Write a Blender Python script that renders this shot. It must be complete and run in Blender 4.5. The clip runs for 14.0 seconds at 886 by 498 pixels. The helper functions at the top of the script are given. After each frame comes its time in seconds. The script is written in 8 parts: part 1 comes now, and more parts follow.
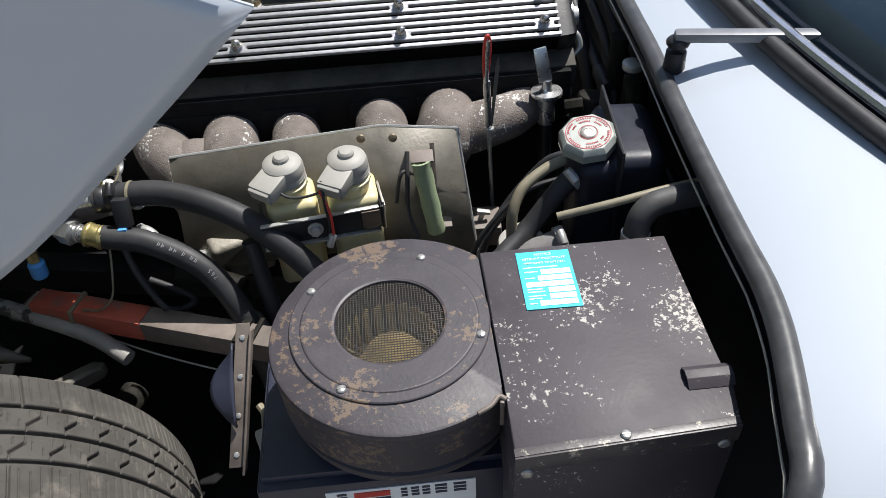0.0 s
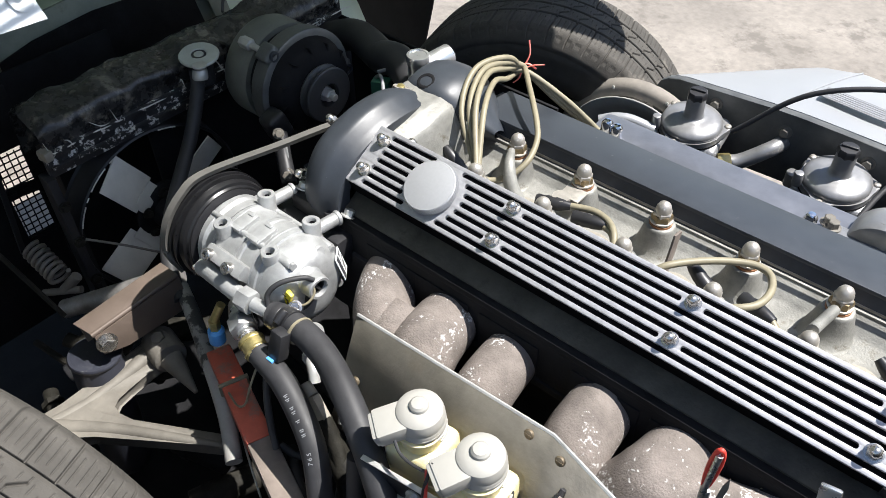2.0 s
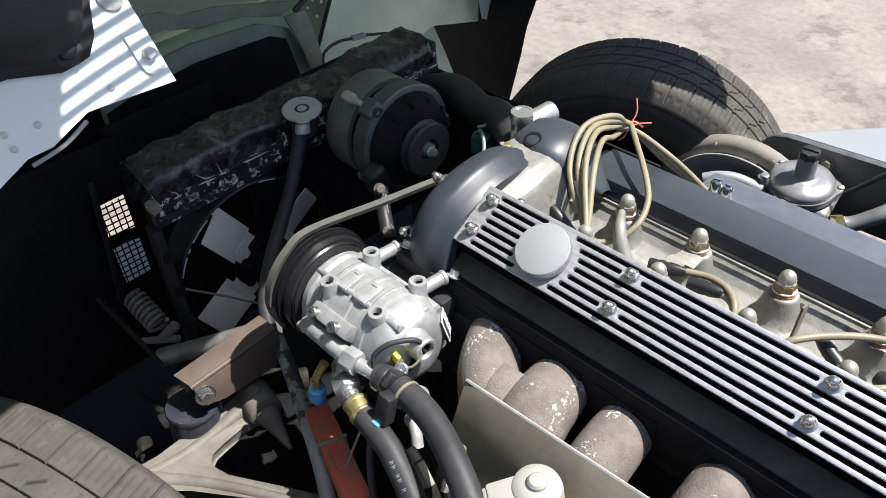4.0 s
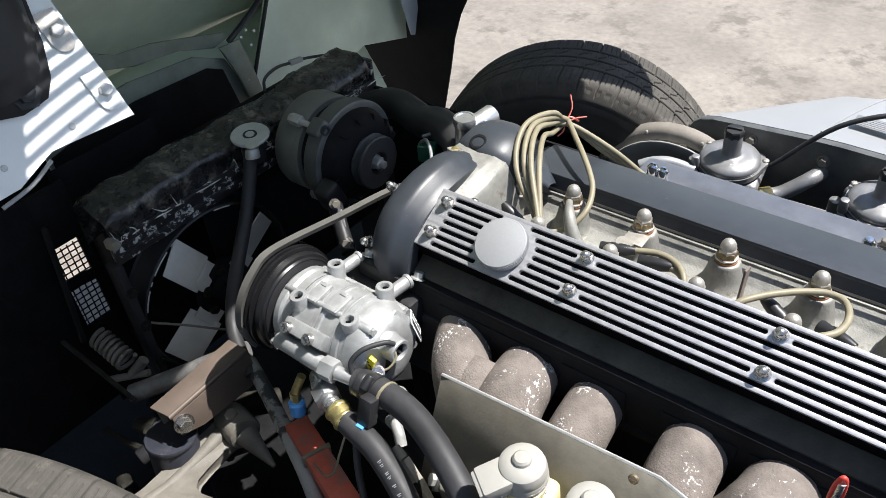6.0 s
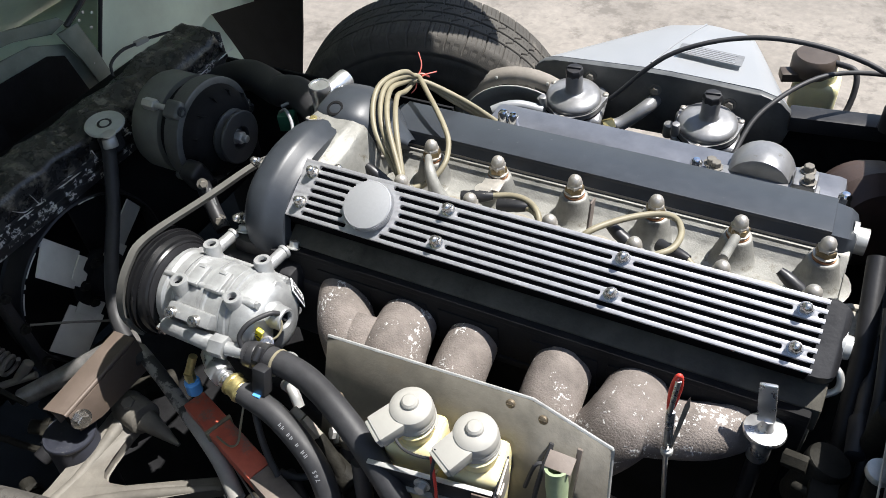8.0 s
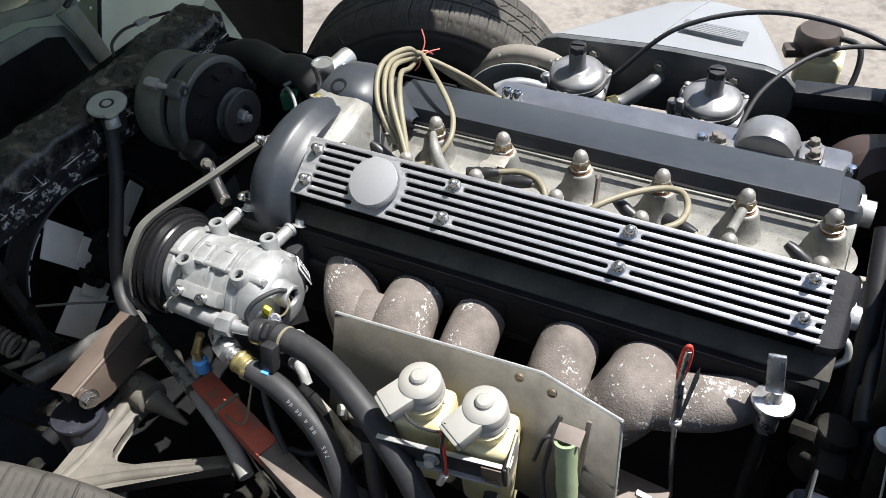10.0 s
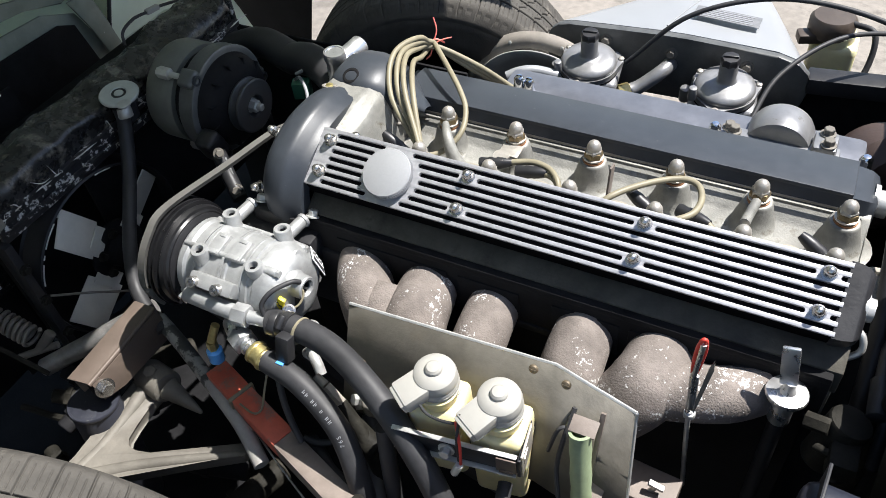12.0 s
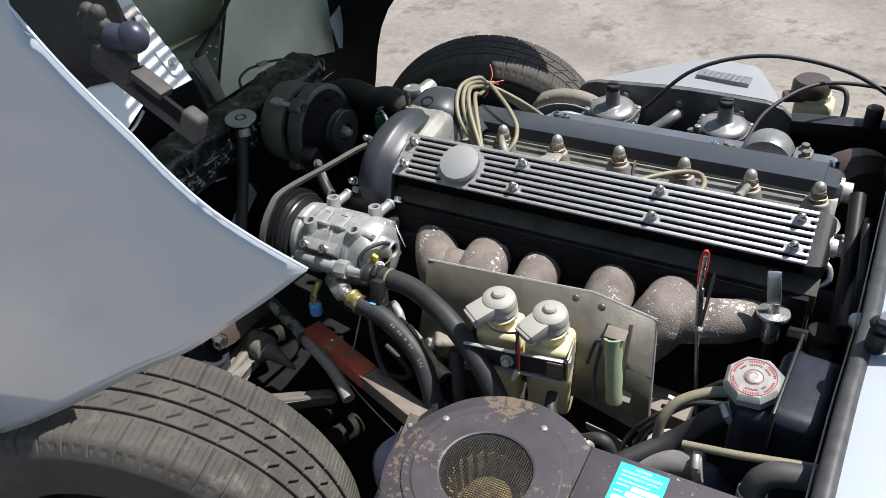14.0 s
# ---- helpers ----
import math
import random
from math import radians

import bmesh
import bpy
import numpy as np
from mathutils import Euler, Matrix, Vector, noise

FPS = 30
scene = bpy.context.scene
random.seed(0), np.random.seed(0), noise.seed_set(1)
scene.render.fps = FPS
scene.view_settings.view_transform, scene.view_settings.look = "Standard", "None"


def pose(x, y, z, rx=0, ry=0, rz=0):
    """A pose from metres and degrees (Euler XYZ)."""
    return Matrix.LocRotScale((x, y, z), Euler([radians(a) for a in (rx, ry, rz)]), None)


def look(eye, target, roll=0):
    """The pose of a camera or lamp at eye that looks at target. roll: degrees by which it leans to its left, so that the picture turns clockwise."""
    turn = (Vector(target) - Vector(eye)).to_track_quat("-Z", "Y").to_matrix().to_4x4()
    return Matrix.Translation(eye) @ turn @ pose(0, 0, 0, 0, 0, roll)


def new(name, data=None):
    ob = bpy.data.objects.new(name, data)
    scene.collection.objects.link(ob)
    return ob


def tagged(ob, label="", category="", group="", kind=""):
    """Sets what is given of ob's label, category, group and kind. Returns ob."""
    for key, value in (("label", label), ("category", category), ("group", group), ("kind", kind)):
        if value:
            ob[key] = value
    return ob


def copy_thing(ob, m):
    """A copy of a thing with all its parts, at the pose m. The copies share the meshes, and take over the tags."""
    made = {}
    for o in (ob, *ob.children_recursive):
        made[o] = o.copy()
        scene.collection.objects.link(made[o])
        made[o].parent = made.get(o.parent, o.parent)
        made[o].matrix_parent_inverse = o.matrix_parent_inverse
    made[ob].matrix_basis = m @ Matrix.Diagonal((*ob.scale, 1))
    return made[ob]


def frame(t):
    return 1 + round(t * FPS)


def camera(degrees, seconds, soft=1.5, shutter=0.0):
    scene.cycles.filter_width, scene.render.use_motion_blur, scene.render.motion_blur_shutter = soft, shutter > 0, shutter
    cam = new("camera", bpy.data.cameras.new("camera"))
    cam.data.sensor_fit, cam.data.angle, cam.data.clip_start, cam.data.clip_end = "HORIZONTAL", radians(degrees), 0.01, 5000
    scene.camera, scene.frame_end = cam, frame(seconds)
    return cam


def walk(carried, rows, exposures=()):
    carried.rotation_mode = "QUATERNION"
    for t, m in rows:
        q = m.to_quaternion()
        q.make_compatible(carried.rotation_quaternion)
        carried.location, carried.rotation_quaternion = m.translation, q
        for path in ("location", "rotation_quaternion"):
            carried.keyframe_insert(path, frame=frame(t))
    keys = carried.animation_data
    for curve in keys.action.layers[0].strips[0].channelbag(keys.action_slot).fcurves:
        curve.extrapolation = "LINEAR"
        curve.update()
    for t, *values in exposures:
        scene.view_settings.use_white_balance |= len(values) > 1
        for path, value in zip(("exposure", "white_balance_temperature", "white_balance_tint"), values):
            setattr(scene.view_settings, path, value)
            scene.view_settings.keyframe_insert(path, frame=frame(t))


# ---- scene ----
cam = camera(58.3, 14.0, 0.5)
PATH = [
    (0, (0.417, -1.0, 1.246), (0.5, 0.458, -0.12), -3.1),
    (0.2, (0.528, -0.921, 1.268), (0.254, 0.501, -0.112), -5.7),
    (0.3, (0.552, -0.872, 1.281), (0.15, 0.51, -0.108), -6.8),
    (0.4, (0.561, -0.835, 1.277), (0.059, 0.519, -0.106), -6.8),
    (0.5, (0.563, -0.795, 1.273), (-0.009, 0.525, -0.116), -6.4),
    (1, (0.64, -0.635, 1.266), (-0.243, 0.432, -0.177), -7.7),
    (1.5, (0.645, -0.562, 1.304), (-0.282, 0.495, -0.119), -4.2),
    (2, (0.603, -0.524, 1.328), (-0.358, 0.569, -0.044), -0.8),
    (2.5, (0.569, -0.519, 1.328), (-0.442, 0.526, -0.045), -1.1),
    (3, (0.536, -0.524, 1.324), (-0.508, 0.5, -0.041), -1.3),
    (3.2, (0.531, -0.522, 1.331), (-0.533, 0.509, -0.012), -1.4),
    (5.3, (0.532, -0.582, 1.342), (-0.565, 0.511, 0.077), -6.1),
    (5.5, (0.536, -0.58, 1.348), (-0.532, 0.535, 0.076), -5.8),
    (6, (0.543, -0.591, 1.35), (-0.472, 0.574, 0.08), -5.4),
    (6.5, (0.571, -0.608, 1.378), (-0.391, 0.574, 0.083), -6.6),
    (7, (0.585, -0.611, 1.385), (-0.279, 0.603, 0.051), -6.3),
    (7.5, (0.567, -0.606, 1.392), (-0.219, 0.616, 0.017), -5.6),
    (8, (0.581, -0.605, 1.402), (-0.15, 0.629, 0.008), -5.8),
    (10.3, (0.571, -0.618, 1.393), (-0.142, 0.582, -0.039), -6.4),
    (10.5, (0.565, -0.613, 1.399), (-0.143, 0.569, -0.051), -6.4),
    (11, (0.559, -0.609, 1.4), (-0.146, 0.556, -0.065), -6.5),
    (11.5, (0.56, -0.61, 1.401), (-0.152, 0.566, -0.051), -6.4),
    (12, (0.563, -0.615, 1.404), (-0.155, 0.56, -0.046), -6.9),
    (12.5, (0.575, -0.623, 1.405), (-0.157, 0.557, -0.035), -7.2),
    (13, (0.654, -0.636, 1.41), (-0.194, 0.475, -0.021), -10.6),
    (13.5, (0.691, -0.745, 1.41), (-0.199, 0.429, 0.057), -8.9),
    (14, (0.667, -0.977, 1.419), (-0.168, 0.385, 0.216), -5.7),
]
walk(cam, [(t, look(eye, target, roll)) for t, eye, target, roll in PATH], [(0, 0.44), (0.5, 0.28), (1, 0.8), (1.5, 1.1), (3, 1.05), (5.5, 0.98), (7, 0.97), (8, 0.95), (10.5, 0.93), (12, 1.05), (13, 1.12), (13.5, 1.06), (14, 0.62)])

SUN_EL, SUN_AZ = 62.0, 43.0  # degrees; azimuth from +x (car's rear) towards +y (car's right side)
world = bpy.data.worlds.new("sky")
scene.world = world
world.use_nodes = True
wn = world.node_tree.nodes
sky = wn.new("ShaderNodeTexSky")
sky.sky_type, sky.sun_disc = "NISHITA", False
sky.sun_elevation, sky.sun_rotation = radians(SUN_EL), radians(90 - SUN_AZ)
world.node_tree.links.new(sky.outputs[0], wn["Background"].inputs[0])
wn["Background"].inputs[1].default_value = 0.082
sun_data = bpy.data.lights.new("sun", "SUN")
sun_data.energy, sun_data.angle, sun_data.color = 5.0, radians(0.55), (1.0, 0.972, 0.935)
sun = new("sun", sun_data)
to_sun = Vector((math.cos(radians(SUN_EL)) * math.cos(radians(SUN_AZ)), math.cos(radians(SUN_EL)) * math.sin(radians(SUN_AZ)), math.sin(radians(SUN_EL))))
sun.matrix_basis = look(to_sun * 30, (0, 0, 0))


# ---- materials ----
def mat(name, col, rough=0.5, metal=0.0, var=0.18, scale=35.0, bump=0.15, bscale=260.0, worn=None, coat=0.0, spec=0.5, trans=0.0, rvar=0.15, sss=0.0, rand=0.0, big=None):
    """A procedural surface: mottled base colour, fine relief and, where worn is given as (colour, share, size[, edge, cluster scale, cluster weight]), patches of another colour."""
    m = bpy.data.materials.new(name)
    m.use_nodes = True
    nt = m.node_tree
    n, link = nt.nodes, nt.links.new
    p = n["Principled BSDF"]
    geo = n.new("ShaderNodeTexCoord")
    a = n.new("ShaderNodeTexNoise")
    a.inputs["Scale"].default_value, a.inputs["Detail"].default_value, a.inputs["Roughness"].default_value = scale, 6, 0.65
    link(geo.outputs["Object"], a.inputs["Vector"])
    r = n.new("ShaderNodeValToRGB")
    r.color_ramp.elements[0].position, r.color_ramp.elements[1].position = 0.3, 0.7
    r.color_ramp.elements[0].color = (*[c * (1 - var) for c in col], 1)
    r.color_ramp.elements[1].color = (*[min(1, c * (1 + var)) for c in col], 1)
    link(a.outputs["Fac"], r.inputs["Fac"])
    out = r.outputs["Color"]
    if rand:
        info, hsv, mr = n.new("ShaderNodeObjectInfo"), n.new("ShaderNodeHueSaturation"), n.new("ShaderNodeMapRange")
        mr.inputs["To Min"].default_value, mr.inputs["To Max"].default_value = 1 - rand, 1 + rand
        link(info.outputs["Random"], mr.inputs["Value"])
        link(mr.outputs[0], hsv.inputs["Value"])
        link(out, hsv.inputs["Color"])
        out = hsv.outputs["Color"]
    if big:
        g, hsv, mr = n.new("ShaderNodeTexNoise"), n.new("ShaderNodeHueSaturation"), n.new("ShaderNodeMapRange")
        g.inputs["Scale"].default_value, g.inputs["Detail"].default_value = big[0], 4
        mr.inputs["From Min"].default_value, mr.inputs["From Max"].default_value = 0.3, 0.7
        mr.inputs["To Min"].default_value, mr.inputs["To Max"].default_value = 1 - big[1], 1 + big[1]
        link(geo.outputs["Object"], g.inputs["Vector"])
        link(g.outputs["Fac"], mr.inputs["Value"])
        link(mr.outputs[0], hsv.inputs["Value"])
        link(out, hsv.inputs["Color"])
        out = hsv.outputs["Color"]
    if worn:
        wcol, share, size = worn[:3]
        b = n.new("ShaderNodeTexNoise")
        b.inputs["Scale"].default_value, b.inputs["Detail"].default_value, b.inputs["Roughness"].default_value = size, 9, 0.7
        link(geo.outputs["Object"], b.inputs["Vector"])
        t = n.new("ShaderNodeValToRGB")
        edge = worn[3] if len(worn) > 3 else 0.03
        t.color_ramp.elements[0].position, t.color_ramp.elements[1].position = share, min(1.0, share + edge)
        if len(worn) > 4:
            k, add = n.new("ShaderNodeTexNoise"), n.new("ShaderNodeMath")
            k.inputs["Scale"].default_value, k.inputs["Detail"].default_value = worn[4], 2
            link(geo.outputs["Object"], k.inputs["Vector"])
            add.operation = "MULTIPLY_ADD"
            add.inputs[1].default_value = worn[5]
            link(k.outputs["Fac"], add.inputs[0])
            link(b.outputs["Fac"], add.inputs[2])
            link(add.outputs[0], t.inputs["Fac"])
        else:
            link(b.outputs["Fac"], t.inputs["Fac"])
        mix = n.new("ShaderNodeMix")
        mix.data_type = "RGBA"
        link(t.outputs["Color"], mix.inputs[0])
        link(out, mix.inputs[6])
        mix.inputs[7].default_value = (*wcol, 1)
        out = mix.outputs[2]
        if metal > 0.3:
            inv = n.new("ShaderNodeMath")
            inv.operation = "MULTIPLY_ADD"
            inv.inputs[1].default_value, inv.inputs[2].default_value = -metal, metal
            link(t.outputs["Color"], inv.inputs[0])
            link(inv.outputs[0], p.inputs["Metallic"])
    link(out, p.inputs["Base Color"])
    c = n.new("ShaderNodeTexNoise")
    c.inputs["Scale"].default_value, c.inputs["Detail"].default_value = bscale, 5
    link(geo.outputs["Object"], c.inputs["Vector"])
    bp = n.new("ShaderNodeBump")
    bp.inputs["Strength"].default_value, bp.inputs["Distance"].default_value = bump, 0.0015
    link(c.outputs["Fac"], bp.inputs["Height"])
    link(bp.outputs["Normal"], p.inputs["Normal"])
    mr = n.new("ShaderNodeMapRange")
    mr.inputs["To Min"].default_value, mr.inputs["To Max"].default_value = max(0.02, rough - rvar), min(1, rough + rvar)
    link(a.outputs["Fac"], mr.inputs["Value"])
    link(mr.outputs[0], p.inputs["Roughness"])
    if not (worn and metal > 0.3):
        p.inputs["Metallic"].default_value = metal
    p.inputs["Coat Weight"].default_value = coat
    p.inputs["Specular IOR Level"].default_value = spec
    p.inputs["Transmission Weight"].default_value = trans
    if sss:
        p.inputs["Subsurface Weight"].default_value = sss
        p.inputs["Subsurface Radius"].default_value = (0.01, 0.008, 0.004)
    return m


M = {}
M["ground"] = mat("dusty_concrete", (0.218, 0.196, 0.170), 0.9, var=0.17, scale=40, bump=0.8, bscale=60, worn=((0.140, 0.125, 0.108), 0.86, 16.0, 0.22, 3.5, 0.65), big=(2.2, 0.24))
M["white"] = mat("white_car_paint", (0.465, 0.505, 0.555), 0.22, var=0.02, scale=4, bump=0.01, coat=1.0, rvar=0.05)
M["white_in"] = mat("bonnet_inner_paint", (0.64, 0.72, 0.59), 0.5, var=0.1, scale=9, bump=0.04, worn=((0.46, 0.48, 0.40), 0.63, 7, 0.12), big=(4.0, 0.14))
# Inner paint with blotches, darkened to carry the shade round the intake.
M["shaded_green"] = mat("shaded_green_grey_paint", (0.21, 0.23, 0.195), 0.55, var=0.25, scale=14, bump=0.08, worn=((0.14, 0.14, 0.12), 0.58, 14, 0.15))
M["white_arch"] = mat("white_inner_panel", (0.72, 0.75, 0.77), 0.45, var=0.05, scale=9, bump=0.04, worn=((0.52, 0.52, 0.50), 0.66, 12, 0.06))
M["black"] = mat("satin_black_paint", (0.019, 0.019, 0.021), 0.45, spec=0.35, var=0.3, scale=25, bump=0.12, worn=((0.05, 0.047, 0.043), 0.62, 22, 0.12))
# Near-black for dark parts, and for sheets that stand in for shade.
M["deep_black"] = mat("deep_matt_black", (0.012, 0.012, 0.013), 0.7, spec=0.1, var=0.4, scale=20, bump=0.3, worn=((0.028, 0.026, 0.022), 0.62, 16, 0.15))
M["oily"] = mat("oily_dirty_casting", (0.018, 0.017, 0.014), 0.65, spec=0.12, var=0.5, scale=30, bump=0.4, worn=((0.045, 0.041, 0.034), 0.58, 30, 0.12))
M["radblack"] = mat("chipped_black_radiator_paint", (0.020, 0.020, 0.021), 0.27, var=0.5, scale=40, bump=0.9, bscale=75, worn=((0.17, 0.155, 0.13), 0.535, 30, 0.12), big=(13.0, 0.4))
M["chipseam"] = mat("chipped_black_seam", (0.022, 0.022, 0.024), 0.35, 0.0, var=0.4, scale=60, bump=0.4, worn=((0.62, 0.61, 0.58), 0.56, 55, 0.03))
M["cover"] = mat("grey_black_crackle_paint", (0.034, 0.039, 0.047), 0.40, var=0.12, scale=60, bump=0.05, bscale=500, spec=0.38, worn=((0.115, 0.115, 0.118), 0.665, 70, 0.05), rvar=0.08, big=(7.0, 0.14))
M["groove"] = mat("black_groove_paint", (0.006, 0.006, 0.007), 0.8, var=0.2, bump=0.1, spec=0.0)
M["rib"] = mat("brushed_aluminium_rib", (0.43, 0.43, 0.445), 0.40, 0.5, var=0.14, scale=120, bump=0.12, rvar=0.08)
M["alloy"] = mat("stained_cast_aluminium", (0.235, 0.232, 0.212), 0.58, 0.3, var=0.3, scale=30, bump=0.35, bscale=420, worn=((0.105, 0.09, 0.062), 0.565, 30, 0.12), big=(11.0, 0.34))
M["alloydark"] = mat("grimy_cast_aluminium", (0.27, 0.25, 0.21), 0.6, 0.3, var=0.3, scale=30, bump=0.35, worn=((0.10, 0.09, 0.07), 0.56, 30, 0.15))
M["newalloy"] = mat("clean_cast_aluminium", (0.355, 0.36, 0.358), 0.42, 0.42, var=0.12, scale=90, bump=0.30, bscale=900, rvar=0.10, worn=((0.22, 0.215, 0.20), 0.66, 90, 0.05), big=(26.0, 0.14))
M["carb"] = mat("dull_carburettor_alloy", (0.255, 0.255, 0.258), 0.36, 0.5, var=0.12, scale=40, bump=0.06, bscale=300, worn=((0.13, 0.12, 0.105), 0.64, 45, 0.08), big=(25.0, 0.15))
M["satin"] = mat("satin_chrome", (0.70, 0.70, 0.70), 0.30, 0.9, var=0.12, scale=40, bump=0.08, rvar=0.2)
M["chrome"] = mat("chrome", (0.82, 0.82, 0.84), 0.13, 1.0, var=0.05, bump=0.03, rvar=0.05)
M["dull"] = mat("dull_nickel_plate", (0.46, 0.43, 0.385), 0.40, 0.6, var=0.15, scale=150, bump=0.1)
M["cap"] = mat("satin_aluminium_cap", (0.37, 0.375, 0.385), 0.42, 0.3, var=0.04, scale=300, bump=0.05, rvar=0.05)
M["zinc"] = mat("zinc_plated_steel", (0.50, 0.50, 0.48), 0.4, 0.5, var=0.15, scale=60, bump=0.1)
M["nut"] = mat("dulled_chrome_nut", (0.52, 0.50, 0.47), 0.24, 0.95, var=0.2, scale=140, bump=0.05)
M["bluegrey"] = mat("blue_grey_manifold_paint", (0.15, 0.157, 0.180), 0.36, 0.45, var=0.15, scale=30, bump=0.1)
M["brass"] = mat("yellow_passivated_fitting", (0.50, 0.42, 0.19), 0.35, 0.8, var=0.25, scale=120, bump=0.1)
M["copper"] = mat("copper_washer", (0.44, 0.22, 0.12), 0.4, 0.8, var=0.2, scale=150)
M["rusty"] = mat("heat_scaled_cast_iron", (0.176, 0.153, 0.138), 0.88, 0.0, var=0.14, scale=70, bump=0.75, bscale=420, worn=((0.56, 0.55, 0.53), 0.975, 190, 0.05, 26.0, 0.68), spec=0.2, big=(20.0, 0.36))
M["plate"] = mat("tarnished_galvanised_sheet", (0.165, 0.153, 0.128), 0.5, 0.3, var=0.25, scale=26, bump=0.15, worn=((0.16, 0.14, 0.11), 0.59, 20, 0.14), big=(9.0, 0.28))
M["rubber"] = mat("black_rubber_hose", (0.030, 0.030, 0.032), 0.55, var=0.2, scale=60, bump=0.08, spec=0.4, worn=((0.075, 0.075, 0.075), 0.66, 40, 0.1), big=(14.0, 0.25))
M["seal"] = mat("weathered_rubber_seal", (0.055, 0.056, 0.058), 0.36, var=0.3, scale=40, bump=0.1, worn=((0.10, 0.10, 0.10), 0.64, 30, 0.1))
M["plastic"] = mat("aged_white_plastic", (0.33, 0.32, 0.29), 0.55, var=0.05, scale=40, bump=0.03, worn=((0.45, 0.43, 0.37), 0.66, 40, 0.1))
M["bottle"] = mat("yellowed_translucent_plastic", (0.64, 0.575, 0.34), 0.42, var=0.12, scale=20, bump=0.03, sss=0.5, worn=((0.50, 0.38, 0.13), 0.62, 18, 0.15))
M["blackplastic"] = mat("black_plastic", (0.02, 0.02, 0.022), 0.4, var=0.1, bump=0.03)
M["blue"] = mat("blue_plastic_cap", (0.10, 0.36, 0.78), 0.4, var=0.05, bump=0.02)
M["red"] = mat("red_paint", (0.55, 0.045, 0.03), 0.45, var=0.15, bump=0.05)
M["yellow"] = mat("yellow_tag", (0.80, 0.66, 0.02), 0.5, var=0.05, bump=0.02)
M["teal"] = mat("turquoise_label_paper", (0.02, 0.50, 0.58), 0.5, var=0.04, bump=0.02)
M["paper"] = mat("white_label_paper", (0.82, 0.84, 0.84), 0.5, var=0.03, bump=0.02)
M["ink"] = mat("dark_ink", (0.03, 0.03, 0.035), 0.6, var=0.05, bump=0.0)
M["heater"] = mat("chipped_black_heater_paint", (0.058, 0.051, 0.058), 0.55, var=0.14, scale=24, bump=0.16, bscale=220, worn=((0.42, 0.40, 0.37), 0.932, 190, 0.02, 9.0, 0.62), spec=0.35, big=(9.0, 0.16))
M["heaterrust"] = mat("rust_stained_black_paint", (0.047, 0.042, 0.049), 0.5, var=0.18, scale=24, bump=0.2, worn=((0.14, 0.103, 0.076), 0.985, 130, 0.16, 15.0, 0.75), spec=0.4)
M["mesh"] = mat("tarnished_wire_mesh", (0.055, 0.052, 0.046), 0.5, 0.5, var=0.2, bump=0.1)
M["straw"] = mat("dirty_ochre_dust", (0.34, 0.25, 0.11), 0.9, var=0.4, scale=90, bump=0.4)
M["frame"] = mat("dusty_brown_frame_paint", (0.165, 0.136, 0.116), 0.6, var=0.2, scale=24, bump=0.15, worn=((0.30, 0.24, 0.20), 0.62, 20, 0.1), big=(12.0, 0.25))
M["orange"] = mat("faded_red_frame_paint", (0.50, 0.105, 0.062), 0.55, var=0.22, scale=30, bump=0.12, worn=((0.20, 0.145, 0.12), 0.53, 17, 0.1))
M["bronze"] = mat("brown_painted_steel", (0.125, 0.096, 0.078), 0.45, 0.2, var=0.12, scale=24, bump=0.1, worn=((0.16, 0.12, 0.09), 0.64, 24, 0.1))
M["forged"] = mat("dusty_forged_steel", (0.152, 0.140, 0.120), 0.65, 0.15, var=0.2, scale=26, bump=0.3, worn=((0.17, 0.14, 0.11), 0.60, 20, 0.15), big=(14.0, 0.25))
M["tyre"] = mat("dusty_tyre_rubber", (0.073, 0.068, 0.061), 0.85, var=0.22, scale=30, bump=0.35, bscale=500, worn=((0.14, 0.127, 0.11), 0.58, 16, 0.15), spec=0.25, big=(6.0, 0.2))
M["wire"] = mat("old_beige_cable", (0.225, 0.20, 0.135), 0.5, var=0.15, scale=60, bump=0.05)
M["green"] = mat("sage_green_sleeve", (0.27, 0.33, 0.20), 0.55, var=0.12, scale=50, bump=0.2)
M["glass"] = mat("dark_windscreen_glass", (0.02, 0.035, 0.05), 0.05, var=0.1, bump=0.0, spec=0.8, rvar=0.02)
M["can"] = mat("silver_grey_can_paint", (0.27, 0.278, 0.29), 0.42, 0.1, var=0.04, scale=14, bump=0.03, worn=((0.45, 0.45, 0.44), 0.68, 16, 0.08))
M["cream"] = mat("cream_plastic_reservoir", (0.66, 0.62, 0.38), 0.4, var=0.08, bump=0.03, sss=0.3)
M["brownplastic"] = mat("brown_black_plastic", (0.06, 0.045, 0.035), 0.45, var=0.2, bump=0.05)
M["pinkcord"] = mat("coral_twist_tie", (0.85, 0.20, 0.16), 0.5, var=0.1, bump=0.0)
M["battery"] = mat("dark_blue_grey_battery_case", (0.03, 0.034, 0.055), 0.4, var=0.15, bump=0.05)
M["blade"] = mat("grey_fan_blade_paint", (0.62, 0.60, 0.54), 0.5, var=0.1, scale=20, bump=0.1, worn=((0.35, 0.32, 0.28), 0.64, 20, 0.1))
M["strip"] = mat("bright_trim", (0.75, 0.76, 0.80), 0.2, 0.9, var=0.05, bump=0.02)


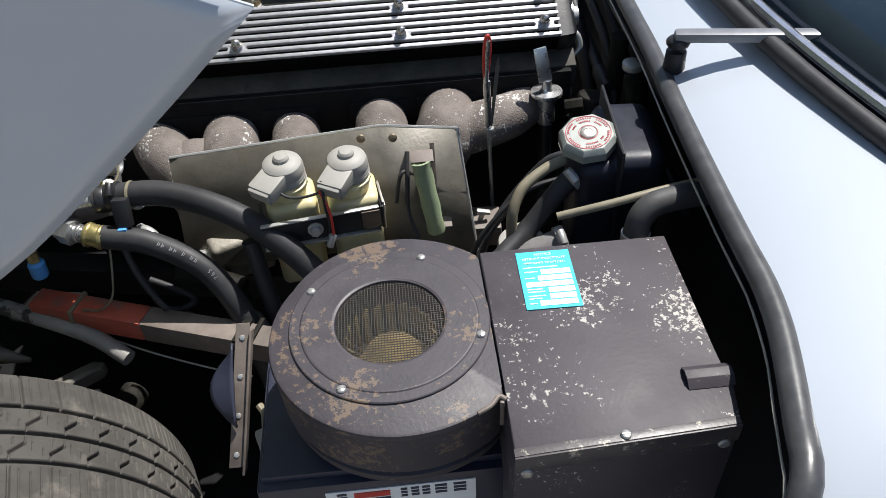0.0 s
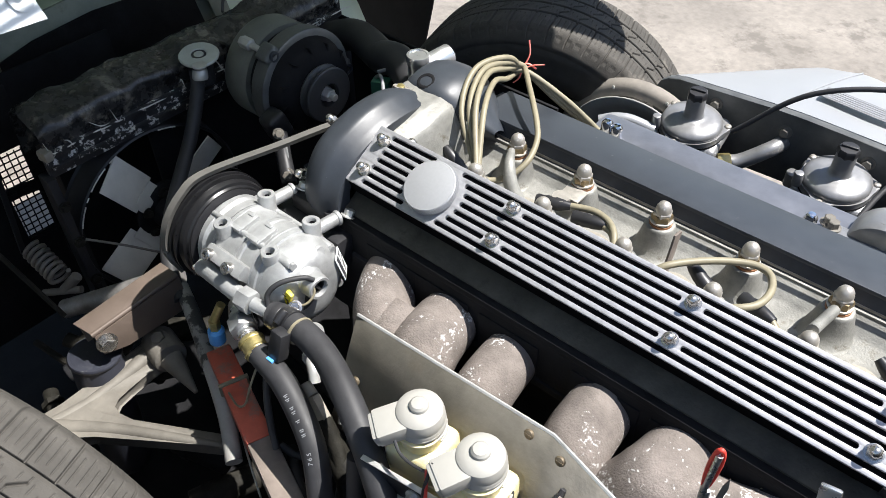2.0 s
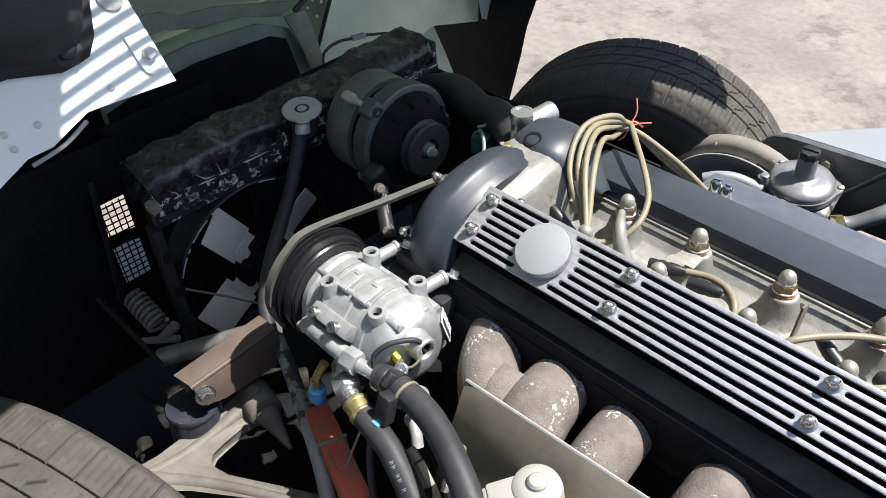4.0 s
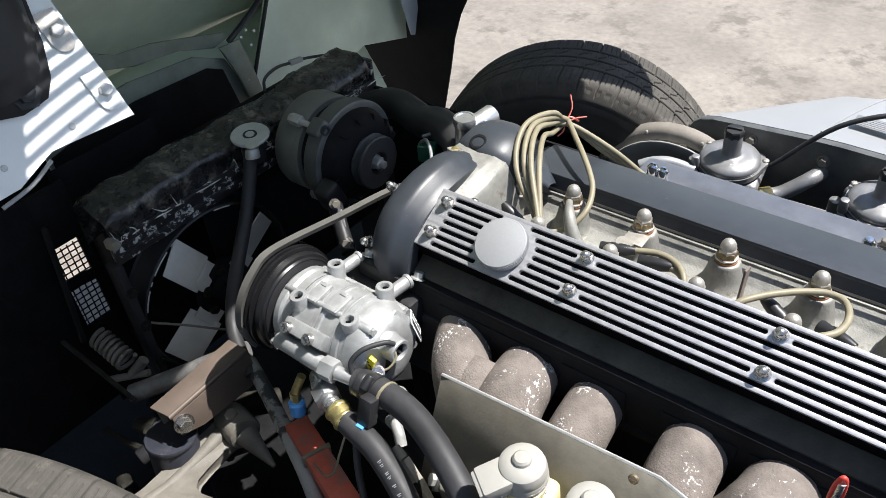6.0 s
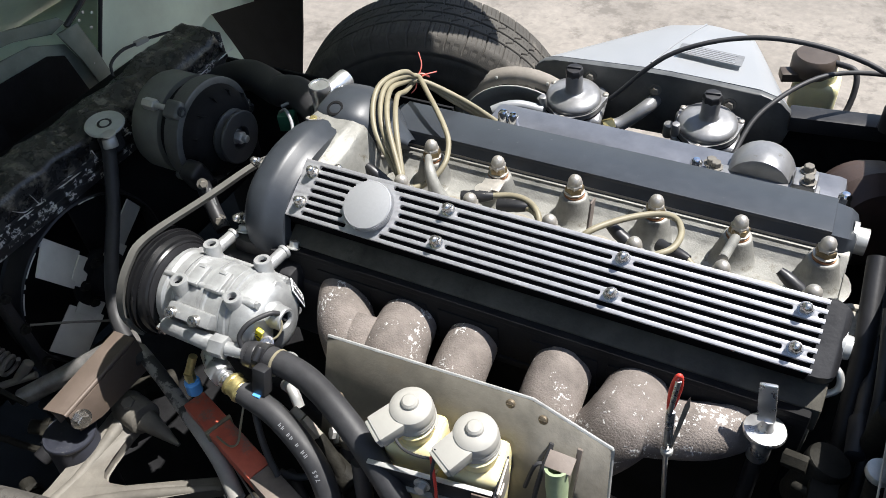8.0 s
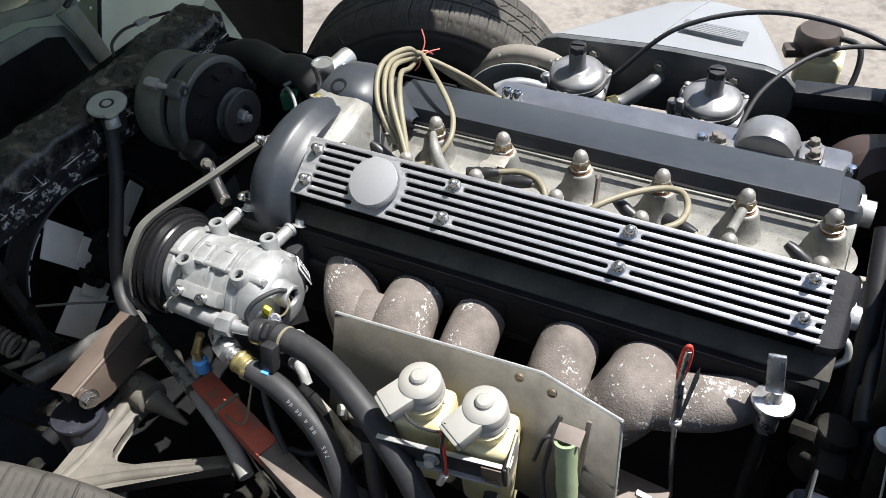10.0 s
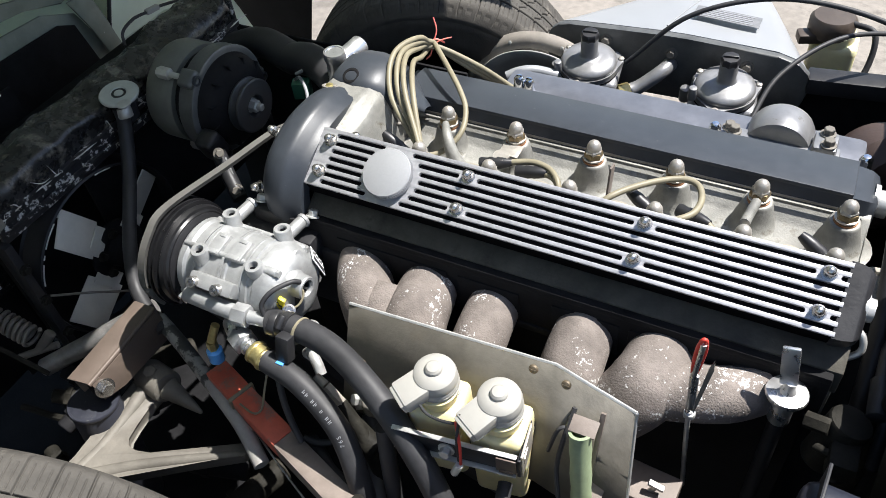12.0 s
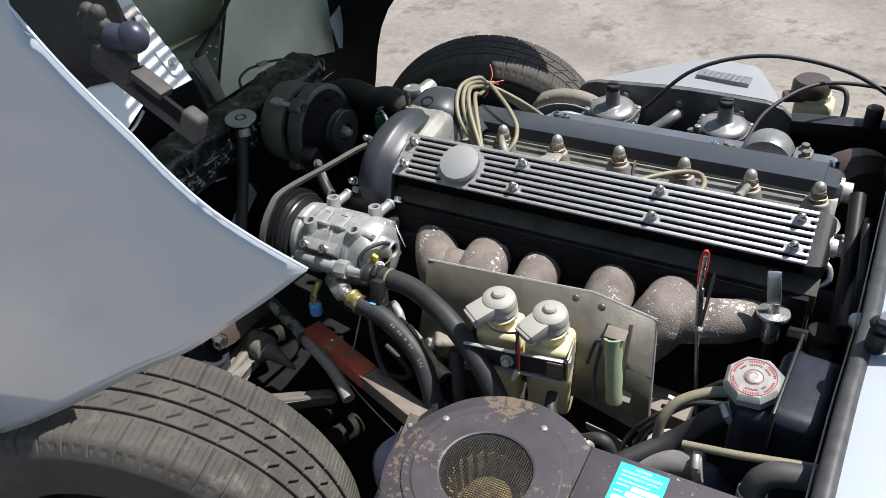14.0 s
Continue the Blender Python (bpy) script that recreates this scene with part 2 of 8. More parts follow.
# ---- building blocks ----
class Form:
    """A bmesh with shapes added to it in world metres."""

    def __init__(self, turn=None):
        self.bm, self.turn = bmesh.new(), turn

    def verts(self, pts):
        return [self.bm.verts.new(self.turn @ Vector(p) if self.turn else Vector(p)) for p in pts]

    def face(self, vs):
        try:
            return self.bm.faces.new(vs)
        except ValueError:
            return None

    def rings(self, rings, closed=True, cap=True):
        made = [self.verts(r) for r in rings]
        n = len(made[0])
        for a, b in zip(made, made[1:]):
            for i in range(n if closed else n - 1):
                j = (i + 1) % n
                self.face([a[i], a[j], b[j], b[i]])
        if cap and closed:
            self.face(made[0][::-1])
            self.face(made[-1])
        return self

    def box(self, c, s, turn=None, bevel=0.0, seg=2):
        before = set(self.bm.verts)
        m = Matrix.Translation(c) @ (turn or Matrix()) @ Matrix.Diagonal((*s, 1))
        if self.turn:
            m = self.turn @ m
        got = bmesh.ops.create_cube(self.bm, size=1.0, matrix=m)["verts"]
        if bevel:
            edges = list({e for v in got for e in v.link_edges})
            bmesh.ops.bevel(self.bm, geom=edges, offset=bevel, segments=seg, affect="EDGES", profile=0.6)
        return self

    def lathe(self, origin, axis, profile, n=28, cap=True, phase=0.0):
        """profile: (radius, height along the axis) pairs."""
        o, z = Vector(origin), Vector(axis).normalized()
        x = z.orthogonal().normalized()
        y = z.cross(x)
        rings = []
        for r, h in profile:
            rings.append([o + z * h + (x * math.cos(a) + y * math.sin(a)) * max(r, 1e-5) for a in (2 * math.pi * i / n + phase for i in range(n))])
        return self.rings(rings, cap=cap)

    def cyl(self, p0, p1, r, r2=None, n=20, bevel=0.0, phase=0.0):
        p0, p1 = Vector(p0), Vector(p1)
        h, r2 = (p1 - p0).length, r if r2 is None else r2
        prof = [(r, 0), (r2, h)]
        if bevel:
            prof = [(r - bevel, 0), (r - bevel * 0.3, bevel * 0.3), (r, bevel), (r2, h - bevel), (r2 - bevel * 0.3, h - bevel * 0.3), (r2 - bevel, h)]
        return self.lathe(p0, p1 - p0, prof, n, phase=phase)

    def tube(self, pts, r, n=12, steps=8, radii=None):
        pts = curve(pts, steps)
        if radii:
            k = len(pts) - 1
            rr = [float(np.interp(i / k, np.linspace(0, 1, len(radii)), radii)) for i in range(k + 1)]
        else:
            rr = [r] * len(pts)
        t = (pts[1] - pts[0]).normalized()
        x = t.orthogonal().normalized()
        rings = []
        for i, p in enumerate(pts):
            t = (pts[min(i + 1, len(pts) - 1)] - pts[max(i - 1, 0)]).normalized()
            x = (x - t * x.dot(t)).normalized()
            y = t.cross(x)
            rings.append([p + (x * math.cos(2 * math.pi * j / n) + y * math.sin(2 * math.pi * j / n)) * rr[i] for j in range(n)])
        return self.rings(rings)

    def prism(self, poly, origin, u, v, depth, bevel=0.0):
        """A flat outline in the plane of u and v, given a thickness along u x v."""
        o, u, v = Vector(origin), Vector(u).normalized(), Vector(v).normalized()
        w = u.cross(v).normalized()
        lo = [o + u * a + v * b for a, b in poly]
        before = set(self.bm.verts)
        self.rings([lo, [p + w * depth for p in lo]])
        if bevel:
            fresh = [x for x in self.bm.verts if x not in before]
            bmesh.ops.bevel(self.bm, geom=list({e for x in fresh for e in x.link_edges}), offset=bevel, segments=2, affect="EDGES", profile=0.6)
        return self

    def ball(self, c, s, u=16, v=10):
        m = Matrix.Translation(c) @ Matrix.Diagonal((*s, 1))
        bmesh.ops.create_uvsphere(self.bm, u_segments=u, v_segments=v, radius=1, matrix=self.turn @ m if self.turn else m)
        return self

    def grid(self, fn, nu, nv):
        """A sheet of fn(a, b), a and b from 0 to 1."""
        rows = [self.verts([fn(i / nu, j / nv) for j in range(nv + 1)]) for i in range(nu + 1)]
        for i in range(nu):
            for j in range(nv):
                self.face([rows[i][j], rows[i][j + 1], rows[i + 1][j + 1], rows[i + 1][j]])
        return self

    def mesh(self, name, material, sharp=38):
        bm = self.bm
        bmesh.ops.recalc_face_normals(bm, faces=bm.faces)
        for f in bm.faces:
            f.smooth = True
        for e in bm.edges:
            if len(e.link_faces) == 2 and e.calc_face_angle(0) > radians(sharp):
                e.smooth = False
        me = bpy.data.meshes.new(name)
        bm.to_mesh(me)
        bm.free()
        me.materials.append(material)
        return me


def curve(pts, steps=8):
    """A smooth line through the points."""
    p = [Vector(q) for q in pts]
    if len(p) < 3:
        return p
    p = [p[0] * 2 - p[1], *p, p[-1] * 2 - p[-2]]
    out = []
    for a, b, c, d in zip(p, p[1:], p[2:], p[3:]):
        for i in range(steps):
            t = i / steps
            out.append(0.5 * ((2 * b) + (c - a) * t + (2 * a - 5 * b + 4 * c - d) * t * t + (3 * b - a - 3 * c + d) * t**3))
    return out + [p[-2]]


def thing(name, base, label, category, group="", kind=""):
    """An Empty at the base of a thing, to parent its parts."""
    ob = new(name)
    ob.empty_display_size = 0.05
    ob.matrix_basis = Matrix.Translation(base)
    return tagged(ob, label, category, group, kind)


def under(ob, parent):
    if parent is not None:
        ob.parent = parent
        ob.matrix_parent_inverse = Matrix.Translation(parent.matrix_basis.translation).inverted() if parent.data is None else parent.matrix_basis.inverted()
    return ob


def part(name, form, material, parent, label="", sharp=38):
    ob = new(name, form.mesh(name, material, sharp))
    if label:
        ob["label"] = label
    return under(ob, parent)


def piece(name, mesh, m, parent, label=""):
    """One more object on a shared mesh, at the pose m."""
    ob = new(name, mesh)
    under(ob, parent)
    ob.matrix_basis = m
    if label:
        ob["label"] = label
    return ob


def solo(name, form, material, label, category, group="", kind="", sharp=38):
    return tagged(new(name, form.mesh(name, material, sharp)), label, category, group, kind)


def solid(ob, thick, offset=0.0):
    md = ob.modifiers.new("thickness", "SOLIDIFY")
    md.thickness, md.offset = thick, offset
    return ob


def upright(p, axis=(0, 0, 1)):
    """The pose that stands a shared mesh, made along +z at the origin, at p along axis."""
    return Matrix.Translation(p) @ Vector((0, 0, 1)).rotation_difference(Vector(axis).normalized()).to_matrix().to_4x4()


def bolt_mesh(name, r, h, material, washer=True):
    f = Form()
    if washer:
        f.lathe((0, 0, 0), (0, 0, 1), [(r * 1.45, 0), (r * 1.45, h * 0.18), (r * 1.2, h * 0.2)], 20)
    f.lathe((0, 0, h * 0.2), (0, 0, 1), [(r, 0), (r, h * 0.72), (r * 0.86, h * 0.8)], 6)
    return f.mesh(name, material, 30)


def acorn_mesh(name, r, h, material):
    f = Form()
    f.lathe((0, 0, 0), (0, 0, 1), [(r * 1.35, 0), (r * 1.35, h * 0.08), (r * 1.1, h * 0.1)], 20)
    f.lathe((0, 0, h * 0.1), (0, 0, 1), [(r * 1.08, 0), (r * 1.12, h * 0.06), (r * 1.12, h * 0.38), (r * 1.0, h * 0.43)], 6)
    f.lathe((0, 0, h * 0.5), (0, 0, 1), [(r * 0.93, 0), (r * 0.93, h * 0.12), (r * 0.85, h * 0.26), (r * 0.66, h * 0.38), (r * 0.38, h * 0.46), (r * 0.1, h * 0.495)], 18)
    return f.mesh(name, material, 34)


def screw_mesh(name, r, material):
    f = Form()
    f.lathe((0, 0, 0), (0, 0, 1), [(r, 0), (r, r * 0.25), (r * 0.8, r * 0.5), (r * 0.4, r * 0.62), (0.0001, r * 0.65)], 16)
    f.box((0, 0, r * 0.62), (r * 1.5, r * 0.22, r * 0.12))
    return f.mesh(name, material, 30)


BOLT, BOLT_DULL = bolt_mesh("bolt", 0.007, 0.010, M["zinc"]), bolt_mesh("bolt", 0.0075, 0.011, M["forged"])
SCREW = screw_mesh("screw", 0.0055, M["dull"])
BOLT_BLACK = bolt_mesh("bolt", 0.0065, 0.008, M["oily"])

def writing(text, size, m, material, parent, name="lettering"):
    cu = bpy.data.curves.new(name, "FONT")
    cu.body, cu.size, cu.align_x, cu.align_y, cu.extrude = text, size, "CENTER", "CENTER", 0.0002
    tmp = bpy.data.objects.new(name, cu)
    me = bpy.data.meshes.new_from_object(tmp)
    bpy.data.objects.remove(tmp)
    me.materials.append(material)
    ob = under(new(name, me), parent)
    ob.matrix_basis = m
    return ob


# ---- the ground ----
GROUND = 0.02
f = Form()
f.grid(lambda a, b: (-60 + 120 * a, -60 + 120 * b, GROUND), 24, 24)
solo("ground", f, M["ground"], "dusty pale beige concrete yard in full sun", "ground", kind="structure")

# ---- the car body behind the engine ----
CAR_Y = 0.05  # the car's centre line


def seal_x(y):
    return float(np.interp(y, [-0.76, -0.745, -0.71, -0.662, -0.607, -0.547, -0.475, -0.388, -0.278, -0.136, 0.018, 0.30, 0.8], [0.648, 0.656, 0.669, 0.682, 0.698, 0.706, 0.707, 0.710, 0.715, 0.724, 0.728, 0.735, 0.72]))


def screen_x(y):
    return 0.818 + 0.26 * (y - CAR_Y) ** 2


def scuttle_point(a, b):
    y = 0.84 - 1.64 * a
    x0 = seal_x(max(y, -0.76)) + 0.012
    x = x0 + (1.6 - x0) * b * b
    z = 0.738 + 0.055 * (1 - math.exp(-(x - x0) * 9)) - 2.6 * max(0, -y - 0.66) ** 2
    return (x, y, z)


body = thing("car_body", (1.1, CAR_Y, GROUND), "white painted car body with scuttle and curved windscreen", "car body")
f = Form()
f.grid(scuttle_point, 40, 16)
solid(part("scuttle", f, M["white"], body, "glossy white scuttle panel in front of the windscreen"), 0.004, -1)
f = Form()
f.grid(lambda a, b: (0.655 + 0.95 * a, -0.80 - 0.02 * math.sin(3 * b), 0.70 - 0.55 * b), 4, 8)
solid(part("side_panel", f, M["white"], body), 0.004, -1)
f = Form()
f.box((0.80, CAR_Y, 0.44), (0.03, 1.62, 0.585), bevel=0.004)
part("bulkhead", f, M["black"], body, "black painted bulkhead behind the engine")
f = Form()
lip = [(seal_x(y) + 0.002, y, 0.728) for y in np.linspace(0.8, -0.74, 40)]
f.tube([*lip, (0.645, -0.765, 0.66), (0.64, -0.772, 0.5)], 0.0012, 6, 2)
part("cowl_lip", f, M["dull"], body, "thin white metal lip edge of the cowl")
f = Form()
rim = [(seal_x(y) + 0.016, y, 0.738) for y in np.linspace(0.8, -0.73, 34)]
f.tube([*rim, (0.655, -0.765, 0.69), (0.65, -0.78, 0.5)], 0.0115, 12, 3)
part("weather_seal", f, M["seal"], body, "worn black rubber bonnet seal along the scuttle edge")
f = Form()
f.tube([(seal_x(y) + 0.034, y, 0.741) for y in np.linspace(0.8, -0.62, 30)], 0.0045, 8, 3)
part("seal_lip", f, M["seal"], body)
f = Form()
f.box((0.765, CAR_Y, 0.715), (0.06, 1.5, 0.012), bevel=0.003)
part("cowl_shelf", f, M["black"], body)
f = Form()
f.grid(lambda a, b: (screen_x(CAR_Y + 0.72 * (2 * a - 1)) + 0.03 + 0.55 * b, CAR_Y + 0.72 * (2 * a - 1) * (1 - 0.12 * b), 0.780 + 0.40 * b), 30, 8)
glass = part("windscreen", f, M["glass"], body, "dark curved windscreen glass")
solid(glass, 0.005, 1)
f = Form()
f.tube([(screen_x(y) + 0.005, y, 0.788) for y in np.linspace(-0.66, 0.76, 28)], 0.011, 10, 3)
part("screen_rubber", f, M["rubber"], body)
f = Form()
f.tube([(screen_x(y) + 0.024, y, 0.800) for y in np.linspace(-0.66, 0.76, 28)], 0.007, 8, 3)
part("screen_trim", f, M["strip"], body, "bright metal windscreen trim")
f = Form()
f.grid(lambda a, b: (1.45 + 0.4 * b, CAR_Y + 0.68 * (2 * a - 1), 1.21 - 0.02 * (2 * a - 1) ** 2), 8, 4)
solid(part("roof", f, M["white"], body), 0.006, 1)
f = Form()
f.box((1.15, CAR_Y, 0.70), (0.5, 1.3, 0.03), bevel=0.008)
part("dashboard", f, M["blackplastic"], body)

wiper = thing("windscreen_wiper", (0.75, -0.183, 0.80), "grey metal windscreen wiper arm over the white scuttle", "wiper")
f = Form()
f.cyl((0.748, -0.193, 0.745), (0.748, -0.193, 0.772), 0.013, 0.012, 18, 0.002)
f.ball((0.748, -0.193, 0.782), (0.014, 0.014, 0.008))
part("pivot", f, M["black"], wiper)
f = Form()
ax = Vector((0.96, -0.247, 0.800)) - Vector((0.748, -0.193, 0.790))
turn = ax.to_track_quat("X", "Z").to_matrix().to_4x4()
f.box(Vector((0.748, -0.193, 0.790)) + ax * 0.50, (ax.length * 1.05, 0.017, 0.012), turn, 0.004)
part("arm", f, mat("grey_wiper_paint", (0.20, 0.205, 0.22), 0.4, 0.3, var=0.1, bump=0.05), wiper)
f = Form()
f.box(Vector((0.748, -0.193, 0.790)) + ax * 1.35, (ax.length * 0.8, 0.010, 0.007), turn, 0.002)
part("arm_rod", f, M["zinc"], wiper)
f = Form()
f.box(Vector((0.748, -0.193, 0.780)) + ax * 1.35, (ax.length * 0.9, 0.005, 0.010), turn, 0.001)
part("blade", f, M["rubber"], wiper)

# ---- black sheets added under the engine in place of shade ----
f = Form()
f.box((-0.05, CAR_Y, 0.13), (1.68, 1.02, 0.006))
solo("undertray", f, M["deep_black"], "added black sheet below the engine, standing in for shade", "undertray", kind="structure")

# Second added sheet: its black replaces shaded ground on the far side.
f = Form()
f.box((0.62, 0.775, 0.13), (0.36, 0.43, 0.006))
solo("undertray_extension", f, M["deep_black"], "added black sheet under the brake parts, standing in for shade", "undertray", kind="structure")

# ---- wheels ----
TYRE_R, TYRE_W = 0.311, 0.098


def tyre_mesh():
    """Tread with three grooves: two middle ribs with a tick-shaped slot in each pitch, two shoulders cut into blocks, short sipes on all."""
    G, GW = (-0.37, 0.0, 0.37), 0.036
    cuts = sorted({round(g + e * GW * k, 4) for g in G for e in (-1, 1) for k in (0.72, 0.9, 1.08)} | {round(v, 4) for v in np.linspace(-0.93, 0.93, 165)} | {-1.0, -0.985, -0.965, 0.965, 0.985, 1.0})
    ys = np.array(cuts)
    # finely divided over the upper arc, coarsely below
    ang = np.radians(np.concatenate([np.linspace(-25, 145, 1300, endpoint=False), np.linspace(145, 335, 300, endpoint=False)]))
    n = len(ang)
    s, a = np.meshgrid(ys, ang)
    r = TYRE_R - 0.004 * s**2 - 0.022 * np.clip((np.abs(s) - 0.80) / 0.2, 0, 1) ** 2
    count = 50
    pitch = 2 * np.pi * TYRE_R / count
    q = a / (2 * np.pi) * count
    soft = lambda d, half: np.clip((half - d) / 0.0016 + 0.5, 0, 1)
    depth = np.zeros_like(s)
    for g in G:
        depth = np.maximum(depth, 0.0062 * np.clip((GW * 1.04 - np.abs(s - g)) / (GW * 0.3), 0, 1))

    def stroke(off, v, p0, p1, half):
        """Coverage of a straight cut from p0 to p1, metres along and across the rib, repeated every pitch."""
        u = ((q + off) % 1.0 - 0.5) * pitch
        dx, dy = p1[0] - p0[0], p1[1] - p0[1]
        t = np.clip(((u - p0[0]) * dx + (v - p0[1]) * dy) / (dx * dx + dy * dy), 0, 1)
        return soft(np.hypot(u - p0[0] - t * dx, v - p0[1] - t * dy), half)

    for lo, hi, off in ((-0.344, -0.026, 0.0), (0.026, 0.344, 0.45)):
        rib = (s > lo) & (s < hi)
        v = (s - lo) * TYRE_W
        for p0, p1, half, deep in (((0.0072, 0.0088), (-0.0072, 0.0208), 0.0014, 0.0062), ((0.0072, 0.0088), (0.0084, -0.001), 0.0007, 0.0030), ((-0.0072, 0.0208), (-0.0088, 0.0320), 0.0007, 0.0030), ((0.0150, 0.0060), (0.0142, 0.0150), 0.0006, 0.0026), ((-0.0140, 0.0120), (-0.0146, 0.0225), 0.0006, 0.0026), ((0.0040, 0.0190), (0.0034, 0.0270), 0.0006, 0.0024)):
            depth = np.maximum(depth, deep * rib * stroke(off, v, p0, p1, half))
    for sign in (-1, 1):
        e = s * sign
        block = e > 0.398
        v = (e - 0.398) * TYRE_W
        depth = np.maximum(depth, 0.0045 * block * stroke(0.2 * sign, v, (0.0, -0.002), (0.002, 0.056), 0.0013))
        for k, v0, v1 in ((-0.27, 0.006, 0.038), (0.0, 0.010, 0.044), (0.26, 0.004, 0.036)):
            depth = np.maximum(depth, 0.0026 * block * stroke(0.2 * sign + 0.5 + k, v, (0.0, v0), (0.001, v1), 0.0006))
        depth = np.maximum(depth, 0.0025 * ((np.abs(e - 0.93) < 0.012) & (((q * 2) % 1.0) < 0.6)))
    r = r - depth
    co = np.stack([r * np.cos(a), s * TYRE_W, r * np.sin(a)], -1).reshape(-1, 3)
    m = len(ys)
    side = [(TYRE_W * 1.02, TYRE_R - 0.030), (TYRE_W * 1.035, TYRE_R - 0.037), (TYRE_W * 1.02, TYRE_R - 0.0385), (TYRE_W * 1.025, TYRE_R - 0.0405), (TYRE_W * 1.06, TYRE_R - 0.052), (TYRE_W * 1.05, TYRE_R - 0.054), (TYRE_W * 1.08, TYRE_R - 0.075), (TYRE_W * 1.02, 0.205), (TYRE_W * 0.9, 0.195)]
    rings = [co.reshape(n, m, 3)]
    extra = []
    for sign in (-1, 1):
        extra.append(np.stack([np.stack([rr * np.cos(ang), np.full(n, sign * y), rr * np.sin(ang)], -1) for y, rr in side], 1))
    full = np.concatenate([extra[0][:, ::-1], rings[0], extra[1]], 1)
    w = full.shape[1]
    i, j = np.meshgrid(np.arange(n), np.arange(w - 1), indexing="ij")
    k = (i + 1) % n
    faces = np.stack([i * w + j, i * w + j + 1, k * w + j + 1, k * w + j], -1).reshape(-1, 4)
    me = bpy.data.meshes.new("tyre")
    me.from_pydata(full.reshape(-1, 3), [], faces.tolist())
    me.polygons.foreach_set("use_smooth", np.ones(len(faces), bool))
    me.materials.append(M["tyre"])
    return me


wheel = thing("front_wheel", (0, 0, 0), "dusty black road tyre on a front wheel, steered outwards", "wheel", "front wheels")
tyre = under(new("tyre", tyre_mesh()), wheel)
f = Form()
f.lathe((0, -0.085, 0), (0, 1, 0), [(0.200, 0), (0.205, 0.004), (0.19, 0.02), (0.175, 0.07), (0.175, 0.12), (0.19, 0.15), (0.205, 0.166), (0.2, 0.17)], 48, cap=False)
f.lathe((0, 0.0, 0), (0, 1, 0), [(0.176, 0), (0.15, 0.02), (0.06, 0.03), (0.0001, 0.03)], 48, cap=False)
part("rim", f, M["deep_black"], wheel)
f = Form()
f.lathe((0, 0.045, 0), (0, 1, 0), [(0.135, 0), (0.135, 0.012), (0.06, 0.014), (0.055, 0.05), (0.0001, 0.052)], 40)
part("brake_disc", f, M["oily"], wheel)
STEER = 18.0
wheel.matrix_basis = pose(-0.168, -0.558, 0.33, 0, 0, STEER)
for o in wheel.children:
    o.matrix_parent_inverse = Matrix()
other = copy_thing(wheel, pose(-0.168, 0.659, 0.33, 0, 0, STEER))
tagged(other, "dusty black road tyre on the far front wheel, half shaded", "wheel", "front wheels")

# ---- the engine ----
MID = 0.163  # y of the valley between the cam covers
engine = thing("engine", (0.3, MID, 0.14), "six-cylinder twin-cam car engine with ribbed aluminium and grey cam covers", "engine")
f = Form()
f.box((0.31, MID, 0.37), (0.72, 0.30, 0.44), bevel=0.015)
part("sump", Form().box((0.31, MID + 0.01, 0.19), (0.60, 0.22, 0.11), bevel=0.02), M["deep_black"], engine)
part("cylinder_block", f, M["deep_black"], engine, "black cylinder block")
# head: outer wall, valley floor and inlet side in one section
head = [(-0.012, 0.57), (-0.012, 0.655), (0.078, 0.690), (0.086, 0.660), (0.100, 0.636), (0.188, 0.633), (0.212, 0.641), (0.236, 0.660), (0.250, 0.662), (0.336, 0.630), (0.336, 0.57)]
f = Form()
f.prism(head, (-0.015, 0, 0), (0, 1, 0), (0, 0, 1), 0.69, 0.003)
part("cylinder_head", f, M["alloy"], engine, "stained bare aluminium cylinder head")
# Black here carries the cam cover's shade as well as the oil.
f = Form()
f.box((0.325, -0.018, 0.612), (0.69, 0.012, 0.075), bevel=0.003)
part("head_side", f, M["deep_black"], engine, "oily exhaust side of the head, coloured black for shade under the cover")
part("head_rib", Form().box((0.325, -0.0165, 0.648), (0.69, 0.016, 0.012), bevel=0.004), M["deep_black"], engine)
part("head_rib", Form().box((0.325, -0.020, 0.575), (0.69, 0.016, 0.012), bevel=0.004), M["deep_black"], engine)
part("side_plate", Form().prism([(-0.014, 0.62), (-0.014, 0.6565), (0.012, 0.669), (0.040, 0.680), (0.040, 0.62)], (-0.018, 0, 0), (0, 1, 0), (0, 0, 1), 0.696, 0.002), mat("dusty_oily_ledge", (0.060, 0.056, 0.046), 0.6, spec=0.25, var=0.4, scale=28, bump=0.3, worn=((0.028, 0.026, 0.022), 0.56, 22, 0.15)), engine, "dusty oil-stained ledge of the head")
f = Form()
f.box((0.318, 0.243, 0.661), (0.67, 0.014, 0.010), bevel=0.002)
f.box((0.318, 0.083, 0.688), (0.67, 0.008, 0.012), bevel=0.002)
part("head_ledge", f, M["alloydark"], engine)

# cam covers: a tilted top on a deep skirt
TILT_C = radians(30)
EU, EN = Vector((0, math.cos(TILT_C), math.sin(TILT_C))), Vector((0, -math.sin(TILT_C), math.cos(TILT_C)))
TOP = Vector((0, 0.0290, 0.7222))  # middle of the ribbed top
HALF = 0.0415


def mirrored(p):
    return (p[0], 2 * MID - p[1], p[2])


INLET = Matrix.Translation((0, 0.247, 0.687)) @ Matrix.Rotation(radians(21), 4, "X") @ Matrix.Translation((0, -0.261, -0.743))


def inlet(p):
    """From the exhaust cover's place to the lower, flatter inlet cover."""
    return INLET @ Vector(mirrored(p))


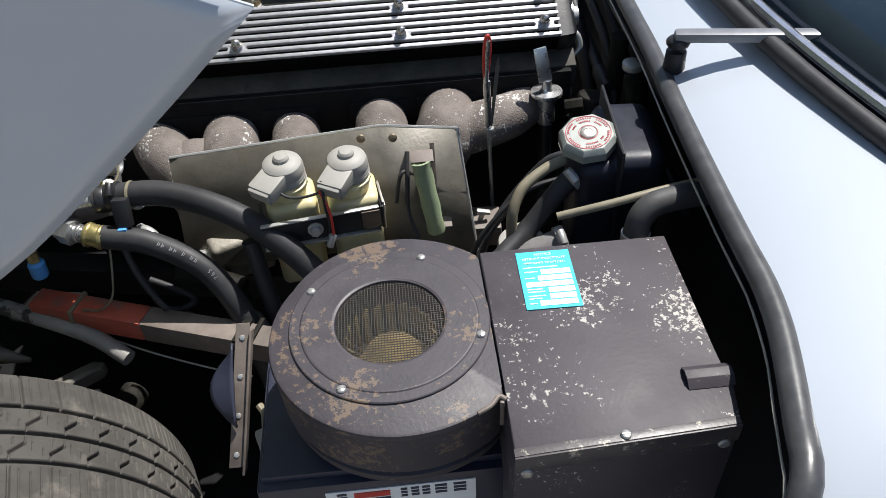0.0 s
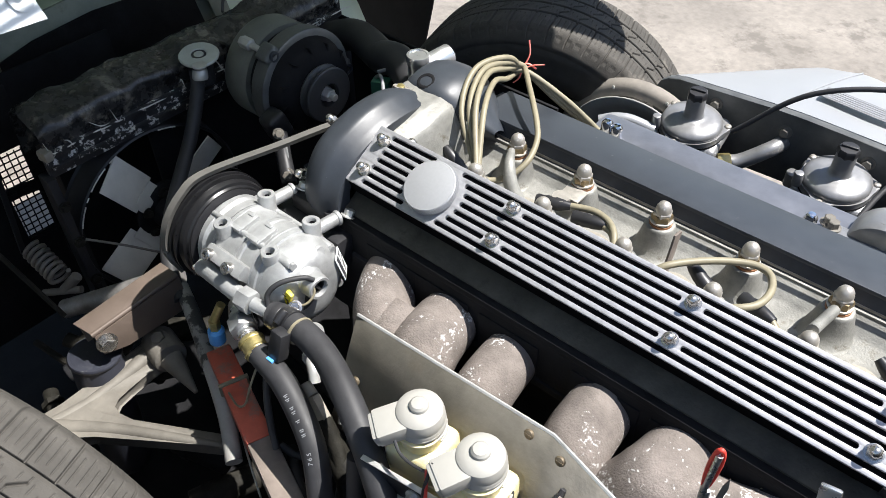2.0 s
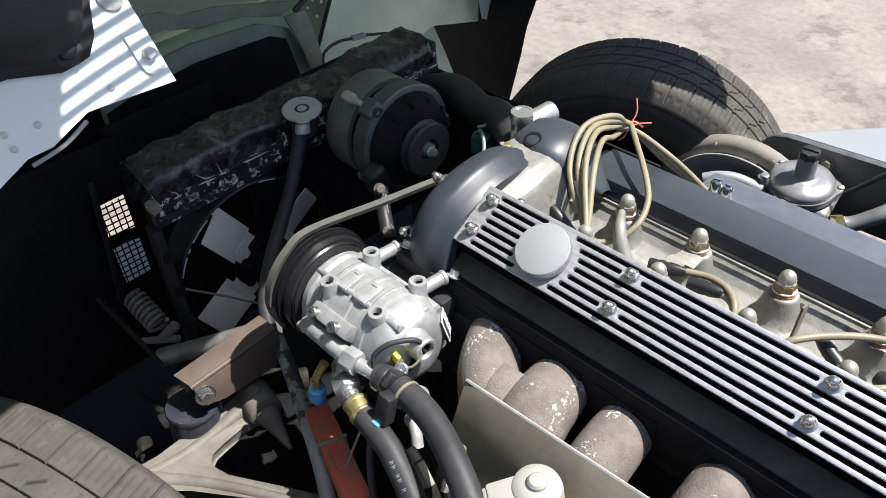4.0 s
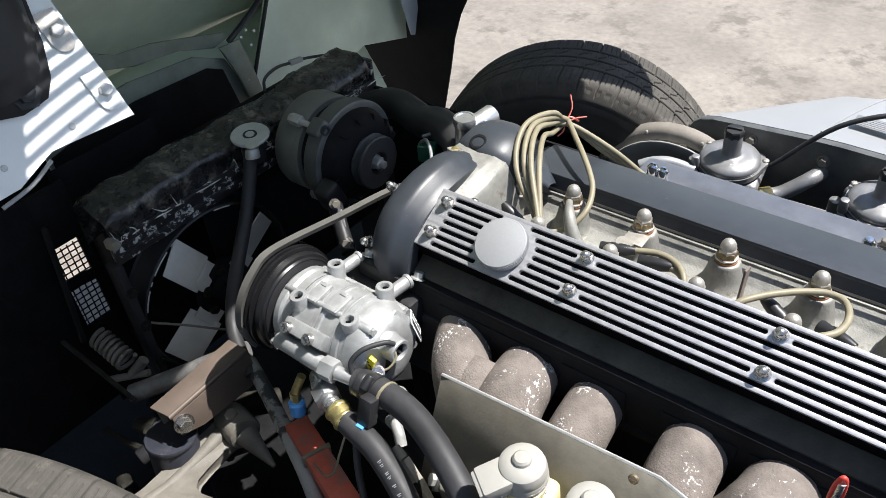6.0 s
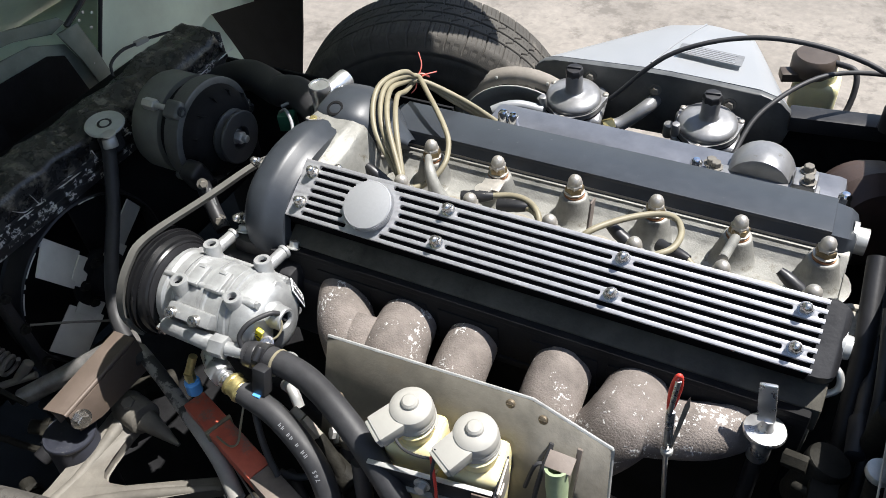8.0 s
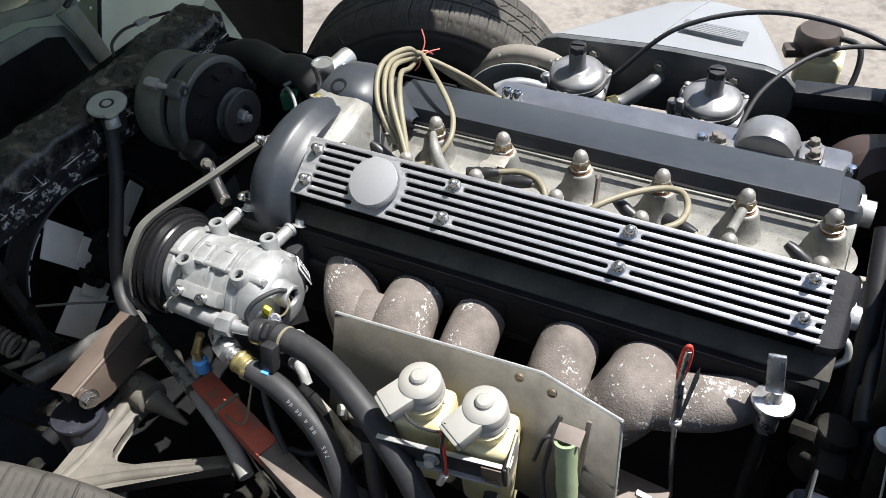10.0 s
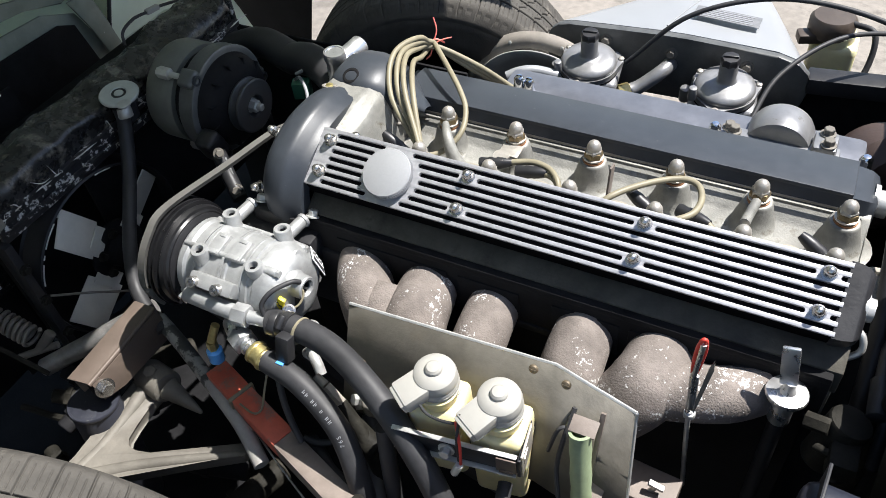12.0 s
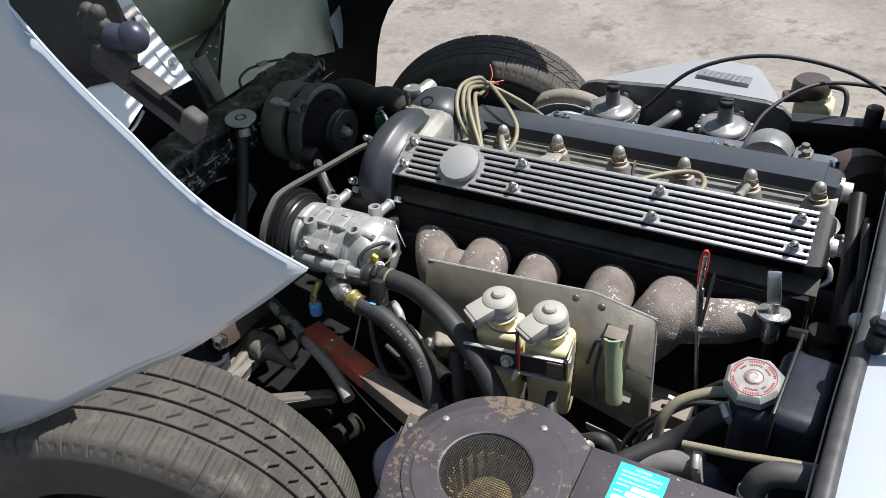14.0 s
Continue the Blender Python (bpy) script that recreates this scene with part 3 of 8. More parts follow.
def top_at(x, u, h=0.0):
    return Vector((x, 0, 0)) + TOP + EU * u + EN * h


skirt = [(-0.040, -0.0065), (-0.043, -0.03), (-0.036, -0.055), (0.055, -0.045), (0.0475, -0.022), (0.0445, -0.0065)]


def cover_body(flip):
    f = Form()
    xs = [(-0.018, 1.0), (0.630, 1.0), (0.652, 0.985), (0.666, 0.93), (0.675, 0.80), (0.678, 0.6)]
    rings = []
    for x, k in xs:
        mid = top_at(x, 0.004, -0.032)
        ring = [mid + (top_at(x, u, h) - mid) * Vector((1, k, k)) if False else mid + (top_at(x, u, h) - mid) * k for u, h in skirt]
        rings.append([inlet(p) if flip else p for p in ring])
    return f.rings(rings)


ex_cover = part("exhaust_cam_cover", cover_body(False), M["groove"], engine, "black cam cover with bright ribbed top", 50)
# ribbed top: a plate with round-ended slots that stop short at the cap, the nuts and the front pad
NUTS = [0.0, 0.206, 0.433, 0.634]
turnx = Matrix.Rotation(TILT_C, 4, "X")
SLOTS, SLOT_W = 7, 0.0061
LAND = (2 * HALF - SLOTS * SLOT_W) / (SLOTS + 1)
X0, X1 = -0.018, 0.6555


def bridges(u):
    """Where the slot at u is closed: the front pad, round the filler cap and beside each nut."""
    out = [(X0, 0.006)]
    r = 0.0405
    if abs(u) < r:
        w = math.sqrt(r * r - u * u)
        out.append((0.102 - w, 0.102 + w))
    for x in NUTS[1:]:
        for v in (0.0258, -0.0190):
            if abs(u - v) < 0.0085:
                out.append((x - 0.0125, x + 0.0125))
    return out


for k in range(SLOTS + 1):
    u = -HALF + 0.0015 + (SLOT_W + LAND) * k + LAND / 2
    f = Form()
    f.box(top_at((X0 + X1) / 2, u, -0.003), (X1 - X0, LAND, 0.006), turnx, 0.0005, 2)
    part("rib", f, M["rib"], ex_cover, "bright brushed aluminium rib" if k == 0 else "")
for k in range(SLOTS):
    u = -HALF + 0.0015 + (SLOT_W + LAND) * k + LAND + SLOT_W / 2
    h = SLOT_W / 2 + 0.0003
    for a, b in bridges(u):
        f = Form()
        ends = []
        for x, sign in ((a, 1), (b, -1)):
            if x == X0:
                ends.append([(x, -h), (x, h)] if sign > 0 else [(x, h), (x, -h)])
            else:
                arc = [(x - sign * 0.002 + sign * (0.002 + h * (math.cos(q) - 1) * 1.0) * 1.0, h * math.sin(q)) for q in np.linspace(-math.pi / 2, math.pi / 2, 9)]
                ends.append(arc if sign > 0 else arc[::-1])
        poly = ends[1] + ends[0][::-1] if ends[0][0][1] < ends[0][-1][1] and ends[1][0][1] < ends[1][-1][1] else ends[1][::-1] + ends[0][::-1]
        lo = [top_at(x, u + v, -0.006) for x, v in poly]
        hi = [top_at(x, u + v, -0.0002) for x, v in poly]
        f.rings([lo, hi])
        part("slot_bridge", f, M["rib"], ex_cover)
NUT = acorn_mesh("acorn_nut", 0.0066, 0.0165, M["nut"])
for x in NUTS:
    for u in (0.0258, -0.0190):
        piece("acorn_nut", NUT, upright(top_at(x, u, -0.001), EN), ex_cover)
# rounded rear end of the cover with its flange
f = Form()
rings = []
for x, k in ((0.653, 1.0), (0.664, 0.985), (0.673, 0.93), (0.679, 0.82), (0.681, 0.6)):
    mid = top_at(x, 0.004, -0.032)
    rings.append([mid + (top_at(x, u, h) - mid) * k for u, h in ((-0.042, -0.001), (-0.0445, -0.03), (-0.038, -0.056), (0.056, -0.046), (0.049, -0.022), (0.0455, -0.001))])
f.rings(rings)
part("rear_end", f, M["black"], ex_cover, "rounded satin black rear end", 60)
oil = thing("oil_filler_cap", top_at(0.102, 0, 0), "round satin aluminium oil filler cap on the ribbed cover", "filler cap")
f = Form()
f.lathe(top_at(0.102, 0, 0), EN, [(0.030, 0), (0.0315, 0.002), (0.0335, 0.0025), (0.0335, 0.0125), (0.0325, 0.0138), (0.0315, 0.0138), (0.0305, 0.0142), (0.0001, 0.0143)], 64)
part("disc", f, M["cap"], oil, sharp=25)
f = Form()
knurl = Vector((1, 0, 0))
for i in range(72):
    q = Matrix.Rotation(2 * math.pi * i / 72, 4, EN) @ knurl
    f.box(top_at(0.102, 0, 0.0075) + q * 0.0336, (0.0012, 0.0012, 0.009), turnx, 0)
part("knurled_edge", f, M["cap"], oil)

in_cover = part("inlet_cam_cover", cover_body(True), M["cover"], engine, "satin grey painted cam cover on the inlet side", 50)
f = Form()
f.box(inlet(top_at(0.32, 0.002, -0.0035)), (0.655, 2 * HALF + 0.006, 0.006), Matrix.Rotation(radians(21) - TILT_C, 4, "X"), 0.0025)
part("cover_top", f, M["cover"], in_cover)


f = Form()
rng = random.Random(3)
f.tube([inlet(top_at(x, 0.0505 + 0.0005 * rng.uniform(-1, 1), -0.030 + 0.0005 * rng.uniform(-1, 1))) for x in np.linspace(-0.01, 0.665, 260)], 0.0011, 5, 1)
part("gasket_edge", f, mat("crusted_pale_sealant", (0.36, 0.36, 0.35), 0.7, var=0.3, scale=80, bump=0.4, worn=((0.06, 0.06, 0.06), 0.50, 45, 0.06)), in_cover, "pale crusted gasket line under the cover")
f = Form()
f.box((0.325, 0.2290, 0.6635), (0.67, 0.0035, 0.003), None, 0.001)
part("machined_ledge", f, M["alloy"], engine, "bright machined ledge along the valley")


def hump():
    """The rounded front end of a cam cover over the timing sprocket."""
    path = [(-0.020, 0.600), (-0.034, 0.640), (-0.036, 0.675), (-0.024, 0.707), (-0.002, 0.732), (0.030, 0.748), (0.068, 0.757), (0.105, 0.757), (0.134, 0.751), (0.154, 0.742), (0.162, 0.733), (0.164, 0.712)]
    path = [Vector((0, *p)) for p in path]
    path = curve(path, 4)
    centre = Vector((0, 0.070, 0.640))
    rings = []
    for i, p in enumerate(path):
        t = (path[min(i + 1, len(path) - 1)] - path[max(i - 1, 0)]).normalized()
        inward = Vector((0, -t.z, t.y))
        if inward.dot(centre - p) < 0:
            inward = -inward
        a = i / (len(path) - 1)
        back = -0.016 if a < 0.55 else -0.016 - 0.016 * ((a - 0.55) / 0.45) ** 2
        over = math.sin(math.pi * min(1.0, max(0.0, (a - 0.10) / 0.75))) ** 0.6
        low = 0.006 + 0.012 * over
        sect = [(back, 0.034), (back, low + 0.002), (back - 0.003, low), (back - 0.012, low - 0.004 * over), (back - 0.020, 0.0035 * over), (back - 0.029, 0.0), (-0.058, 0.0005), (-0.070, 0.005), (-0.079, 0.014), (-0.085, 0.027), (-0.087, 0.045), (-0.088, 0.06)]
        rings.append([Vector((x, 0, 0)) + p + inward * d for x, d in sect])
    return Form().rings(rings, closed=True)


def inlet_hump():
    """The broad front end of the inlet cover, higher than the cover behind it."""
    path = curve([(0, 0.168, 0.690), (0, 0.1685, 0.722), (0, 0.173, 0.735), (0, 0.188, 0.744), (0, 0.215, 0.748), (0, 0.245, 0.744), (0, 0.272, 0.729), (0, 0.294, 0.702), (0, 0.306, 0.65)], 4)
    centre = Vector((0, 0.235, 0.655))
    rings = []
    for p in path:
        inward = (centre - p).normalized()
        rings.append([Vector((x, 0, 0)) + p + inward * d for x, d in ((0.052, 0.070), (0.044, 0.060), (0.026, 0.042), (0.010, 0.024), (-0.004, 0.011), (-0.018, 0.003), (-0.040, 0.0), (-0.062, 0.001), (-0.078, 0.007), (-0.088, 0.018), (-0.093, 0.034), (-0.094, 0.055))])
    return Form().rings(rings)


part("front_hump", hump(), M["cover"], engine, "rounded grey painted front end of the cam cover", 55)
in_hump = part("inlet_hump", inlet_hump(), M["cover"], engine, "broad grey painted front end of the inlet cover", 55)
f = Form()
f.lathe((-0.048, 0.186, 0.7405), (0, -0.45, 1), [(0.0130, 0), (0.0130, 0.0018), (0.0110, 0.0026), (0.0085, 0.0020), (0.0080, 0.0005), (0.0001, 0.0005)], 24)
part("bolt_hole", f, M["deep_black"], in_hump, "dark bolt hole")
f = Form()
f.lathe((-0.062, 0.149, 0.7405), (0, 0.4, 1), [(0.0118, 0), (0.0118, 0.0035), (0.0098, 0.0042), (0.0088, 0.0030), (0.0001, 0.0030)], 24)
part("screw_seat", f, M["dull"], engine)


def chest_point(a, b):
    """Bare casting between the two front ends, falling towards the valley."""
    y = 0.052 + 0.150 * a
    prof = [(-0.094, 0.64), (-0.092, 0.705), (-0.087, 0.725), (-0.078, 0.7335), (-0.055, 0.735), (-0.030, 0.7345), (-0.014, 0.733), (-0.005, 0.729), (0.001, 0.721), (0.006, 0.708), (0.012, 0.688), (0.020, 0.668), (0.022, 0.63)]
    k = b * (len(prof) - 1)
    i = min(int(k), len(prof) - 2)
    x, z = [prof[i][c] + (prof[i + 1][c] - prof[i][c]) * (k - i) for c in (0, 1)]
    z -= 0.12 * max(0.0, 0.15 - y) + 0.35 * max(0.0, y - 0.178)
    return (x + 0.010 * math.sin(math.pi * a) * (b > 0.6), y, z + 0.0012 * noise.noise(Vector((x * 40, y * 40, 1))))


f = Form()
f.grid(chest_point, 28, 36)
solid(part("timing_chest", f, M["alloy"], engine, "bare aluminium front of the cylinder head", 60), 0.004, -1)
f = Form()
f.box((-0.075, MID, 0.42), (0.05, 0.26, 0.40), bevel=0.012)
f.cyl((-0.105, MID, 0.40), (-0.16, MID, 0.40), 0.07, n=32, bevel=0.005)
part("timing_cover", f, M["deep_black"], engine)
for p in ((-0.062, 0.149, 0.7435),):
    piece("screw", screw_mesh("brass_screw", 0.006, M["brass"]), upright(p, (0, -0.1, 1)), engine)
for p, ax in (((-0.097, -0.007, 0.668), (-0.3, -0.7, 0.4)), ((-0.099, 0.058, 0.716), (-0.6, -0.3, 0.6))):
    piece("acorn_nut", NUT, upright(p, ax), engine)
piece("acorn_nut", acorn_mesh("acorn_nut", 0.0075, 0.018, M["nut"]), upright((0.018, 0.083, 0.712), (0, 0, 1)), engine)

# valley: stud bosses and nuts
BIG_NUT = acorn_mesh("head_nut", 0.0106, 0.029, M["dull"])
COLLAR = Form().lathe((0, 0, 0), (0, 0, 1), [(0.0128, 0), (0.0134, 0.001), (0.0134, 0.0105), (0.0120, 0.0125), (0.0090, 0.0130)], 6).mesh("hex_collar", mat("browned_brass_nut", (0.27, 0.205, 0.115), 0.35, 0.7, var=0.3, scale=90, bump=0.08, worn=((0.36, 0.34, 0.30), 0.56, 60, 0.1)))
SMALL_NUT = acorn_mesh("head_nut", 0.0108, 0.028, M["dull"])
WASHER = Form().lathe((0, 0, 0), (0, 0, 1), [(0.0145, 0), (0.0145, 0.003), (0.011, 0.0035)], 20).mesh("washer", M["copper"])
H_X = [0.098, 0.205, 0.32, 0.433, 0.541, 0.645]
BOSS = Form().lathe((0, 0, 0), (0, 0, 1), [(0.043, 0), (0.034, 0.003), (0.0275, 0.010), (0.0235, 0.022), (0.0195, 0.040), (0.0185, 0.043), (0.017, 0.044)], 24).mesh("stud_boss", M["alloy"])
WELL = Form().lathe((0, 0, 0), (0, 0, 1), [(0.030, 0), (0.026, 0.005), (0.019, 0.005), (0.017, 0.001), (0.0001, 0.001)], 24).mesh("plug_well", M["alloydark"])
for x in H_X:
    piece("stud_boss", BOSS, upright((x, 0.207, 0.630)), engine)
    piece("stud_boss", BOSS, upright((x - 0.004, 0.121, 0.633)), engine)
    piece("plug_well", WELL, upright((x + 0.052, MID - 0.012, 0.6345)), engine)
f = Form()
f.box((0.0, MID, 0.645), (0.05, 0.14, 0.05), bevel=0.01)
part("front_wall", f, M["alloy"], engine)
for i, x in enumerate(H_X):
    piece("washer", WASHER, upright((x, 0.207, 0.674)), engine)
    piece("hex_collar", COLLAR, upright((x, 0.207, 0.6768)) @ Matrix.Rotation(0.4 * i, 4, "Z"), engine, "browned brass hexagon below the domed nut")
    piece("head_nut", BIG_NUT, upright((x, 0.207, 0.6785)), engine, "dull nickel-plated domed head nut")
    piece("head_nut", SMALL_NUT, upright((x - 0.004, 0.121, 0.677)), engine)
piece("head_nut", BIG_NUT, upright((0.02, 0.196, 0.672)), engine)
f = Form()
f.tube([(0.150, 0.150, 0.64), (0.132, 0.150, 0.668), (0.118, 0.162, 0.690), (0.104, 0.185, 0.695)], 0.010, 12, radii=[0.012, 0.010, 0.008, 0.005])
part("lifting_eye", f, M["alloy"], engine)
f = Form()
f.tube([(0.535, 0.130, 0.70), (0.537, 0.16, 0.690), (0.540, 0.19, 0.684)], 0.0065, 10)
part("link_bar", f, M["alloy"], engine)
f = Form()
f.box((0.357, 0.165, 0.668), (0.003, 0.018, 0.070), Matrix.Rotation(radians(-12), 4, "X"), 0.001)
f.box((0.330, 0.155, 0.635), (0.06, 0.03, 0.003), bevel=0.001)
part("lead_bracket", f, M["frame"], engine, "thin rusty sheet bracket in the valley")
f = Form()
f.box((0.207, 0.182, 0.676), (0.030, 0.026, 0.0035), bevel=0.0015)
f.cyl((0.2, 0.165, 0.676), (0.2, 0.165, 0.680), 0.012, n=18)
part("nut_bracket", f, M["dull"], engine)

# inlet side: manifold, filler and water outlet
f = Form()
f.box((0.38, 0.400, 0.597), (0.56, 0.10, 0.052), bevel=0.012)
part("inlet_manifold", f, M["bluegrey"], engine, "dull cast aluminium inlet manifold")
f = Form()
f.lathe((0.540, 0.382, 0.618), (0, 1, 0.02), [(0.040, 0), (0.0455, 0.002), (0.0470, 0.006), (0.0470, 0.048), (0.0440, 0.056), (0.034, 0.061), (0.0001, 0.062)], 44)
f.lathe((0.540, 0.3835, 0.618), (0, -1, 0), [(0.0395, 0), (0.0385, 0.0015), (0.0001, 0.002)], 44)
part("drum_flange", Form().box((0.545, 0.384, 0.624), (0.16, 0.030, 0.022), bevel=0.006), M["carb"], engine)
part("drum_lug", Form().box((0.602, 0.390, 0.634), (0.034, 0.046, 0.034), bevel=0.009), M["carb"], engine)
part("drum_housing", f, M["carb"], engine, "cast alloy half-drum housing on the inlet side")
for x, y, z in ((0.478, 0.385, 0.635), (0.606, 0.377, 0.651), (0.602, 0.402, 0.651), (0.470, 0.392, 0.634)):
    piece("bolt", BOLT_DULL, upright((x, y, z)), engine)
STUD = Form().lathe((0, 0, 0), (0, 0, 1), [(0.0098, 0), (0.0098, 0.014), (0.0088, 0.016), (0.0088, 0.026), (0.005, 0.031), (0.0001, 0.032)], 16).mesh("stud_cap", M["chrome"])
for p in ((0.135, 0.385, 0.622), (0.152, 0.385, 0.620), (0.452, 0.368, 0.6245), (0.655, 0.345, 0.640)):
    piece("stud_cap", STUD, upright(p), engine)
water = thing("water_outlet", (-0.118, 0.243, 0.64), "satin aluminium coolant neck with an angled outlet stub", "filler neck")
f = Form()
f.lathe((-0.118, 0.243, 0.60), (0.02, 0, 1), [(0.0165, 0), (0.0155, 0.09), (0.0155, 0.118), (0.0172, 0.120), (0.0176, 0.124), (0.0176, 0.131), (0.0168, 0.1335), (0.0135, 0.1338), (0.0128, 0.1325), (0.0001, 0.1325)], 36)
part("neck", f, M["satin"], water, "", 25)
f = Form()
f.cyl((-0.116, 0.250, 0.706), (-0.105, 0.304, 0.712), 0.0165, n=32, bevel=0.004)
part("outlet", f, M["satin"], water)

# ends of the covers
f = Form()
f.lathe(top_at(0.672, 0.004, -0.026), (1, 0, 0), [(0.019, 0), (0.021, 0.002), (0.021, 0.008), (0.014, 0.009), (0.013, 0.016), (0.0001, 0.017)], 28)
part("end_plug", f, M["zinc"], engine)
f = Form()
f.lathe(inlet(top_at(0.672, 0.004, -0.030)), (1, 0, 0), [(0.024, 0), (0.024, 0.006), (0.018, 0.007), (0.018, 0.02), (0.0001, 0.021)], 28)
part("end_plug", f, M["zinc"], engine)
f = Form()
f.tube([(0.668, 0.03, 0.690), (0.684, 0.022, 0.685), (0.688, 0.015, 0.668), (0.676, 0.010, 0.655)], 0.004, 10)
part("hook", f, M["zinc"], engine)

# exhaust manifold
RUNNERS = (
    ([(0.064, -0.004, 0.590), (0.072, -0.026, 0.591), (0.096, -0.062, 0.580), (0.128, -0.090, 0.545), (0.150, -0.106, 0.46)], [0.033, 0.037, 0.040, 0.041, 0.040]),
    ([(0.177, 0.0, 0.592), (0.177, -0.035, 0.592), (0.179, -0.078, 0.581), (0.181, -0.105, 0.545), (0.180, -0.110, 0.46)], [0.034, 0.040, 0.043, 0.043, 0.040]),
    ([(0.270, 0.0, 0.590), (0.270, -0.035, 0.591), (0.271, -0.078, 0.580), (0.268, -0.103, 0.545), (0.258, -0.108, 0.46)], [0.032, 0.035, 0.036, 0.037, 0.038]),
    ([(0.393, 0.0, 0.596), (0.393, -0.035, 0.598), (0.394, -0.078, 0.586), (0.400, -0.103, 0.545), (0.412, -0.108, 0.46)], [0.034, 0.038, 0.039, 0.040, 0.040]),
    ([(0.490, 0.0, 0.600), (0.489, -0.035, 0.604), (0.484, -0.066, 0.596), (0.468, -0.082, 0.572), (0.440, -0.092, 0.53), (0.415, -0.10, 0.47)], [0.034, 0.041, 0.045, 0.043, 0.040, 0.04]),
    ([(0.622, 0.015, 0.600), (0.607, -0.018, 0.602), (0.575, -0.045, 0.601), (0.535, -0.058, 0.598), (0.490, -0.066, 0.594)], [0.027, 0.031, 0.033, 0.035, 0.038]),
    ([(0.440, -0.085, 0.50), (0.443, -0.085, 0.535), (0.441, -0.082, 0.556)], [0.040, 0.036, 0.020]),
    ([(0.138, -0.100, 0.47), (0.136, -0.092, 0.525), (0.133, -0.074, 0.572), (0.131, -0.044, 0.592)], [0.044, 0.045, 0.041, 0.031]),
)
manifold = thing("exhaust_manifold", (0.3, -0.10, 0.45), "rough grey-brown heat-scaled cast iron exhaust manifold", "exhaust manifold")
for pts, radii in RUNNERS:
    f = Form()
    f.tube(pts, 0.036, 28, 8, radii=radii)
    part("runner", f, M["rusty"], manifold, sharp=60)
for x in (0.076, 0.160, 0.262, 0.392, 0.490, 0.612):
    f = Form()
    f.box((x, -0.020, 0.60), (0.088, 0.014, 0.066), bevel=0.005)
    part("flange", f, M["deep_black"], manifold)

# ---- dipsticks ----
dip = thing("dipstick", (0.632, -0.045, 0.45), "chrome oil dipstick with flange and flat blade handle", "dipstick")
f = Form()
f.cyl((0.633, -0.050, 0.40), (0.631, -0.045, 0.585), 0.0095, n=18)
part("tube", f, M["black"], dip)
f = Form()
f.cyl((0.631, -0.045, 0.585), (0.630, -0.044, 0.633), 0.0125, n=20, bevel=0.002)
f.lathe((0.630, -0.044, 0.628), (0, 0.05, 1), [(0.010, 0), (0.0222, 0.003), (0.0232, 0.006), (0.0222, 0.009), (0.009, 0.0105), (0.0070, 0.014), (0.0062, 0.026)], 32)
part("flange", f, M["satin"], dip)
f = Form()
f.box((0.6235, -0.0385, 0.675), (0.019, 0.0055, 0.050), Matrix.Rotation(radians(-13), 4, "X") @ Matrix.Rotation(radians(-10), 4, "Y"), 0.0025)
part("handle", f, M["satin"], dip)
rod = thing("transmission_dipstick", (0.552, -0.066, 0.40), "thin steel dipstick with a red loop handle", "dipstick")
f = Form()
f.tube([(0.5400, -0.101, 0.628), (0.5405, -0.098, 0.60), (0.546, -0.086, 0.51), (0.553, -0.066, 0.40)], 0.0030, 10)
part("shaft", f, M["zinc"], rod)
f = Form()
LT, LB = Vector((0.5370, -0.110, 0.765)), Vector((0.5350, -0.1065, 0.698))
ring = [LB.lerp(LT, 0.5 + 0.5 * math.sin(a)) + Vector((0.0050, 0.002, 0)) * (math.cos(a) * (0.75 + 0.25 * math.sin(a))) for a in np.linspace(0, 2 * math.pi, 28)]
f.tube(ring, 0.0023, 10, 2)
part("loop", f, M["red"], rod, "red plastic-coated loop")
f = Form()
f.tube([LT - Vector((0, 0, 0.006)), LB, (0.5365, -0.1045, 0.668), (0.5390, -0.1015, 0.618)], 0.0038, 10)
f.tube([LB + Vector((0.004, 0.001, 0)), (0.5405, -0.1035, 0.67), (0.5425, -0.1010, 0.618)], 0.0020, 8)
part("stem", f, M["satin"], rod, "doubled steel wire stem")
f = Form()
f.lathe((0.5405, -0.1015, 0.616), (-0.02, 0.04, 1), [(0.0062, 0), (0.0068, 0.001), (0.0068, 0.006), (0.0062, 0.007)], 16)
part("collar", f, M["zinc"], rod)
f = Form()
f.prism([(-0.0016, 0.0), (0.0016, 0.0), (0.0030, 0.10), (0.0, 0.116), (-0.0022, 0.10)], (0.5425, -0.0995, 0.618), (1, 0.1, 0), (0.075, -0.06, 1), 0.0016)
part("pointer", f, M["forged"], rod, "thin tarnished pointer strip")

# ---- heat shield with its washer bottles and resistor ----
shield = thing("heat_shield", (0.3, -0.16, 0.49), "tarnished bent sheet-metal heat shield below the exhaust manifold", "heat shield")
lean = 0.45


def shield_point(x, y, z, low):
    return (x, y - (z - low) * lean, low)


f = Form()
T = [(0.111, -0.118, 0.630), (0.391, -0.119, 0.653), (0.492, -0.148, 0.659)]
Bm = [shield_point(*T[0], 0.485), shield_point(*T[1], 0.50), (0.510, -0.212, 0.494)]
rows = [f.verts([t, tuple((np.array(t) + np.array(b)) / 2), b]) for t, b in zip(T, Bm)]
for a, b in zip(rows, rows[1:]):
    for i in range(2):
        f.face([a[i], a[i + 1], b[i + 1], b[i]])
solid(part("sheet", f, M["plate"], shield, sharp=15), 0.0025)
f = Form()
f.tube([T[0], T[1], T[2]], 0.0022, 6, 1)
f.tube([T[2], Bm[2]], 0.002, 6, 1)
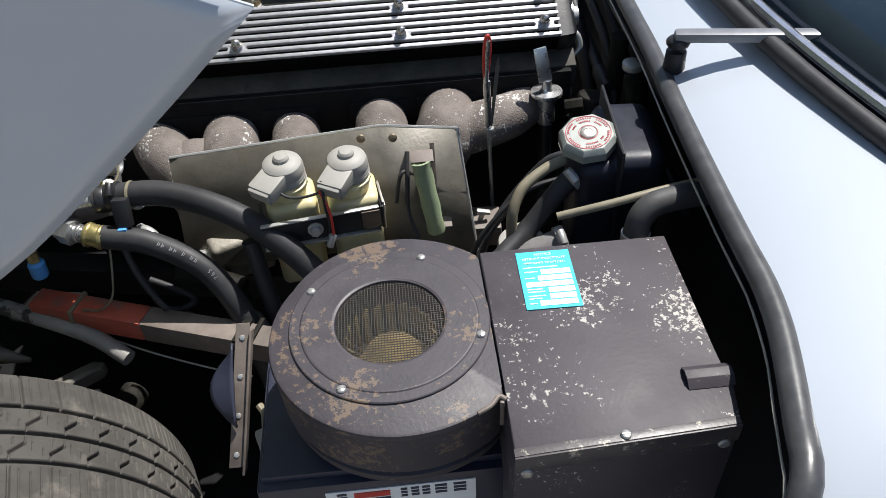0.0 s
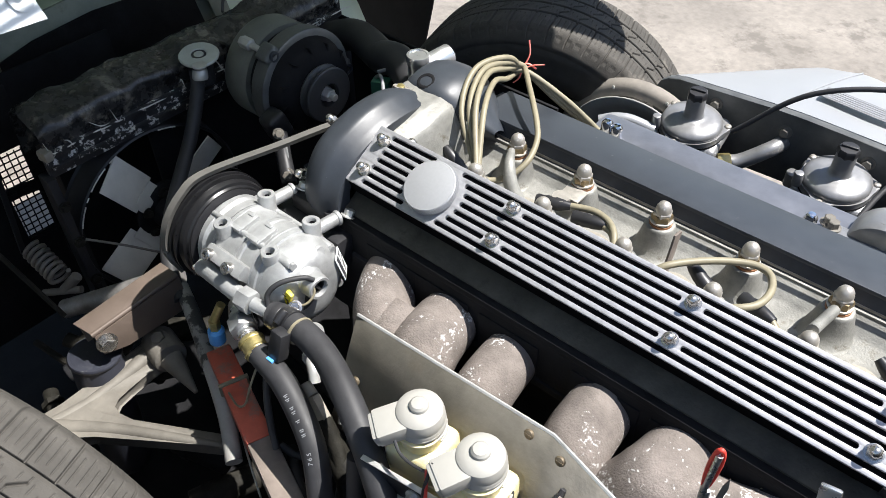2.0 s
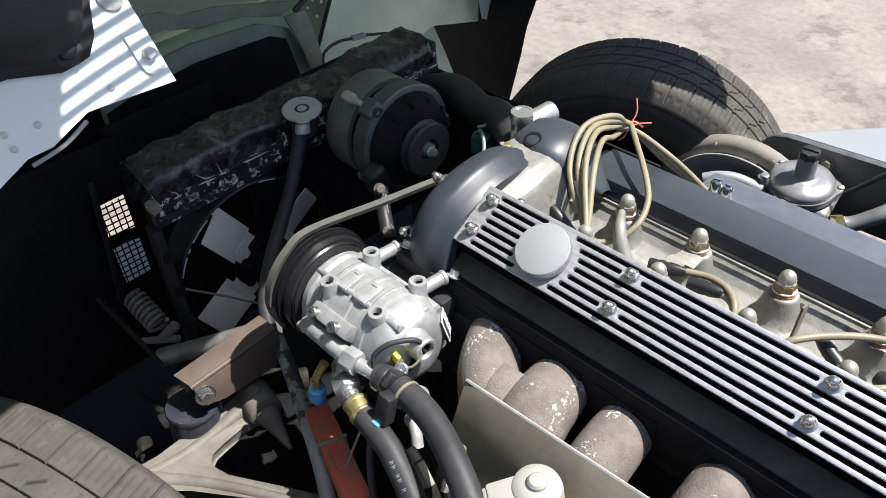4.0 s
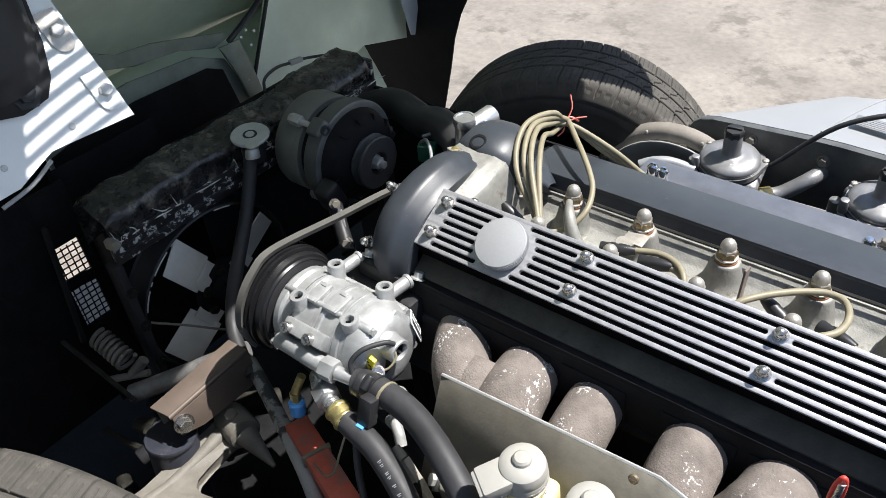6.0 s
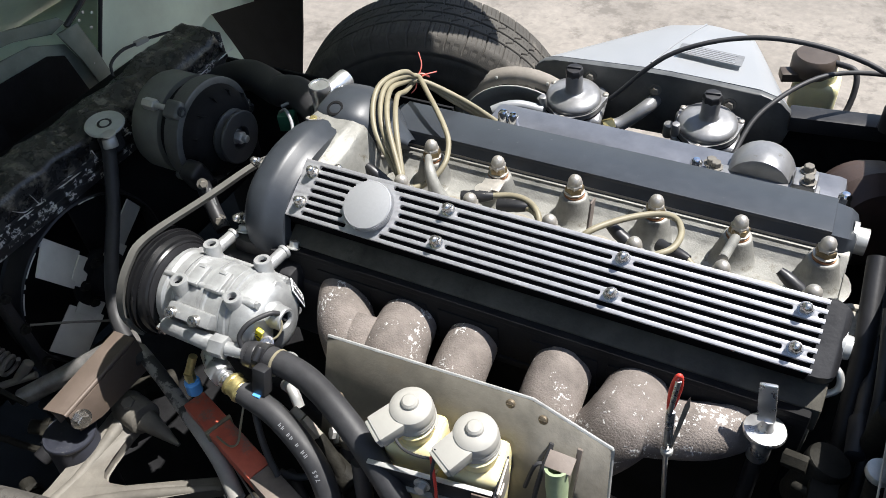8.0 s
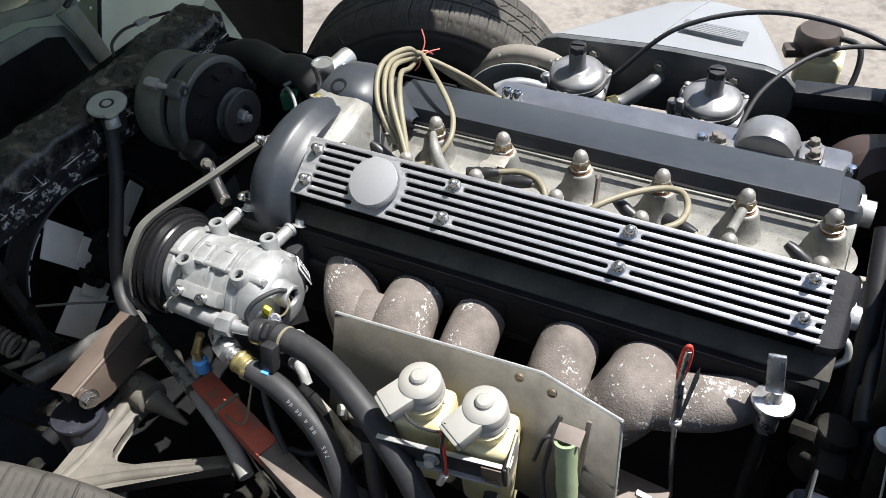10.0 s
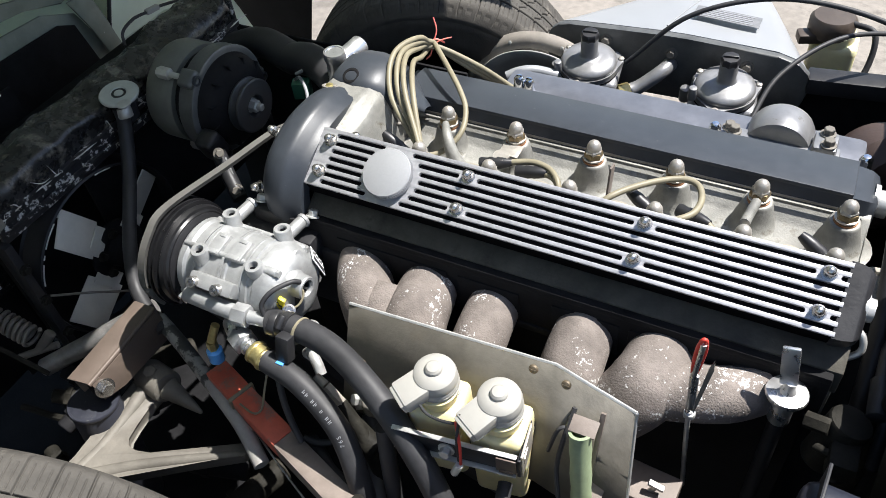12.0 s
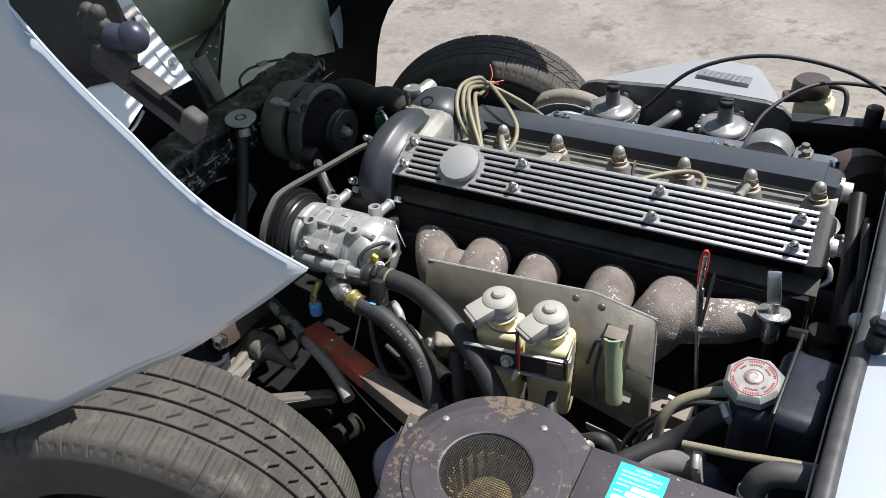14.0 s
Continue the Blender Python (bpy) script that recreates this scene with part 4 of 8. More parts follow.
part("folded_edge", f, M["zinc"], shield)
SHIELD_SCREW = screw_mesh("shield_screw", 0.0058, mat("tarnished_brown_screw", (0.17, 0.135, 0.09), 0.5, 0.4, var=0.25, scale=90, bump=0.15))
for p in ((0.366, -0.126, 0.640), (0.408, -0.132, 0.641), (0.146, -0.162, 0.576)):
    piece("screw", SHIELD_SCREW, upright(p, (0, -1, 0.45)), shield)

CAP = Form()
CAP.lathe((0, 0, 0), (0, 0, 1), [(0.0255, 0), (0.027, 0.002), (0.027, 0.009), (0.0262, 0.011), (0.0265, 0.013), (0.0262, 0.020), (0.0245, 0.0255), (0.0205, 0.029), (0.014, 0.0308), (0.0105, 0.0312), (0.0098, 0.0345), (0.0075, 0.037), (0.0001, 0.0378)], 36)
CAP.box((-0.014, -0.021, 0.0135), (0.036, 0.046, 0.021), Matrix.Rotation(radians(-35), 4, "Z") @ Matrix.Rotation(radians(9), 4, "X"), 0.004)
CAP.box((-0.0235, -0.0345, 0.0105), (0.032, 0.020, 0.018), Matrix.Rotation(radians(-35), 4, "Z") @ Matrix.Rotation(radians(14), 4, "X"), 0.003)
CAP_MESH = CAP.mesh("pump_cap", M["plastic"], 30)
BODY = Form()
BODY.lathe((0, 0, -0.012), (0, 0, 1), [(0.022, -0.012), (0.023, 0), (0.025, 0.004), (0.025, 0.010), (0.022, 0.0115)], 32)
BODY.box((0, 0, -0.094), (0.066, 0.060, 0.146), None, 0.013, 4)
BODY.box((0, 0, -0.060), (0.0675, 0.0615, 0.006), None, 0.003, 2)
BODY_MESH = BODY.mesh("bottle_body", M["bottle"], 40)
THREAD = Form().tube([(0.0262 * math.cos(a), 0.0262 * math.sin(a), -0.010 + 0.0012 * a) for a in np.linspace(0, 4 * math.pi, 40)], 0.0016, 6, 1).mesh("thread", M["plastic"])
for i, (x, y, tip, lab) in enumerate(((0.267, -0.180, 0.665, "small"), (0.348, -0.181, 0.665, "large"))):
    ob = thing("washer_bottle", (x, y, tip - 0.165), "yellowed translucent washer fluid bottle with a white pump cap", "washer bottle", "washer bottles")
    piece("pump_cap", CAP_MESH, pose(x, y, tip - 0.038, 4, 0, 6 * i), ob, "aged white plastic pump cap")
    piece("bottle_body", BODY_MESH, pose(x + 0.002, y - 0.004, tip - 0.038, 4, 0, 8), ob)
    piece("thread", THREAD, pose(x, y, tip - 0.038, 4, 0, 0), ob)
holder = thing("bottle_bracket", (0.31, -0.23, 0.55), "black steel strap bracket round the washer bottles", "bracket")
f = Form()
f.box((0.308, -0.226, 0.580), (0.155, 0.004, 0.034), Matrix.Rotation(radians(8), 4, "Z"), 0.001)
f.box((0.383, -0.195, 0.583), (0.004, 0.055, 0.036), Matrix.Rotation(radians(8), 4, "Z"), 0.001)
f.box((0.233, -0.215, 0.580), (0.004, 0.05, 0.034), Matrix.Rotation(radians(8), 4, "Z"), 0.001)
part("strap", f, M["black"], holder, "black strap")
f = Form()
f.box((0.308, -0.2285, 0.561), (0.150, 0.010, 0.003), Matrix.Rotation(radians(8), 4, "Z"), 0.001)
f.box((0.308, -0.2275, 0.5975), (0.150, 0.006, 0.002), Matrix.Rotation(radians(8), 4, "Z"), 0.0008)
part("bright_lip", f, M["zinc"], holder)
piece("bolt", BOLT, upright((0.300, -0.230, 0.580), (0.1, -1, 0.1)), holder)
f = Form()
f.box((0.3855, -0.196, 0.583), (0.003, 0.046, 0.044), Matrix.Rotation(radians(8), 4, "Z"), 0.001)
f.box((0.388, -0.206, 0.590), (0.004, 0.016, 0.012), Matrix.Rotation(radians(8), 4, "Z"), 0.001)
part("end_plate", f, M["dull"], holder, "bright bent end plate")
f = Form()
f.box((0.372, -0.2235, 0.583), (0.024, 0.002, 0.026), Matrix.Rotation(radians(8), 4, "Z"), 0.0006)
f.box((0.372, -0.2245, 0.571), (0.016, 0.002, 0.006), Matrix.Rotation(radians(8), 4, "Z"), 0.0006)
part("rusty_tab", f, M["bronze"], holder, "rust-brown tab")
f = Form()
f.tube([(0.248, -0.205, 0.640), (0.275, -0.222, 0.628), (0.31, -0.223, 0.632), (0.325, -0.215, 0.645)], 0.0018, 8)
f.tube([(0.316, -0.216, 0.645), (0.317, -0.232, 0.62), (0.32, -0.238, 0.595), (0.318, -0.236, 0.57)], 0.002, 8)
solo("pump_wire", f, M["rubber"], "thin black pump wire on the washer bottles", "wire")
f = Form()
f.tube([(0.312, -0.222, 0.635), (0.322, -0.236, 0.61), (0.323, -0.240, 0.578)], 0.0019, 8)
solo("red_wire", f, M["red"], "short red wire between the washer bottles", "wire")
f = Form()
f.cyl((0.322, -0.241, 0.578), (0.316, -0.246, 0.562), 0.005, n=12, bevel=0.001)
solo("wire_connector", f, M["zinc"], "grey metal wire connector below the bottles", "connector")

res = thing("ballast_resistor", (0.45, -0.2, 0.53), "sage green ceramic tube resistor on the heat shield", "resistor")
f = Form()
f.lathe((0.4555, -0.203, 0.533), Vector((0.441, -0.178, 0.632)) - Vector((0.4555, -0.203, 0.533)), [(0.0115, 0), (0.0125, 0.004), (0.0115, 0.02), (0.0127, 0.04), (0.0117, 0.06), (0.0128, 0.08), (0.012, 0.096), (0.0132, 0.1035), (0.0095, 0.104), (0.009, 0.09), (0.0001, 0.09)], 24)
part("sleeve", f, M["green"], res)
f = Form()
f.box((0.443, -0.172, 0.636), (0.030, 0.02, 0.003), Matrix.Rotation(radians(15), 4, "X"), 0.001)
f.box((0.458, -0.168, 0.60), (0.006, 0.004, 0.09), Matrix.Rotation(radians(-22), 4, "X"), 0.001)
f.box((0.462, -0.192, 0.540), (0.03, 0.02, 0.003), Matrix.Rotation(radians(15), 4, "X"), 0.001)
part("clip", f, M["frame"], res)
f = Form()
f.tube([(0.425, -0.150, 0.630), (0.422, -0.175, 0.60), (0.420, -0.190, 0.56), (0.43, -0.21, 0.53)], 0.003, 8)
f.tube([(0.432, -0.16, 0.60), (0.415, -0.17, 0.61), (0.405, -0.18, 0.57)], 0.0025, 8)
solo("resistor_lead", f, M["rubber"], "black lead beside the resistor on the shield", "wire")

# ---- air-conditioning compressor ----
comp = thing("compressor", (-0.06, -0.11, 0.53), "clean cast aluminium air-conditioning compressor with black belt pulley", "compressor")
CY, CZ = -0.110, 0.607


def lobed(x0, prof, lobes=0, n=80, phase=0.0):
    """A casting turned about the compressor's axis, with shallow lobes round it."""
    f = Form()
    f.rings([[(x0 + h, CY + r * (1 + w * math.cos(lobes * a + phase)) * math.cos(a), CZ + r * (1 + w * math.cos(lobes * a + phase)) * math.sin(a)) for a in np.linspace(0, 2 * math.pi, n, endpoint=False)] for r, h, w in prof])
    return f


f = lobed(-0.142, [(0.046, 0, 0), (0.056, 0.002, 0), (0.0592, 0.006, 0.012), (0.0592, 0.014, 0.02), (0.0560, 0.018, 0.02), (0.0568, 0.029, 0.015), (0.0600, 0.032, 0.0), (0.0600, 0.036, 0)], 5, phase=0.6)
body_c = part("front_housing", f, M["newalloy"], comp, sharp=32)
f = lobed(-0.1055, [(0.0585, 0, 0), (0.0600, 0.001, 0), (0.0600, 0.006, 0), (0.0572, 0.009, 0.02), (0.0562, 0.022, 0.03), (0.0572, 0.034, 0.02), (0.0602, 0.036, 0), (0.0602, 0.0405, 0), (0.059, 0.0412, 0)], 5, phase=0.6)
part("cylinder_front", f, M["newalloy"], comp, sharp=32)
f = lobed(-0.0637, [(0.0590, 0, 0), (0.0602, 0.0008, 0), (0.0602, 0.005, 0), (0.0575, 0.007, 0.02), (0.0568, 0.018, 0.03), (0.0580, 0.027, 0.015), (0.0612, 0.029, 0), (0.0618, 0.0325, 0), (0.0606, 0.0335, 0)], 5, phase=0.6)
part("cylinder_rear", f, M["newalloy"], comp, sharp=32)
f = lobed(-0.0294, [(0.0606, 0, 0), (0.0622, 0.0008, 0), (0.0622, 0.009, 0), (0.0600, 0.0105, 0), (0.0595, 0.016, 0), (0.0608, 0.0175, 0), (0.0606, 0.026, 0.01), (0.0580, 0.038, 0.02), (0.0520, 0.048, 0.03), (0.0430, 0.0545, 0.03), (0.0320, 0.0575, 0), (0.0200, 0.0585, 0), (0.0002, 0.059, 0)], 5, phase=0.2)
head_c = part("rear_head", f, M["newalloy"], comp, sharp=30)
for a in range(22, 360, 72):
    q = Matrix.Rotation(radians(a), 4, "X") @ Vector((0, 0, 0.0575))
    g = Form()
    g.cyl((-0.136, CY + q.y, CZ + q.z), (-0.024, CY + q.y, CZ + q.z), 0.0042, n=12, bevel=0.001)
    part("clamp_rod", g, M["newalloy"], comp)
    q = Matrix.Rotation(radians(a), 4, "X") @ Vector((0, 0, 0.0545))
    g = Form()
    g.cyl((-0.012, CY + q.y, CZ + q.z), (0.014, CY + q.y, CZ + q.z), 0.0078, 0.0066, 16, 0.0015)
    g.cyl((0.014, CY + q.y, CZ + q.z), (0.018, CY + q.y, CZ + q.z), 0.0055, n=6)
    part("head_bolt_boss", g, M["newalloy"], head_c)
# cast pads with notches on the top
for x, w in ((-0.086, 0.020), (-0.052, 0.024)):
    f = Form(Matrix.Translation((x, CY, CZ)) @ Matrix.Rotation(radians(6), 4, "X"))
    f.box((0, -0.004, 0.0585), (w, 0.034, 0.007), None, 0.0018)
    f.box((0, -0.018, 0.0600), (w * 0.8, 0.007, 0.007), None, 0.0015)
    f.box((0, 0.009, 0.0605), (w * 0.5, 0.006, 0.006), None, 0.0012)
    part("cast_pad", f, M["newalloy"], comp)
for x, y, z in ((-0.103, -0.066, 0.671), (-0.018, -0.064, 0.671), (-0.101, -0.146, 0.671), (-0.015, -0.142, 0.671)):
    f = Form()
    lean = (0, -0.12 if y < -0.1 else 0.12, 1)
    f.lathe((x, y + (0.008 if y < -0.1 else -0.008), z - 0.036), lean, [(0.0175, -0.012), (0.0155, 0.006), (0.0122, 0.016), (0.0120, 0.0345), (0.0110, 0.0362), (0.0066, 0.0362), (0.0056, 0.034), (0.0056, 0.018), (0.0001, 0.018)], 24)
    f.box((x, y + (0.010 if y < -0.1 else -0.010), z - 0.030), (0.010, 0.034, 0.026), None, 0.003)
    part("mounting_lug", f, M["newalloy"], body_c)
    part("lug_hole", Form().cyl((x, y, z - 0.016), (x, y, z - 0.0055), 0.0058, n=16), M["groove"], body_c)
for x in (-0.102, -0.014):
    f = Form()
    f.cyl((x - 0.004, -0.062, 0.652), (x, -0.030, 0.652), 0.0088, n=20, bevel=0.002)
    f.cyl((x, -0.032, 0.652), (x + 0.001, -0.026, 0.652), 0.0105, n=20, bevel=0.002)
    part("mounting_boss", f, M["newalloy"], body_c)
PULLEY = mat("black_pulley_paint", (0.010, 0.010, 0.011), 0.32, var=0.2, bump=0.05, spec=0.4)
f = Form()
f.lathe((-0.188, CY, CZ), (1, 0, 0), [(0.058, 0), (0.074, 0.001), (0.0785, 0.003), (0.0785, 0.005), (0.0705, 0.010), (0.0705, 0.0125), (0.0785, 0.0175), (0.0785, 0.0205), (0.0745, 0.0215), (0.0745, 0.0235), (0.0775, 0.0245), (0.0775, 0.0275), (0.072, 0.0285), (0.072, 0.0315), (0.0735, 0.033), (0.0715, 0.0385), (0.068, 0.040), (0.066, 0.043), (0.048, 0.045), (0.046, 0.040), (0.0001, 0.040)], 72)
part("pulley", f, PULLEY, comp, "black belt pulley", 25)
f = Form()
f.lathe((-0.153, CY, CZ), (1, 0, 0), [(0.050, 0), (0.0625, 0.001), (0.064, 0.003), (0.064, 0.009), (0.058, 0.011)], 56)
f.box((-0.148, CY - 0.052, CZ - 0.02), (0.014, 0.02, 0.03), None, 0.003)
part("clutch_coil", f, M["black"], comp)
# rear port, peg and hose ear on the rear head
PC_Y, PC_Z = -0.117, 0.630
f = Form()
f.lathe((0.020, PC_Y, PC_Z), (1, -0.04, 0), [(0.026, -0.010), (0.021, 0.004), (0.0168, 0.010), (0.0162, 0.024), (0.0150, 0.026), (0.0118, 0.026), (0.0108, 0.022), (0.0108, 0.012), (0.0001, 0.012)], 32)
part("rear_port", f, M["newalloy"], head_c, "", 28)
f = Form()
f.lathe((0.0315, PC_Y, PC_Z), (1, -0.04, 0), [(0.0104, 0), (0.0104, 0.009), (0.0085, 0.009), (0.0085, 0.003), (0.0001, 0.003)], 24)
f.box((0.039, PC_Y - 0.001, PC_Z), (0.006, 0.003, 0.016), Matrix.Rotation(radians(30), 4, "X"), 0.001)
part("port_plug", f, M["blackplastic"], head_c)
f = Form()
f.lathe((0.004, -0.090, 0.646), (1, 0.05, 0.5), [(0.0105, -0.006), (0.0090, 0.006), (0.0086, 0.016), (0.0070, 0.0175), (0.0001, 0.0175)], 20)
part("peg", f, M["newalloy"], head_c)
plate_turn = Matrix.Translation((0.0225, -0.0620, 0.6165)) @ Matrix.Rotation(radians(42), 4, "Z") @ Matrix.Rotation(radians(-14), 4, "Y")
part("type_plate", Form(plate_turn).box((0, 0, 0), (0.0016, 0.026, 0.038), None, 0.0005, 1), M["paper"], head_c, "small white type plate with black bars")
f = Form(plate_turn)
f.box((0.0010, -0.0065, 0.0), (0.0006, 0.0085, 0.033))
for i in range(7):
    f.box((0.0010, 0.0058, 0.014 - 0.0046 * i), (0.0006, 0.0095 - 0.003 * (i % 2), 0.0018))
part("print_bars", f, M["ink"], head_c)
# pipe block on the near side
f = Form()
f.box((-0.067, -0.1655, 0.638), (0.070, 0.020, 0.026), Matrix.Rotation(radians(35), 4, "X"), 0.004)
f.box((-0.067, -0.150, 0.625), (0.060, 0.030, 0.026), Matrix.Rotation(radians(20), 4, "X"), 0.006)
part("block", f, M["newalloy"], comp, "", 30)
f = Form()
f.cyl((-0.110, -0.182, 0.620), (-0.022, -0.184, 0.620), 0.0112, n=22, bevel=0.003)
f.cyl((-0.027, -0.184, 0.620), (-0.006, -0.182, 0.6195), 0.0155, n=6, bevel=0.0012)
f.cyl((-0.006, -0.182, 0.6195), (0.030, -0.174, 0.616), 0.0092, n=18)
part("discharge_pipe", f, M["newalloy"], comp, "", 30)
f = Form()
f.cyl((-0.045, -0.178, 0.590), (-0.022, -0.195, 0.588), 0.015, n=20, bevel=0.003)
f.cyl((-0.024, -0.194, 0.588), (-0.006, -0.203, 0.5875), 0.0178, n=6, bevel=0.0015)
f.cyl((-0.006, -0.203, 0.5875), (0.012, -0.207, 0.586), 0.0098, n=18)
f.cyl((-0.002, -0.204, 0.5872), (0.003, -0.206, 0.5868), 0.0122, n=18, bevel=0.001)
part("suction_union", f, M["satin"], comp, "", 30)
for x in (-0.092, -0.053):
    f = Form()
    f.lathe((x, -0.172, 0.6425), (0.0, -0.78, 0.62), [(0.0078, 0), (0.0078, 0.012), (0.0070, 0.013), (0.0042, 0.013), (0.0038, 0.008), (0.0001, 0.008)], 20)
    part("socket_bolt", f, M["nut"], comp)
f = Form()
f.box((-0.114, -0.186, 0.612), (0.016, 0.008, 0.008), Matrix.Rotation(radians(30), 4, "Y"), 0.002)
f.cyl((-0.122, -0.186, 0.602), (-0.108, -0.189, 0.622), 0.0035, n=10)
part("pressure_switch", f, M["chrome"], comp)
f = Form()
f.cyl((0.008, -0.206, 0.5865), (0.034, -0.213, 0.582), 0.0150, n=22, bevel=0.002)
f.cyl((0.010, -0.2065, 0.586), (0.015, -0.208, 0.585), 0.0166, n=22, bevel=0.001)
f.cyl((0.026, -0.211, 0.583), (0.030, -0.212, 0.5825), 0.0162, n=22, bevel=0.001)
part("brass_ferrule", f, M["brass"], comp, "yellow passivated crimp ferrule")
f = Form()
f.box((0.026, -0.152, 0.628), (0.010, 0.006, 0.026), Matrix.Rotation(radians(25), 4, "Y"), 0.0015)
tag_c = part("yellow_tag", f, M["yellow"], comp, "yellow plastic tag")
f = Form()
for k in range(3):
    f.box((0.0268 + 0.0028 * (k - 1), -0.1556, 0.634 - 0.006 * k), (0.006, 0.0008, 0.0016), Matrix.Rotation(radians(25), 4, "Y"))
part("print_bars", f, M["ink"], tag_c)
f = Form()
f.tube([(0.016, -0.176, 0.626), (0.012, -0.170, 0.640), (0.020, -0.155, 0.652), (0.034, -0.132, 0.652), (0.041, -0.122, 0.645)], 0.0034, 10)
part("clutch_wire", f, M["rubber"], comp)
f = Form()
f.tube([(0.040, -0.124, 0.642), (0.046, -0.128, 0.630), (0.044, -0.140, 0.620), (0.030, -0.150, 0.613)], 0.0016, 8)
part("earth_wire", f, M["wire"], comp)
f = Form()
f.lathe((0.018, -0.136, 0.612), (1, -0.35, 0.1), [(0.024, -0.006), (0.024, 0.004), (0.020, 0.008), (0.0001, 0.009)], 28)
part("coil_terminal", f, M["blackplastic"], comp)
piece("bolt", bolt_mesh("flange_bolt", 0.009, 0.014, M["zinc"]), upright((0.062, -0.150, 0.590), (0.6, -0.5, 0.4)), comp)
piece("bolt", bolt_mesh("small_bolt", 0.006, 0.012, M["nut"]), upright((0.036, -0.152, 0.618), (0.5, -0.4, 0.8)), comp)
f = Form()
f.box((-0.060, -0.024, 0.640), (0.080, 0.022, 0.028), None, 0.006)
f.box((-0.06, -0.035, 0.605), (0.13, 0.03, 0.05), None, 0.006)
f.box((-0.03, -0.02, 0.54), (0.16, 0.02, 0.12), None, 0.006)
part("mount_bracket", f, M["black"], comp)
for x in (-0.092, -0.004):
    piece("bolt", BOLT, upright((x, -0.019, 0.653), (0, 0.5, 0.8)), comp)

blue = thing("service_port", (-0.068, -0.207, 0.53), "bright blue plastic cap on a brass service valve", "valve")
f = Form()
f.lathe((-0.071, -0.209, 0.524), (0.05, 0.05, 1), [(0.0095, 0), (0.011, 0.002), (0.011, 0.022), (0.009, 0.024), (0.0085, 0.026)], 18)
part("cap", f, M["blue"], blue, "bright blue ribbed cap")
f = Form()
f.cyl((-0.070, -0.208, 0.549), (-0.069, -0.207, 0.565), 0.0075, n=6)
f.cyl((-0.069, -0.207, 0.565), (-0.062, -0.195, 0.59), 0.006, n=14)
part("valve_stem", f, M["brass"], blue)

f = Form()
belt = [(-0.178, -0.178, 0.565), (-0.178, -0.190, 0.607), (-0.178, -0.178, 0.648), (-0.178, -0.148, 0.677), (-0.178, -0.108, 0.688), (-0.160, -0.001, 0.681), (-0.150, 0.106, 0.668), (-0.150, 0.17, 0.64)]
rings = []
pts = curve(belt, 6)
for i, p in enumerate(pts):
    t = (pts[min(i + 1, len(pts) - 1)] - pts[max(i - 1, 0)]).normalized()
    up = Vector((1, 0, 0)).cross(t).normalized()
    if up.z < 0:
        up = -up
    rings.append([p + Vector((0.004, 0, 0)) - up * 0.0035, p + Vector((0.0058, 0, 0)) + up * 0.0035, p - Vector((0.0058, 0, 0)) + up * 0.0035, p - Vector((0.004, 0, 0)) - up * 0.0035])
f.rings(rings)
solo("drive_belt", f, mat("grey_worn_belt", (0.085, 0.082, 0.075), 0.7, var=0.15, bump=0.2), "worn grey rubber drive belt to the compressor pulley", "belt")

# ---- refrigerant hoses ----
f = Form()
f.tube([(0.020, -0.176, 0.614), (0.045, -0.171, 0.616), (0.122, -0.181, 0.617), (0.218, -0.220, 0.593), (0.300, -0.262, 0.520), (0.345, -0.300, 0.42), (0.375, -0.335, 0.34), (0.39, -0.37, 0.28)], 0.0165, 18, 10)
hose = solo("refrigerant_hose", f, M["rubber"], "thick matt black rubber hose from the compressor", "hose", "compressor hoses")
f = Form()
f.lathe((0.026, -0.1745, 0.6145), (1, 0.1, 0.05), [(0.0165, 0), (0.0178, 0.001), (0.0178, 0.010), (0.0172, 0.011), (0.0178, 0.012), (0.0178, 0.020), (0.0165, 0.021)], 24)
part("end_collar", f, M["blackplastic"], hose, "black crimped end collar")
f = Form()
f.tube([(0.030, -0.211, 0.583), (0.089, -0.220, 0.572), (0.153, -0.243, 0.540), (0.190, -0.272, 0.485), (0.205, -0.29, 0.42), (0.22, -0.31, 0.34)], 0.0155, 18, 10)
hose2 = solo("refrigerant_hose", f, M["rubber"], "black rubber hose with pale printed marks", "hose", "compressor hoses")
f = Form()
marks = curve([(0.089, -0.220, 0.572), (0.153, -0.243, 0.540), (0.190, -0.272, 0.485)], 14)
def on_hose(i):
    p, t = marks[i], (marks[i + 1] - marks[i - 1]).normalized()
    side = (Vector((0.10, -0.50, 0.86)) - t * t.dot(Vector((0.10, -0.50, 0.86)))).normalized()
    return p + side * 0.0159, t, side


rng = random.Random(4)
for i in (2, 3, 5, 6, 8, 10, 11):
    p, t, side = on_hose(i)
    turn = Matrix((t, side.cross(t), side)).transposed().to_4x4()
    f.box(p, (0.0009, 0.0052, 0.0005), turn)
    f.box(p + t * 0.0020, (0.0009, 0.0030 + 0.002 * rng.random(), 0.0005), turn)
for k, ch in enumerate("765"):
    p, t, side = on_hose(17 - k)
    turn = Matrix((-t, side.cross(-t), side)).transposed().to_4x4()
    writing(ch, 0.0075, Matrix.Translation(p) @ turn, M["can"], hose2, "print")
part("printed_marks", f, M["can"], hose2)


